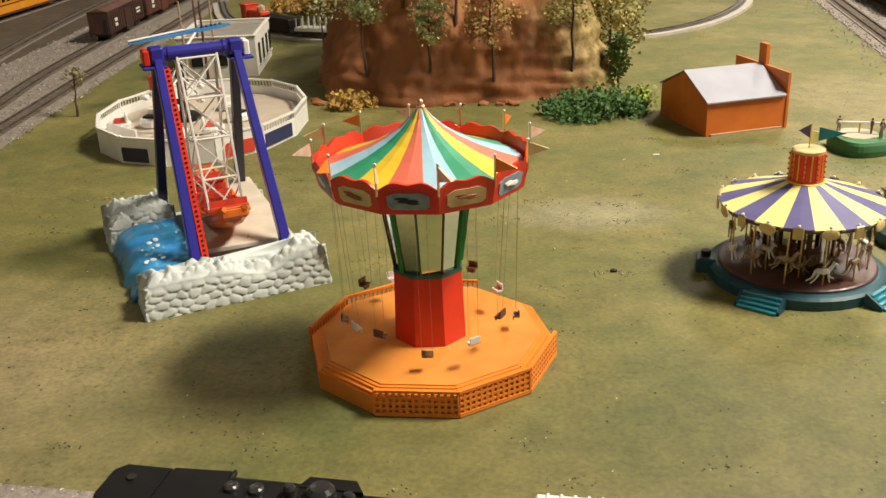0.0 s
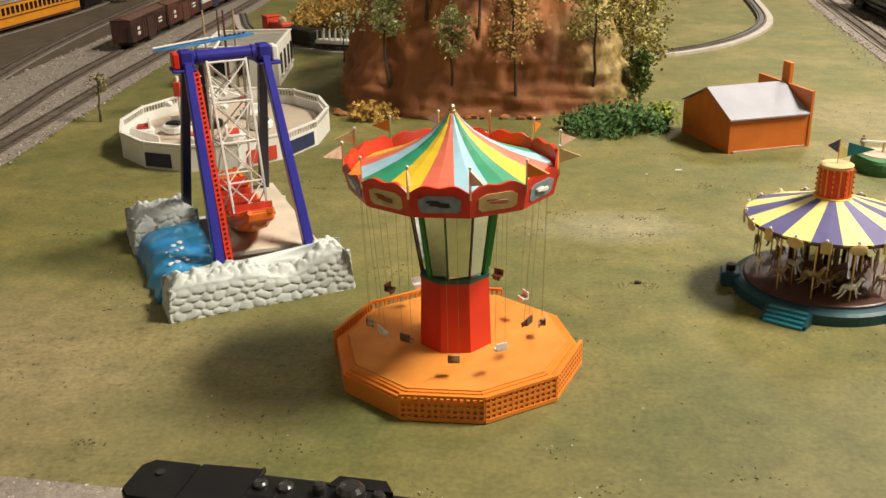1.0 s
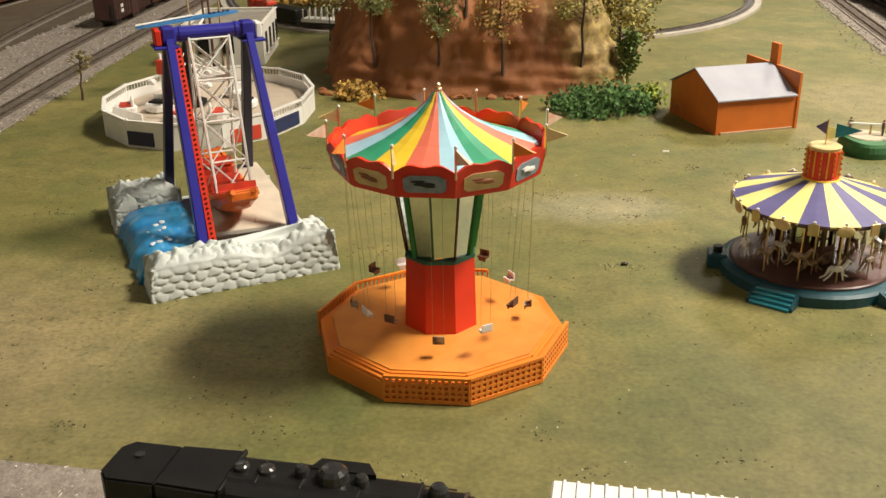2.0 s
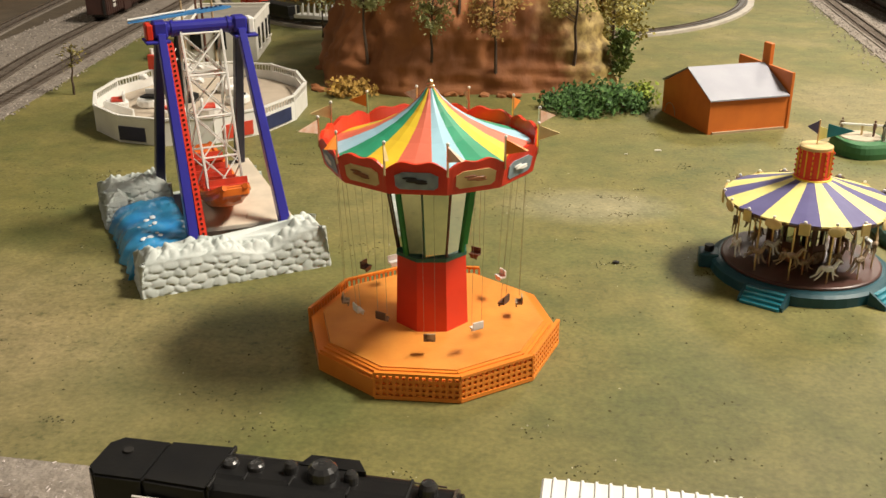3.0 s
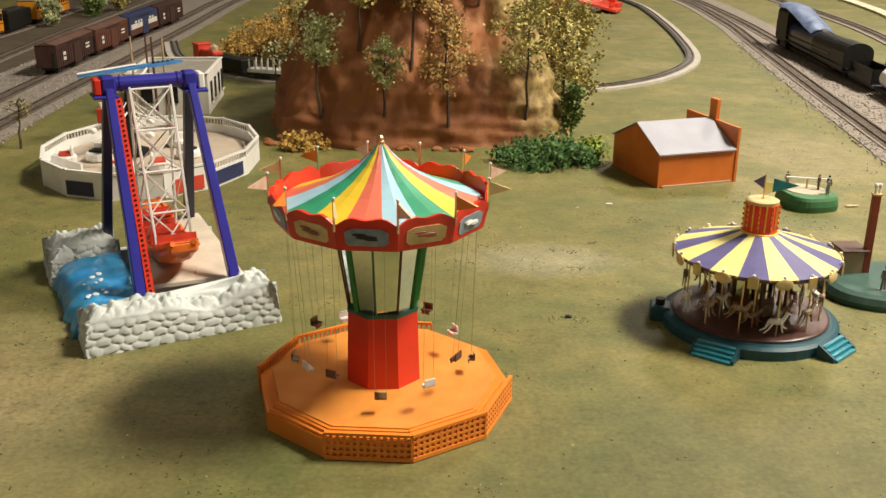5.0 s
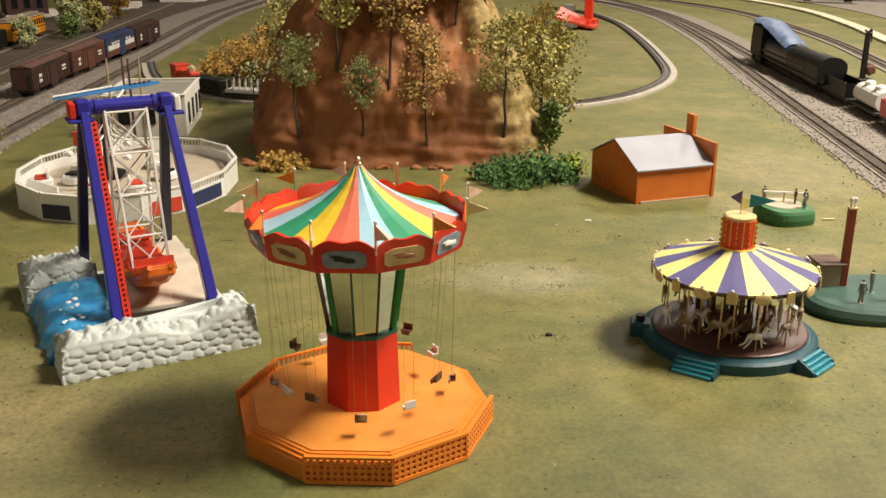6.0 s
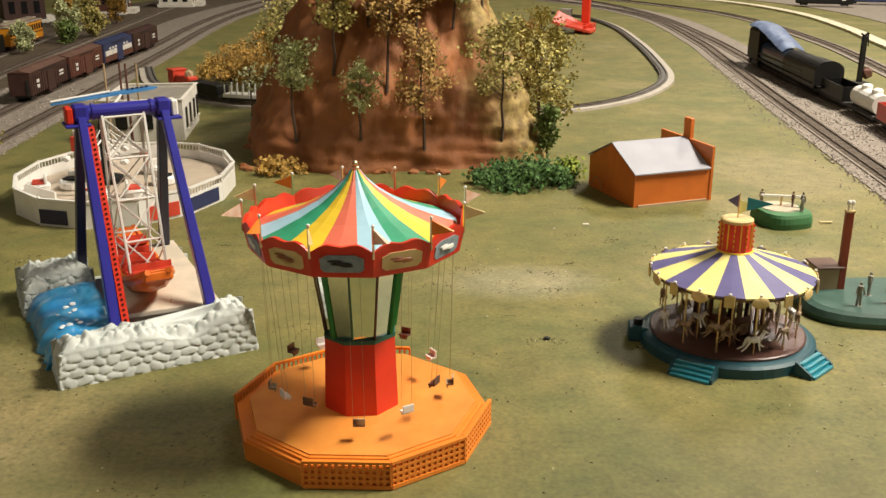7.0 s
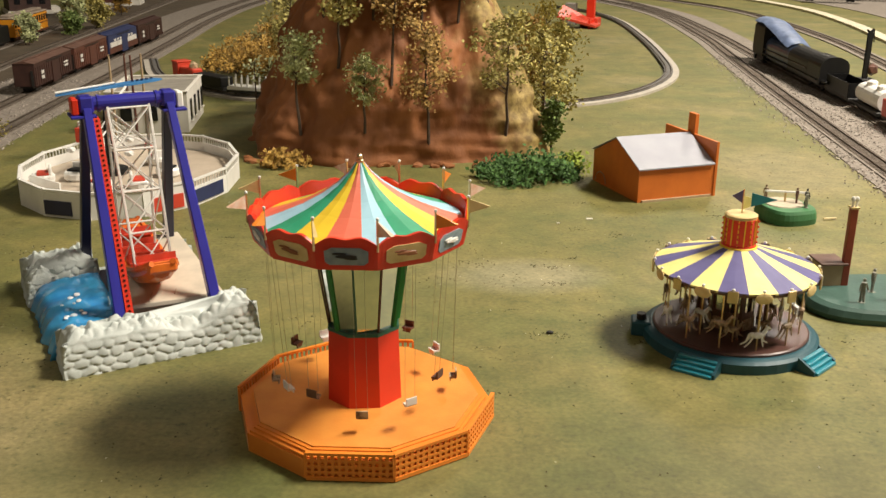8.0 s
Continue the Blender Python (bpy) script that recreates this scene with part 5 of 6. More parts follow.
def pavilion():
    t = thing("pavilion", pose(-0.3585, 1.065, 0), "white model ride enclosure with fenced walls and coloured panels", "pavilion")
    n, rx, ry, h = 14, 0.1165, 0.140, 0.0290
    V = [Vector((rx * math.cos(2 * math.pi * k / n - 1.574), ry * math.sin(2 * math.pi * k / n - 1.574))) for k in range(n)]
    bm = bmesh.new()
    prism(bm, [v * 0.975 for v in V], 0.0, 0.010)
    part("deck", bm, M_PAVFLOOR, t, "beige deck")
    picket = None
    paint = {13: (M_NAVY, 0.01, 0.62), 1: (M_TRAINRED, 0.15, 0.78), 2: (M_DKBLUE, 0.03, 0.85)}
    for k in range(n):
        a, b = V[k], V[(k + 1) % n]
        d = (b - a).normalized()
        out = Vector((d.y, -d.x))
        bm = bmesh.new()
        low = 0.0205 if k in (2, 3, 4, 5, 9, 10, 6) else h - 0.003
        slab(bm, a, b, 0.0022, 0.0, low)
        slab(bm, a + out * 0.0004, b + out * 0.0004, 0.0034, h - 0.002, h)
        wall = part("wall_panel", bm, M_WHITE, t)
        L = (b - a).length
        if low < h - 0.004:
            for i in range(1, 12):
                p = a.lerp(b, i / 12)
                if picket is None:
                    picket = part("picket", rodded(((0, 0, low - 0.001), (0, 0, h - 0.001), 0.0008), n=4), M_WHITE, wall)
                    picket.matrix_basis = pose(p.x, p.y, 0)
                else:
                    shared("picket", picket, pose(p.x, p.y, 0), wall)
        bm = bmesh.new()
        rod(bm, (a.x, a.y, 0), (a.x, a.y, h + 0.001), 0.0017, n=6)
        part("corner_post", bm, M_WHITE, t)
        if k in paint:
            bm = bmesh.new()
            hue, f0, f1 = paint[k]
            p, q = a.lerp(b, f0) + out * 0.0016, a.lerp(b, f1) + out * 0.0016
            slab(bm, p, q, 0.0012, 0.0028, 0.0175)
            part("painted_panel", bm, hue, wall)
    # entrance kerb inside
    bm = bmesh.new()
    slab(bm, (-0.095, -0.050), (-0.050, -0.085), 0.002, 0.010, 0.0235)
    part("inner_wall", bm, M_WHITE, t)


pavilion()


def ride_car(x, y, rz, m_, label):
    t = thing("ride_car", pose(x, y, 0.0103, 0, 0, rz), label, "ride car", "little cars in the pavilion")
    bm = bmesh.new()
    lathe(bm, 14, [(0.011, 0.0), (0.0135, 0.002), (0.014, 0.008), (0.0125, 0.010)])
    part("tub", bm, M_WHITE, t)
    part("seat", boxed((0.002, 0, 0.011), (0.014, 0.018, 0.003), bevel=0.0008), m_, t)
    part("seat_back", boxed((0.009, 0, 0.014), (0.003, 0.018, 0.009), bevel=0.0008), M_WHITE, t)
    bm = bmesh.new()
    ball(bm, (-0.010, 0.004, 0.008), 0.0025, 1)
    part("headlight", bm, M_BLACK, t)


for x, y, rz, m_ in ((-0.448, 1.030, 20, M_TRAINRED), (-0.415, 1.045, 80, M_BLACK), (-0.372, 1.000, 140, M_TRAINRED), (-0.333, 1.010, 200, M_TRAINRED),
                     (-0.318, 1.065, 250, M_BLACK), (-0.345, 1.120, 300, M_TRAINRED), (-0.410, 1.115, 20, M_BLACK)):
    ride_car(x, y, rz, m_, "small white ride car with a coloured seat")


def plane_ride():
    t = thing("airplane_ride", pose(-0.385, 1.075, 0.0103), "model airplane ride with a long blue and white wing", "fairground ride")
    bm = bmesh.new()
    lathe(bm, 12, [(0.018, 0), (0.018, 0.006), (0.006, 0.010), (0.005, 0.062), (0.003, 0.075)])
    part("mast", bm, M_BLACK, t)
    for k in range(6):
        a = k * math.pi / 3 + 0.3
        d = Vector((math.cos(a), math.sin(a), 0))
        bm = bmesh.new()
        rod(bm, d * 0.004 + Vector((0, 0, 0.050)), d * 0.040 + Vector((0, 0, 0.034)), 0.0012, n=5)
        rod(bm, d * 0.004 + Vector((0, 0, 0.062)), d * 0.040 + Vector((0, 0, 0.034)), 0.0006, n=4)
        arm = part("arm", bm, M_WHITE, t)
        bm = bmesh.new()
        ball(bm, d * 0.042 + Vector((0, 0, 0.030)), 0.006, 1, (1, 1, 0.7))
        part("gondola", bm, M_WHITE if k % 2 else M_TRAINRED, arm)
    a, b = Vector((-0.092, 0.090, 0.072)), Vector((0.020, 0.155, 0.083))
    d = (b - a).normalized()
    w = Vector((-d.y, d.x, 0)).normalized()
    vs = []
    for f, half, th in ((0, 0.003, 0.0015), (0.3, 0.006, 0.0025), (0.75, 0.010, 0.003), (0.93, 0.008, 0.0025), (1, 0.003, 0.0015)):
        p = a.lerp(b, f)
        vs += [p - w * half, p + w * half, p + w * half + Vector((0, 0, th)), p - w * half + Vector((0, 0, th))]
    fs = [(3, 2, 1, 0), (16, 17, 18, 19)]
    for i in range(4):
        for c in range(4):
            fs.append((4 * i + c, 4 * i + (c + 1) % 4, 4 * i + 4 + (c + 1) % 4, 4 * i + 4 + c))
    wing = raw("wing", vs, fs, M_BLUEBOAT, t, "bright blue wing")
    bm = bmesh.new()
    rod(bm, a + Vector((0, 0, 0.004)), a.lerp(b, 0.55) + Vector((0, 0, 0.005)), 0.0018, n=5)
    part("wing_edge", bm, M_WHITE, wing)
    for i in range(5):
        p = a.lerp(b, 0.72 + 0.045 * i) + Vector((0, 0, 0.0042))
        part("window_spot", boxed(p, (0.003, 0.004, 0.0012)), M_NAVY, wing)
    part("wing_strut", rodded((Vector((0, 0, 0.07)), a.lerp(b, 0.66), 0.0016)), M_WHITE, t)
    bm = bmesh.new()
    rod(bm, (-0.009, -0.060, 0), (-0.009, -0.060, 0.072), 0.0022, n=6)
    pole = part("side_pole", bm, M_WHITE, t)
    part("pole_sign", boxed((-0.009, -0.063, 0.058), (0.008, 0.004, 0.016), bevel=0.0006), M_TRAINRED, pole)


plane_ride()


def flat_building():
    t = thing("station_building", pose(-0.366, 1.345, 0, 0, 0, 6), "white flat-roofed model building with dark windows", "building")
    w, l, h, th = 0.112, 0.150, 0.057, 0.003
    part("east_wall", boxed((-th / 2, l / 2, h / 2), (th, l, h)), M_BUILDING, t)
    part("west_wall", boxed((-w + th / 2, l / 2, h / 2), (th, l, h)), M_BUILDING, t)
    part("front_wall", boxed((-w / 2, th / 2, h / 2), (w - 2 * th - 0.0004, th, h)), M_BUILDING, t)
    part("back_wall", boxed((-w / 2, l - th / 2, h / 2), (w - 2 * th - 0.0004, th, h)), M_BUILDING, t)
    part("roof", boxed((-w / 2, l / 2, h - 0.006), (w - 2 * th, l - 2 * th, 0.004)), M_ROOFGREY, t, "grey roofing")
    for c, s in (((-w / 2, 0.001, h + 0.001), (w + 0.004, 0.005, 0.002)), ((-w / 2, l - 0.001, h + 0.001), (w + 0.004, 0.005, 0.002)),
                 ((-0.001, l / 2, h + 0.001), (0.005, l - 0.008, 0.002)), ((-w + 0.001, l / 2, h + 0.001), (0.005, l - 0.008, 0.002))):
        part("parapet", boxed(c, s, bevel=0.0004), M_BUILDING, t)
    for y in (0.028, 0.066, 0.104, 0.135):
        win = part("window", boxed((0.0005, y, 0.028), (0.0022, 0.012, 0.030), bevel=0.0003), M_WINDOW, t)
        part("window_sill", boxed((0.0016, y, 0.0125), (0.0034, 0.015, 0.0018)), M_BUILDING, win)
    for x in (-0.085, -0.050):
        part("window", boxed((x, -0.0005, 0.030), (0.016, 0.0022, 0.026), bevel=0.0003), M_WINDOW, t)


flat_building()
for x, y, m_ in ((-0.463, 1.325, M_TAN), (-0.447, 1.340, M_MAROON), (-0.434, 1.325, M_BOXCAR2), (-0.424, 1.340, M_TAN)):
    bm = bmesh.new()
    lathe(bm, 8, [(0.0030, 0.0), (0.0022, 0.006), (0.0013, 0.110), (0.0018, 0.111)], (x, y))
    tagged(part("flue_pipe", bm, m_), "thin upright flue pipe beside the white building", "pipe", "flue pipes")

# ---- scenic islands with figures ----


def rounded_base(name, m_, x, y, rx, ry, h, label, mat_, rz=0):
    t = thing(name, pose(x, y, 0, 0, 0, rz), label, "scenery base")
    vs, fs, n = [], [], 40
    prof = ((1.0, 0.0), (1.02, h * 0.4), (0.985, h * 0.8), (0.93, h), (0.5, h * 1.02))
    for q, z in prof:
        for i in range(n):
            a = 2 * math.pi * i / n
            k = (abs(math.cos(a)) ** 3 + abs(math.sin(a)) ** 3) ** (-1 / 3)
            w = 1 + 0.02 * noise.noise(Vector((math.cos(a) * 3, math.sin(a) * 3, x * 9)))
            vs.append((rx * q * k * math.cos(a) * w, ry * q * k * math.sin(a) * w, z))
    for j in range(len(prof) - 1):
        for i in range(n):
            fs.append((j * n + i, j * n + (i + 1) % n, (j + 1) * n + (i + 1) % n, (j + 1) * n + i))
    fs.append([(len(prof) - 1) * n + i for i in range(n)])
    fs.append([i for i in range(n)][::-1])
    raw("base", vs, fs, mat_, t, smooth=False)
    return t


def figurine(x, y, z, rz, label, s=1.0, m_=None):
    """A tiny cast figure, as one plain mesh."""
    bm = bmesh.new()
    frustum(bm, 8, 0.0030, 0, 0.0030, 0.0006)
    for k in (-1, 1):
        rod(bm, (k * 0.0016, 0, 0.0005), (k * 0.0008, 0, 0.0098), 0.0010, 0.0012, 5)
        rod(bm, (k * 0.0020, 0, 0.0158), (k * 0.0036, -0.001, 0.0105), 0.0008, 0.0007, 5)
    rod(bm, (0, 0, 0.0092), (0, 0, 0.0165), 0.0017, 0.0021, 6)
    ball(bm, (0, 0, 0.0188), 0.0015, 1, (1, 1, 1.15))
    bmesh.ops.transform(bm, matrix=pose(x, y, z, 0, 0, rz) @ Matrix.Scale(s, 4), verts=bm.verts)
    return tagged(part("figurine", bm, m_ or M_FIG), label, "figurine", "cast figurines")


rounded_base("teal_island", None, 0.370, 0.712, 0.086, 0.044, 0.0115, "dark teal oval scenery base on the turf", M_ISLAND)
for x, y, rz in ((0.320, 0.690, 10), (0.337, 0.712, 60), (0.345, 0.694, 200)):
    figurine(x, y, 0.0112, rz, "tiny grey cast figurine standing on the teal base")


def hut():
    t = thing("hut", pose(0.309, 0.735, 0.0113, 0, 0, 4), "small tan model hut with a flat brown roof", "hut")
    part("wall", boxed((0, 0, 0.009), (0.018, 0.020, 0.018)), M_TAN, t)
    part("roof", boxed((0, 0, 0.0188), (0.022, 0.025, 0.0018), bevel=0.0004), M_BOXROOF, t)


hut()


def lamp_post():
    t = thing("lamp_post", pose(0.3204, 0.728, 0.0113), "square terracotta post with a pale lamp on top", "post")
    part("shaft", boxed((0, 0, 0.03225), (0.0056, 0.0056, 0.0645), bevel=0.0004), M_TERRA, t)
    part("cap", boxed((0, 0, 0.0652), (0.0068, 0.0068, 0.0014)), M_CREAM, t)
    bm = bmesh.new()
    for dx in (-0.0015, 0.0015):
        ball(bm, (dx, 0, 0.0720), 0.0018, 2, (1, 1, 1.3))
        rod(bm, (dx, 0, 0.0655), (dx, 0, 0.0715), 0.0010, n=5)
    part("lamp", bm, M_WHITE, t)


lamp_post()
rounded_base("green_island", None, 0.347, 0.948, 0.026, 0.029, 0.0145, "green scenery base with a pale gravel top", M_ISLE, 14)
bm = bmesh.new()
frustum(bm, 24, 0.0205, 0.0140, 0.0195, 0.0156, 0, (0.346, 0.953))
tagged(part("gravel_patch", bm, M_PALE), "pale gravel patch on the green base", "gravel")


def seesaw():
    t = thing("seesaw", pose(0.348, 0.955, 0.0156, 0, 0, 8), "tiny white seesaw beam on the green base", "seesaw")
    part("beam", boxed((0, 0, 0.0105), (0.046, 0.0025, 0.0015), Matrix.Rotation(radians(5), 3, "Y")), M_WHITE, t)
    part("pivot", rodded(((0, 0, 0), (0, 0, 0.0105), 0.0011)), M_BRASS, t)


seesaw()
for x, y, rz, m_ in ((0.363, 0.936, 30, M_FIG), (0.367, 0.947, 120, M_BLACK), (0.330, 0.962, 0, M_HORSE), (0.358, 0.950, 60, M_MAROON)):
    figurine(x, y, 0.0146, rz, "tiny cast figurine standing on the green base", 0.85, m_)
tagged(part("yellow_stick", rodded(((0.384, 0.940, 0.0022), (0.398, 0.943, 0.0016), 0.0011)), M_CREAM), "short pale stick lying by the green base", "stick")

# ---- trains ----


def wheels(t, L, axles, gauge=0.0165, z=0.0062, r=0.0052):
    for y in axles:
        bm = bmesh.new()
        for s in (-1, 1):
            rod(bm, (s * gauge / 2, y, z + r), (s * (gauge / 2 + 0.0025), y, z + r), r, n=10)
        rod(bm, (-gauge / 2, y, z + r), (gauge / 2, y, z + r), 0.001, n=5)
        part("wheelset", bm, M_UNDER, t)


def boxcar(x, y, rz, L, m_, roof_, label, band=None, h=0.059, w=0.037):
    t = thing("boxcar", pose(x, y, 0, 0, 0, rz), label, "freight car", "freight cars")
    part("body", boxed((0, 0, (0.016 + h - 0.004) / 2), (w, L, h - 0.020), bevel=0.0008), m_, t)
    bm = bmesh.new()
    vs = [(-w / 2 - 0.001, h - 0.0045), (w / 2 + 0.001, h - 0.0045), (0, h)]
    a = [bm.verts.new((p, -L / 2 - 0.001, z)) for p, z in vs]
    b = [bm.verts.new((p, L / 2 + 0.001, z)) for p, z in vs]
    bm.faces.new(a)
    bm.faces.new(b[::-1])
    for k in range(3):
        bm.faces.new((a[k], b[k], b[(k + 1) % 3], a[(k + 1) % 3]))
    roof = part("roof", bm, roof_, t)
    part("roof_walk", boxed((0, 0, h + 0.0006), (0.006, L * 0.98, 0.001)), roof_, roof)
    for s in (-1, 1):
        door = part("sliding_door", boxed((s * (w / 2 + 0.0008), 0.004, 0.030), (0.0016, L * 0.2, h - 0.024)), m_, t)
        part("door_rail", boxed((s * (w / 2 + 0.0014), 0.0, h - 0.0075), (0.0012, L * 0.42, 0.0012)), M_UNDER, door)
        for k in range(7):
            for e in (-1, 1):
                yy = e * (L * 0.15 + L * 0.055 * k)
                if abs(yy) < L / 2 - 0.002 and not band:
                    part("side_rib", boxed((s * (w / 2 + 0.0004), yy, 0.031), (0.0008, 0.0012, h - 0.024)), m_, t)
        if band:
            part("white_band", boxed((s * (w / 2 + 0.0005), 0, 0.034), (0.0010, L * 0.92, 0.010)), band, t)
            part("red_band", boxed((s * (w / 2 + 0.0004), 0, 0.0225), (0.0010, L * 0.99, 0.012)), M_BOXCAR2, t)
            for k in range(7):
                part("letter_bar", boxed((s * (w / 2 + 0.0006), -L * 0.3 + L * 0.1 * k, 0.0425), (0.0010, L * 0.055, 0.004)), M_LETTER, t)
        else:
            for k in range(2):
                part("letter_bar", boxed((s * (w / 2 + 0.0012), -L * 0.33, 0.037 - 0.0085 * k), (0.0010, 0.012, 0.0055)), M_LETTER, t)
                part("letter_bar", boxed((s * (w / 2 + 0.0012), L * 0.30, 0.038 - 0.006 * k), (0.0010, 0.020, 0.003)), M_LETTER, t)
    part("end_ladder", boxed((w * 0.36, -L / 2 - 0.0008, 0.030), (0.004, 0.0012, 0.026)), M_UNDER, t)
    part("underframe", boxed((0, 0, 0.0145), (w * 0.6, L * 0.96, 0.004)), M_UNDER, t)
    for e in (-1, 1):
        part("truck", boxed((0, e * L * 0.35, 0.0105), (0.024, 0.028, 0.005), bevel=0.0008), M_UNDER, t)
    wheels(t, L, (-L * 0.35 - 0.009, -L * 0.35 + 0.009, L * 0.35 - 0.009, L * 0.35 + 0.009))
    return t


boxcar(-0.7165, 1.718, 2.5, 0.190, M_BOXCAR, M_BOXROOF, "oxide brown model boxcar with pale lettering bars")
boxcar(-0.7205, 1.920, 1.0, 0.190, M_BOXCAR2, M_BOXROOF, "reddish brown model boxcar with pale lettering bars")
boxcar(-0.7225, 2.122, 0.0, 0.190, M_DKBLUE, M_DKBLUE, "dark blue model boxcar with white and red bands", M_LETTER)
boxcar(-0.7220, 2.324, 0.0, 0.190, M_BOXCAR, M_BOXCAR, "dark brown model boxcar at the train's end")


def coach(x, y, rz, L, label, name="coach"):
    w, h = 0.044, 0.066
    t = thing(name, pose(x, y, 0, 0, 0, rz), label, "passenger car", "passenger cars")
    part("body", boxed((0, 0, 0.0365), (w, L, 0.041), bevel=0.001), M_COACH, t)
    part("belt_rail", boxed((w / 2 + 0.0006, 0, 0.033), (0.0014, L, 0.0016)), M_BOXCAR2, t)
    k = int(L / 0.0165)
    for i in range(k):
        yy = -L / 2 + L * (i + 0.5) / k
        part("window", boxed((w / 2 + 0.0003, yy, 0.0455), (0.0014, 0.0095, 0.014)), M_WINDOW, t)
    part("roof", boxed((0, 0, 0.0595), (w + 0.003, L + 0.003, 0.005), bevel=0.002), M_COACHROOF, t)
    part("clerestory", boxed((0, 0, 0.0645), (w * 0.5, L * 0.95, 0.005), bevel=0.0012), M_COACHROOF, t)
    part("skirt", boxed((w / 2 - 0.001, 0, 0.0145), (0.002, L, 0.004)), M_BOXCAR2, t)
    for e in (-1, 1):
        part("truck", boxed((0, e * L * 0.38, 0.0115), (0.026, 0.036, 0.007), bevel=0.001), M_UNDER, t)
    wheels(t, L, (-L * 0.38 - 0.011, -L * 0.38 + 0.011, L * 0.38 - 0.011, L * 0.38 + 0.011))


coach(-1.040, 1.93, -4, 0.35, "orange model passenger coach with dark windows")
coach(-1.052, 2.43, 4, 0.24, "orange model passenger coach on the far track")


def tender(x, y, rz, L, label, h=0.045):
    t = thing("tender", pose(x, y, 0, 0, 0, rz), label, "tender")
    part("tank", boxed((0, 0, 0.0135 + (h - 0.0135) / 2), (0.036, L, h - 0.0135), bevel=0.0015), M_BLACKLOCO, t)
    part("bunker", boxed((0, -L * 0.05, h + 0.001), (0.026, L * 0.7, 0.006), bevel=0.001), M_UNDER, t)
    part("frame", boxed((0, 0, 0.0115), (0.026, L * 0.97, 0.004)), M_UNDER, t)
    wheels(t, L, (-L * 0.32, -L * 0.12, L * 0.12, L * 0.32))


tender(-1.030, 2.20, 4, 0.14, "black model tender between the orange coaches", 0.05)


def arch(bm, w, h0, h1, y0, y1, n=10):
    """A block of length y0 to y1 with straight sides to h0 and a round top up to h1."""
    sec = [(-w / 2, 0.020), (-w / 2, h0)] + [(-w / 2 * math.cos(math.pi * i / n), h0 + (h1 - h0) * math.sin(math.pi * i / n)) for i in range(1, n)] + [(w / 2, h0), (w / 2, 0.020)]
    a = [bm.verts.new((x, y0, z)) for x, z in sec]
    b = [bm.verts.new((x, y1, z)) for x, z in sec]
    k = len(sec)
    for i in range(k):
        bm.faces.new((a[i], b[i], b[(i + 1) % k], a[(i + 1) % k]))
    bm.faces.new(a)
    bm.faces.new(b[::-1])
    bmesh.ops.recalc_face_normals(bm, faces=bm.faces)


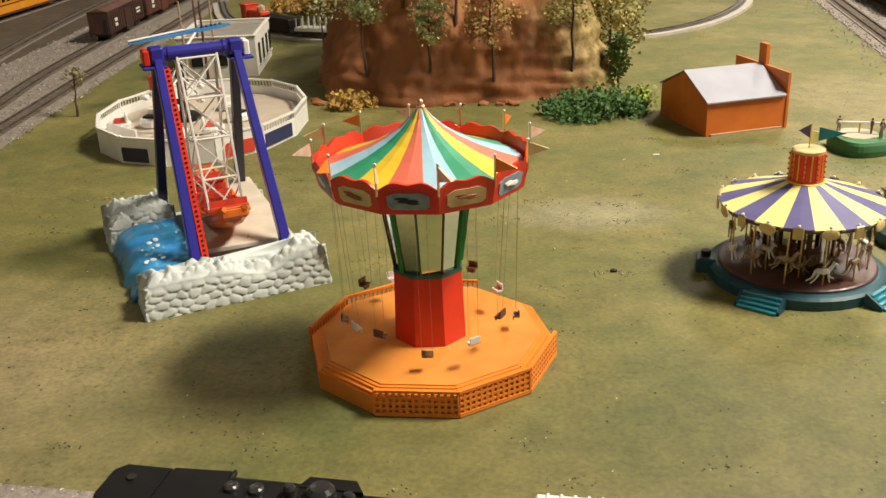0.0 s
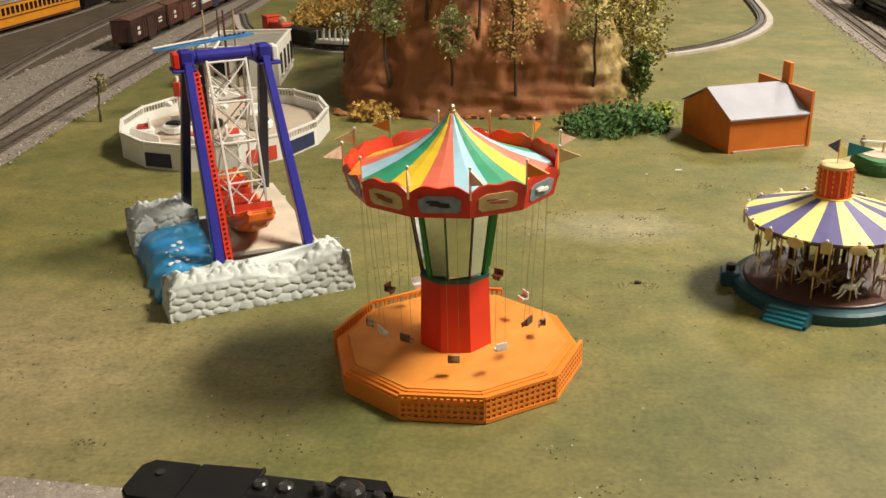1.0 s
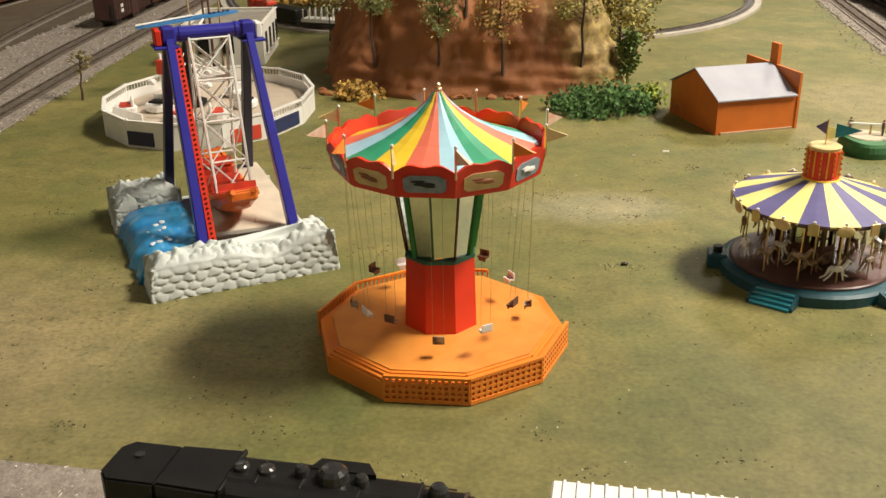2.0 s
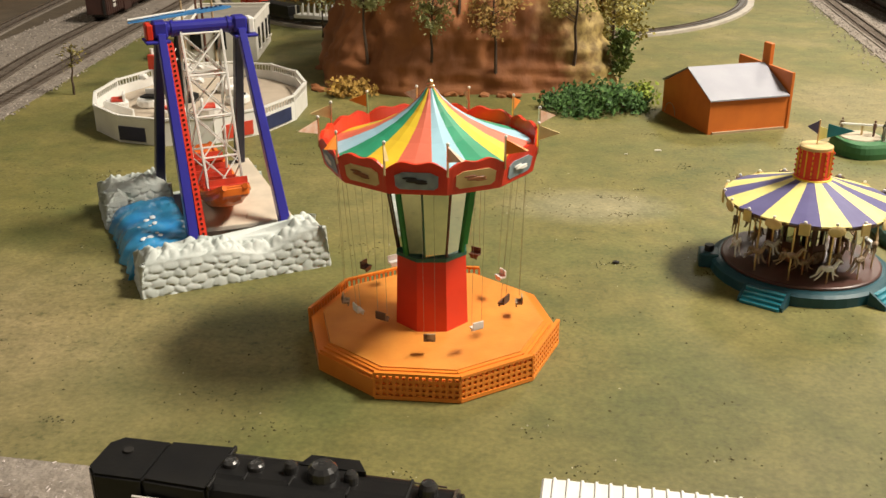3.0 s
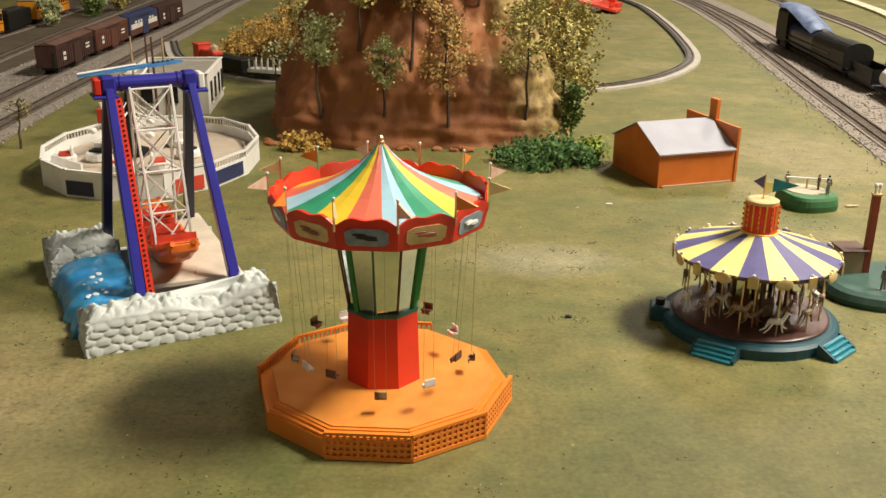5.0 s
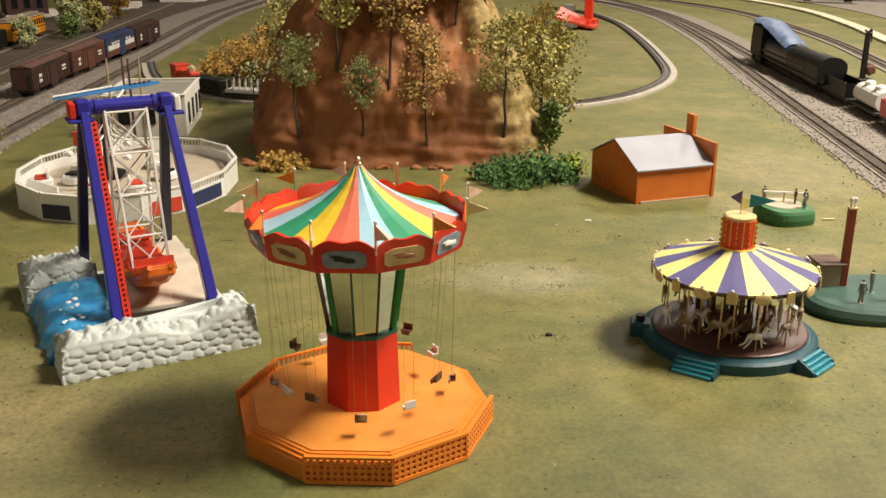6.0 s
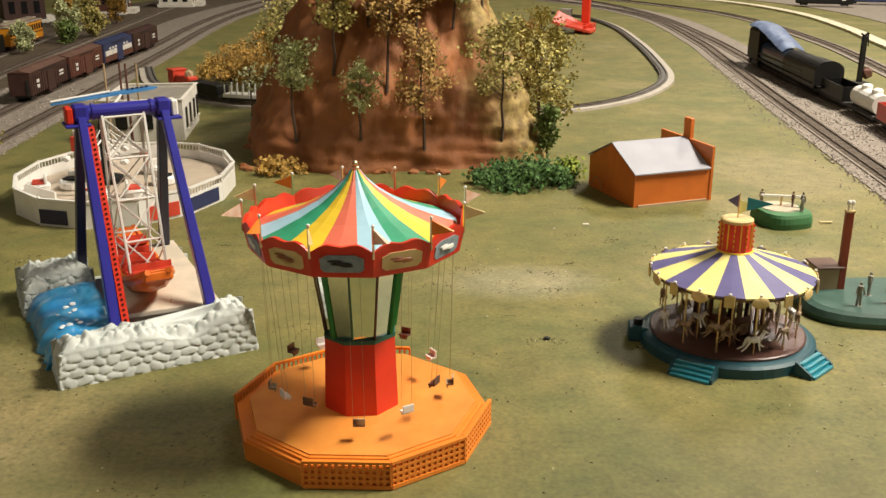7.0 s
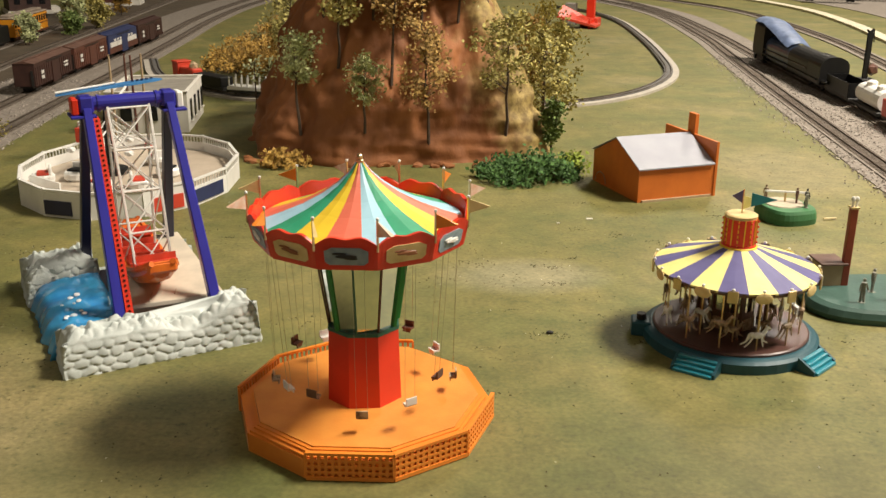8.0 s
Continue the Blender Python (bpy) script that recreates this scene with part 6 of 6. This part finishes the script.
def tall_loco(x, y, rz, label):
    """A large black engine along +y: boiler with its blue sheen as colour, humped casings and a tall end."""
    t = thing("steam_locomotive", pose(x, y, 0, 0, 0, rz), label, "locomotive", "locomotives")
    L, w = 0.47, 0.046
    for nm, h0, h1, ww, f0, f1, m_ in (("tall_end", 0.078, 0.088, w * 1.1, 0.33, 0.49, M_BLACK), ("boiler", 0.044, 0.062, w * 0.92, -0.02, 0.34, M_BOILERSHEEN),
                                       ("casing", 0.046, 0.064, w, -0.27, -0.02, M_BLACKLOCO), ("cab", 0.050, 0.066, w * 1.04, -0.42, -0.27, M_BLACKLOCO)):
        bm = bmesh.new()
        arch(bm, ww, h0, h1, L * f0, L * f1)
        body = part(nm, bm, m_, t)
        bm = bmesh.new()
        arch(bm, ww * 1.04, h0, h1 + 0.0012, L * f0 - 0.002, L * f0 + 0.004)
        part("hoop", bm, M_BLACK, body)
    part("cab_opening", boxed((0, -L * 0.42 - 0.0006, 0.046), (w * 0.62, 0.0016, 0.022), bevel=0.0004), M_WINDOW, t)
    part("footplate", boxed((0, -L * 0.445, 0.026), (w * 0.96, L * 0.05, 0.004), bevel=0.0006), M_BLACKLOCO, t)
    for f in (0.06, 0.14, 0.22):
        bm = bmesh.new()
        lathe(bm, 12, [(0.0062, 0.058), (0.0056, 0.0645), (0.0036, 0.067)], (0, L * f))
        part("dome", bm, M_BLACKLOCO, t)
    for s in (-1, 1):
        part("running_board", boxed((s * w * 0.5, -0.02 * L, 0.0265), (w * 0.14, L * 0.74, 0.0018)), M_BLACKLOCO, t)
        part("pipe", rodded(((s * w * 0.50, -L * 0.25, 0.038), (s * w * 0.50, L * 0.33, 0.036), 0.0016), n=6), M_RAIL, t)
        part("cylinder", rodded(((s * w * 0.46, L * 0.30, 0.0165), (s * w * 0.46, L * 0.40, 0.0165), 0.0070), n=12), M_BLACKLOCO, t)
        part("side_rod", rodded(((s * w * 0.47, -L * 0.24, 0.013), (s * w * 0.47, L * 0.30, 0.0145), 0.0010), n=5), M_RAIL, t)
        bm = bmesh.new()
        for p, q in (((s * 0.020, 0.49, 0.020), (s * 0.020, 0.53, 0.024)), ((s * 0.020, 0.53, 0.024), (s * 0.020, 0.53, 0.056)), ((s * 0.020, 0.53, 0.056), (s * 0.020, 0.49, 0.060)), ((s * 0.020, 0.49, 0.040), (s * 0.020, 0.53, 0.040))):
            rod(bm, (p[0], p[1] * L, p[2]), (q[0], q[1] * L, q[2]), 0.0012, n=5)
        part("end_rail", bm, M_RAIL, t)
    part("frame", boxed((0, 0, 0.0165), (w * 0.45, L * 0.92, 0.010)), M_UNDER, t)
    part("pilot", boxed((0, L * 0.505, 0.0115), (w * 0.85, L * 0.03, 0.010), bevel=0.001), M_BLACKLOCO, t)
    wheels(t, L, [-L * 0.24, -L * 0.12, L * 0.0, L * 0.12, L * 0.24], r=0.0095)
    wheels(t, L, [L * 0.41, -L * 0.38], r=0.0052)


# the long train beside the gravel
tall_loco(0.674, 1.870, -2, "large black model steam engine under an added blue sheen")


def cover():
    """An added blue shell for the reflection on the engine's tall end, sloping down along its boiler."""
    vs, fs = [], []
    nx, ny = 13, 30
    for j in range(ny):
        for i in range(nx):
            u, v = -1 + 2 * i / (nx - 1), j / (ny - 1)
            z = 0.0660 + 0.0290 * min(1.0, (v / 0.72) ** 0.9) - 0.009 * abs(u) ** 2.4 + 0.0016 * noise.noise(Vector((u * 2, v * 6, 0.4)))
            half = 0.0225 + 0.0045 * v
            vs.append((u * half + 0.002 * noise.noise(Vector((v * 7, u, 2.0))), 0.005 + 0.228 * v, z))
    k0 = len(vs)
    vs += [(x, y, z - 0.0012) for x, y, z in vs]
    for j in range(ny - 1):
        for i in range(nx - 1):
            k = j * nx + i
            fs += [(k, k + 1, k + nx + 1, k + nx), (k0 + k, k0 + k + nx, k0 + k + nx + 1, k0 + k + 1)]
    ob = raw("sheen_shell", vs, fs, M_SHEENBLUE, None, smooth=True)
    ob.matrix_basis = pose(0.674, 1.870, 0, 0, 0, -2)
    tagged(ob, "added blue shell for the sheen on the engine's tall end", "cover")


cover()


def gondola(x, y, rz, L, m_, label, tank=False):
    t = thing("freight_wagon", pose(x, y, 0, 0, 0, rz), label, "freight car", "freight cars")
    part("frame", boxed((0, 0, 0.0135), (0.034, L, 0.005), bevel=0.0006), M_UNDER, t)
    if tank:
        part("tank", rodded(((0, -L * 0.44, 0.031), (0, L * 0.44, 0.031), 0.0155), n=18), m_, t)
        for f in (-0.2, 0.2):
            bm = bmesh.new()
            lathe(bm, 10, [(0.009, 0.040), (0.0085, 0.0505), (0.005, 0.053)], (0, f * L))
            part("hatch", bm, m_, t)
    else:
        part("load", boxed((0, 0, 0.0195), (0.034, L * 0.98, 0.008), bevel=0.0008), m_, t)
        for s in (-1, 1):
            part("side_board", boxed((s * 0.0175, 0, 0.0285), (0.0014, L * 0.98, 0.024)), m_, t)
        for e in (-1, 1):
            part("end_board", boxed((0, e * L * 0.487, 0.0285), (0.0330, 0.0014, 0.024)), m_, t)
    for e in (-1, 1):
        part("truck", boxed((0, e * L * 0.33, 0.0102), (0.024, 0.024, 0.004)), M_UNDER, t)
    wheels(t, L, (-L * 0.33 - 0.007, -L * 0.33 + 0.007, L * 0.33 - 0.007, L * 0.33 + 0.007))


gondola(0.6685, 1.612, -2, 0.105, M_BLACKLOCO, "low black open model tender behind the engine")
gondola(0.6650, 1.492, -4, 0.115, M_WHITE, "white model tank wagon behind the tender", True)
gondola(0.6555, 1.348, -6, 0.150, M_TRAINRED, "red model gondola wagon behind the white tank")
gondola(0.6330, 1.180, -9, 0.150, M_BLACK, "black model gondola wagon on the gravel track")


def crane(x, y, h, label):
    t = thing("signal_crane", pose(x, y, 0), label, "crane")
    part("foot", boxed((0, 0, 0.006), (0.03, 0.03, 0.012), bevel=0.001), M_UNDER, t)
    part("mast", boxed((0, 0, h / 2), (0.008, 0.008, h)), M_BLACK, t)
    bm = bmesh.new()
    rod(bm, (0, 0, h), (0.006, 0, h * 1.06), 0.003, n=5)
    rod(bm, (0, 0, h), (-0.007, 0, h * 1.05), 0.002, n=5)
    rod(bm, (0.006, 0, h * 1.05), (0.008, 0, h * 0.82), 0.0012, n=4)
    part("mast_head", bm, M_BLACK, t)
    bm = bmesh.new()
    ball(bm, (0.012, 0, 0.028), 0.012, 1)
    part("winch", bm, M_MAROON, t)


crane(0.775, 1.80, 0.095, "black model loading crane with a maroon winch")
crane(0.740, 1.58, 0.075, "dark model loading mast beside the track")

# the little train on the loop line
lp = smooth_line(LOOP, 0.005)


def on_loop(s):
    acc = 0.0
    for p, q in zip(lp, lp[1:]):
        acc += (q - p).length
        if acc >= s:
            return p, math.degrees(math.atan2(q.y - p.y, q.x - p.x)) - 90
    return lp[-1], 0


def loop_wagon(s, L, m_, top, label, hh):
    p, rz = on_loop(s)
    t = thing("loop_wagon", pose(p.x, p.y, 0.0085, 0, 0, rz), label, "toy train", "little train on the loop")
    part("chassis", boxed((0, 0, 0.005), (0.022, L, 0.005)), M_UNDER, t)
    if top == "engine":
        part("hood", boxed((0, L * 0.12, 0.018), (0.020, L * 0.7, 0.021), bevel=0.002), m_, t)
        part("cab", boxed((0, -L * 0.33, 0.021), (0.026, L * 0.28, 0.028), bevel=0.001), m_, t)
        part("cab_roof", boxed((0, -L * 0.33, 0.036), (0.029, L * 0.32, 0.003), bevel=0.001), m_, t)
        bm = bmesh.new()
        ball(bm, (0, L * 0.28, 0.032), 0.0085, 1)
        part("dome", bm, M_TAN, t)
    elif top == "box":
        part("body", boxed((0, 0, 0.0075 + hh / 2), (0.026, L * 0.95, hh), bevel=0.001), m_, t)
    else:
        part("body", boxed((0, 0, 0.0105), (0.026, L * 0.95, 0.006), bevel=0.001), m_, t)
        for k in range(7):
            for e in (-1, 1):
                part("stake", boxed((e * 0.012, L * (-0.42 + 0.14 * k), 0.021), (0.0014, 0.0018, 0.016)), m_, t)
    bm = bmesh.new()
    for e in (-1, 1):
        rod(bm, (-0.009, e * L * 0.3, 0.003), (0.009, e * L * 0.3, 0.003), 0.003, n=8)
    part("running_gear", bm, M_UNDER, t)


loop_wagon(0.368, 0.075, M_TRAINRED, "engine", "small red toy engine on the loop line", 0.03)
loop_wagon(0.456, 0.085, M_BLACK, "box", "small dark wagon behind the red engine", 0.017)
loop_wagon(0.548, 0.080, M_WHITE, "stake", "small white stake wagon beside the hill", 0.02)
loop_wagon(0.640, 0.075, M_BLACK, "stake", "small black stake wagon on the loop line", 0.02)

# foreground engine and wagon, running along the table's edge
FR = -6.0


def front_loco():
    t = thing("steam_locomotive", pose(-0.1795, 0.3335, 0.0, 0, 0, -7.5), "black model steam engine standing near the table edge", "locomotive", "locomotives")
    L = 0.163

    def X(f):
        return f * L

    # cab end with sloped corners
    bm = bmesh.new()
    prism(bm, [(0.0, -0.009), (0.005, -0.0145), (X(0.17), -0.0145), (X(0.17), 0.0145), (0.005, 0.0145), (0.0, 0.009)], 0.016, 0.0432)
    bmesh.ops.bevel(bm, geom=bm.edges[:], offset=0.001, segments=2, affect="EDGES")
    cab = part("tender_tank", bm, M_BLACKLOCO, t)
    part("water_hatch", rodded(((X(0.075), 0.004, 0.0430), (X(0.075), 0.004, 0.0442), 0.0022), n=12), M_UNDER, cab)
    bm = bmesh.new()
    prism(bm, [(X(0.168), -0.0146), (X(0.35), -0.0160), (X(0.35), 0.0160), (X(0.168), 0.0146)], 0.016, 0.0438)
    bmesh.ops.bevel(bm, geom=bm.edges[:], offset=0.0012, segments=2, affect="EDGES")
    part("cab", bm, M_BLACK, t)
    part("cab_roof_edge", boxed((X(0.352), 0, 0.0436), (0.0016, 0.030, 0.003), bevel=0.0005), M_BLACKLOCO, t)
    boiler = None
    for a, b, w, top in ((0.349, 0.70, 0.0290, 0.0452), (0.699, 0.85, 0.0250, 0.0438), (0.849, 0.97, 0.0228, 0.0424)):
        bm = bmesh.new()
        box(bm, (X((a + b) / 2), 0, (0.022 + top) / 2), (X(b - a), w, top - 0.022))
        es = [e for e in bm.edges if abs(e.verts[0].co.x - e.verts[1].co.x) > 0.001 and e.verts[0].co.z > 0.03]
        bmesh.ops.bevel(bm, geom=es, offset=0.0085, segments=5, affect="EDGES", profile=0.5)
        ob = part("boiler_casing", bm, M_BLACKLOCO, t)
        boiler = boiler or ob
    bm = rodded(((X(0.97), 0, 0.0330), (X(0.985), 0, 0.0330), 0.0100), n=24)
    part("smokebox_door", bm, M_BLACKLOCO, boiler)
    bm = rodded(((X(0.966), 0, 0.0330), (X(0.972), 0, 0.0330), 0.0117), n=28)
    part("smokebox_ring", bm, M_RAIL, boiler, "pale rim")
    for f in (0.43, 0.55, 0.70, 0.85):
        part("boiler_band", boxed((X(f), 0, 0.0447 if f < 0.7 else 0.0433), (0.0012, 0.016, 0.0016), bevel=0.0004), M_BLACK, boiler)
    for f, r, up in ((0.375, 0.0034, 0.0025), (0.445, 0.0036, 0.0025), (0.54, 0.0028, 0.005), (0.625, 0.0062, 0.006), (0.70, 0.0030, 0.005), (0.90, 0.0040, 0.006)):
        bm = bmesh.new()
        zt = 0.0452 if f < 0.7 else 0.0438 if f < 0.85 else 0.0424
        lathe(bm, 16, [(r * 1.2, zt - 0.003), (r * 1.05, zt + up * 0.3), (r, zt + up * 0.65), (r * 0.7, zt + up * 0.95), (r * 0.3, zt + up)], (X(f), 0.001))
        part("dome" if f < 0.89 else "chimney", bm, M_DOME, t)
    bm = bmesh.new()
    prism(bm, [(X(0.55), 0.006), (X(0.73), 0.006), (X(0.70), 0.0135), (X(0.57), 0.0135)], 0.038, 0.0458)
    part("side_tank", bm, M_BLACKLOCO, t)
    for s in (-1, 1):
        part("running_board", boxed((X(0.66), s * 0.0155, 0.0245), (X(0.62), 0.005, 0.0018)), M_BLACKLOCO, t)
        part("hand_rail", rodded(((X(0.40), s * 0.0172, 0.036), (X(0.93), s * 0.0152, 0.036), 0.0005), n=5), M_RAIL, t)
        part("number_bar", boxed((X(0.33) - 0.02, s * 0.0171, 0.034), (0.020, 0.0012, 0.006)), M_LETTER, t)
        part("cylinder", rodded(((X(0.84), s * 0.015, 0.0165), (X(0.93), s * 0.015, 0.0165), 0.006), n=12), M_BLACKLOCO, t)
    part("frame", boxed((X(0.5), 0, 0.017), (X(0.96), 0.014, 0.009)), M_UNDER, t)
    for f, r in ((0.06, 0.005), (0.13, 0.005), (0.24, 0.005), (0.42, 0.009), (0.54, 0.009), (0.66, 0.009), (0.78, 0.009), (0.91, 0.005)):
        bm = bmesh.new()
        for s in (-1, 1):
            rod(bm, (X(f), s * 0.0082, 0.0062 + r), (X(f), s * 0.0108, 0.0062 + r), r, n=14)
        rod(bm, (X(f), -0.008, 0.0062 + r), (X(f), 0.008, 0.0062 + r), 0.001, n=5)
        part("wheelset", bm, M_UNDER, t)
    part("pilot", boxed((X(0.985), 0, 0.0125), (0.005, 0.028, 0.009), bevel=0.0012), M_BLACKLOCO, t)


front_loco()


def front_wagon():
    t = thing("wagon", pose(0.012, 0.3035, 0.0, 0, 0, FR), "white model wagon with a ribbed roof near the table edge", "freight car", "freight cars")
    L, w = 0.165, 0.034
    part("body", boxed((L / 2, 0, 0.030), (L, w, 0.030), bevel=0.0008), M_WHITE, t)
    part("roof", boxed((L / 2, 0, 0.0468), (L + 0.003, w + 0.003, 0.003), bevel=0.0008), M_WHITE, t, "white ribbed roof")
    rib = part("roof_rib", boxed((0, 0, 0.0486), (0.0013, w + 0.0026, 0.0009), bevel=0.0003), M_WHITE, t)
    rib.matrix_basis = pose(0.0035, 0, 0)
    for k in range(1, 29):
        shared("roof_rib", rib, pose(0.0035 + 0.00565 * k, 0, 0), t)
    part("underframe", boxed((L / 2, 0, 0.0125), (L * 0.96, 0.024, 0.004)), M_UNDER, t)
    part("end_ladder", boxed((-0.0012, 0.010, 0.030), (0.0014, 0.006, 0.026)), M_UNDER, t)
    for f in (0.13, 0.24, 0.76, 0.87):
        bm = bmesh.new()
        for s in (-1, 1):
            rod(bm, (L * f, s * 0.0082, 0.0112), (L * f, s * 0.0108, 0.0112), 0.005, n=12)
        rod(bm, (L * f, -0.008, 0.0112), (L * f, 0.008, 0.0112), 0.001, n=5)
        part("wheelset", bm, M_UNDER, t)


front_wagon()

# ---- far side of the layout ----


def chute():
    t = thing("loading_tipple", pose(0.372, 2.76, 0, 0, 0, -20), "red model loading tipple with a sloping chute", "industrial building")
    vs = [(-0.06, -0.035, 0.028), (0.05, -0.035, 0.004), (0.05, 0.035, 0.004), (-0.06, 0.035, 0.052)]
    vs += [(x, y, z + 0.006) for x, y, z in vs]
    raw("chute", vs, [(3, 2, 1, 0), (4, 5, 6, 7), (0, 1, 5, 4), (1, 2, 6, 5), (2, 3, 7, 6), (3, 0, 4, 7)], M_TRAINRED, t)
    part("tower", boxed((0.018, 0.05, 0.055), (0.022, 0.022, 0.11), bevel=0.001), M_RED, t)
    part("tower_foot", boxed((0.018, 0.05, 0.012), (0.05, 0.05, 0.024), bevel=0.001), M_TRAINRED, t)
    part("bin", boxed((-0.045, 0.075, 0.03), (0.03, 0.03, 0.06), bevel=0.001), M_ROOFGREY, t)
    for x in (-0.05, 0.03):
        part("trestle", boxed((x, 0.0, 0.0115), (0.006, 0.05, 0.023)), M_RED, t)


chute()


def far_house(x, y, rz, w, l, h, wall, roof_, label):
    t = thing("house", pose(x, y, 0, 0, 0, rz), label, "house", "far model houses")
    part("wall", boxed((0, 0, h / 2), (w, l, h)), wall, t)
    bm = bmesh.new()
    sec = [(-w / 2 - 0.006, h), (w / 2 + 0.006, h), (0, h + w * 0.4)]
    a = [bm.verts.new((p, -l / 2 - 0.006, z)) for p, z in sec]
    b = [bm.verts.new((p, l / 2 + 0.006, z)) for p, z in sec]
    bm.faces.new(a)
    bm.faces.new(b[::-1])
    for k in range(3):
        bm.faces.new((a[k], b[k], b[(k + 1) % 3], a[(k + 1) % 3]))
    part("roof", bm, roof_, t)
    part("foundation", boxed((0, 0, 0.006), (w + 0.01, l + 0.01, 0.012)), M_BUILDING, t)
    part("porch", boxed((w / 2 + 0.016, 0, 0.009), (0.03, l * 0.6, 0.018)), M_BUILDING, t)
    for s in (-0.3, 0, 0.3):
        win = part("window" if s else "door", boxed((w / 2 + 0.0008, s * l, h * 0.55), (0.002, l * 0.14, h * (0.4 if s else 0.7))), M_WINDOW, t)
        part("frame", boxed((w / 2 + 0.0004, s * l, h * 0.55), (0.0016, l * 0.19, h * (0.47 if s else 0.78))), M_BUILDING, win)
        part("window", boxed((s * w, -l / 2 - 0.0008, h * 0.55), (w * 0.14, 0.002, h * 0.4)), M_WINDOW, t)


far_house(-1.15, 3.42, 8, 0.12, 0.16, 0.10, M_BOXCAR2, M_MAROON, "brown model house with a white porch far off")
far_house(-1.32, 3.10, 30, 0.12, 0.14, 0.09, M_BOXCAR, M_ROOFGREY, "dark brown model house behind the trees")
far_house(-0.99, 3.72, 4, 0.12, 0.14, 0.06, M_BUILDING, M_ROOFGREY, "small white model house far off")
boxcar(1.62, 3.72, 70, 0.22, M_DKBLUE, M_BLUEBOAT, "far dark blue model boxcar on the yard track")
boxcar(1.85, 3.80, 70, 0.22, M_BLACK, M_BLACK, "far black model boxcar on the yard track")
boxcar(1.40, 3.64, 70, 0.20, M_BLACK, M_UNDER, "far black model wagon on the yard track")

# ---- loose bits on the turf ----
M_CRUMB = mat("dark_crumb", (0.095, 0.082, 0.032), (0.050, 0.045, 0.018), 0.85, rand=0.4)
DRY = mat("dry_white_flake", (0.72, 0.68, 0.58), None, 0.8)
for x, y, s, lab in ((0.1455, 0.9395, 0.0034, "flat white flake lying on the turf"), (0.112, 0.925, 0.0016, "tiny white chip lying on the turf")):
    bm = bmesh.new()
    prism(bm, [(x - s, y - s * 0.5), (x + s, y - s * 0.6), (x + s * 0.9, y + s * 0.6), (x - s * 0.8, y + s * 0.5)], -0.0002, 0.0009)
    tagged(part("flake", bm, DRY), lab, "debris", "loose flakes")
bm = bmesh.new()
v = ball(bm, (0.0765, 0.6525, 0.0012), 0.0022, 1, (1.4, 1, 0.7))
tagged(part("pebble", bm, M_UNDER), "small dark pebble lying on the turf", "pebble")
rng = random.Random(77)
# crumbs lie in loose clusters, with a thin scatter between
HEAPS = [(rng.uniform(-0.42, 0.50), rng.uniform(0.37, 1.0), rng.uniform(0.004, 0.016)) for _ in range(150)]
for nm, mt, cnt, sz, lab in (("dark_crumbs", M_CRUMB, 4200, 0.00095, "fine dark turf crumbs scattered over the ground"), ("pale_crumbs", DRY, 330, 0.0007, "fine pale crumbs scattered over the ground")):
    verts, faces = [], []
    for _ in range(cnt):
        if rng.random() < 0.62:
            hx, hy, hr = HEAPS[rng.randrange(len(HEAPS))]
            x, y = hx + rng.gauss(0, hr), hy + rng.gauss(0, hr * 0.5)
        elif rng.random() < 0.6:
            x, y = rng.uniform(-0.45, 0.52), rng.uniform(0.36, 1.05)
        else:
            x, y = rng.uniform(-0.5, 0.5), rng.uniform(1.0, 2.0)
        s = sz * rng.uniform(0.4, 1.5)
        a = rng.uniform(0, 6.28)
        c, d = math.cos(a) * s, math.sin(a) * s
        k = len(verts)
        verts += [(x - c, y - d, -0.0002), (x + d * 0.6, y - c * 0.6, -0.0002), (x + c, y + d, -0.0002), (x - d * 0.6, y + c * 0.6, -0.0002), (x, y, s * 0.6)]
        faces += [(k, k + 1, k + 4), (k + 1, k + 2, k + 4), (k + 2, k + 3, k + 4), (k + 3, k, k + 4)]
    tagged(raw(nm, verts, faces, mt), lab, "debris", kind="stuff")
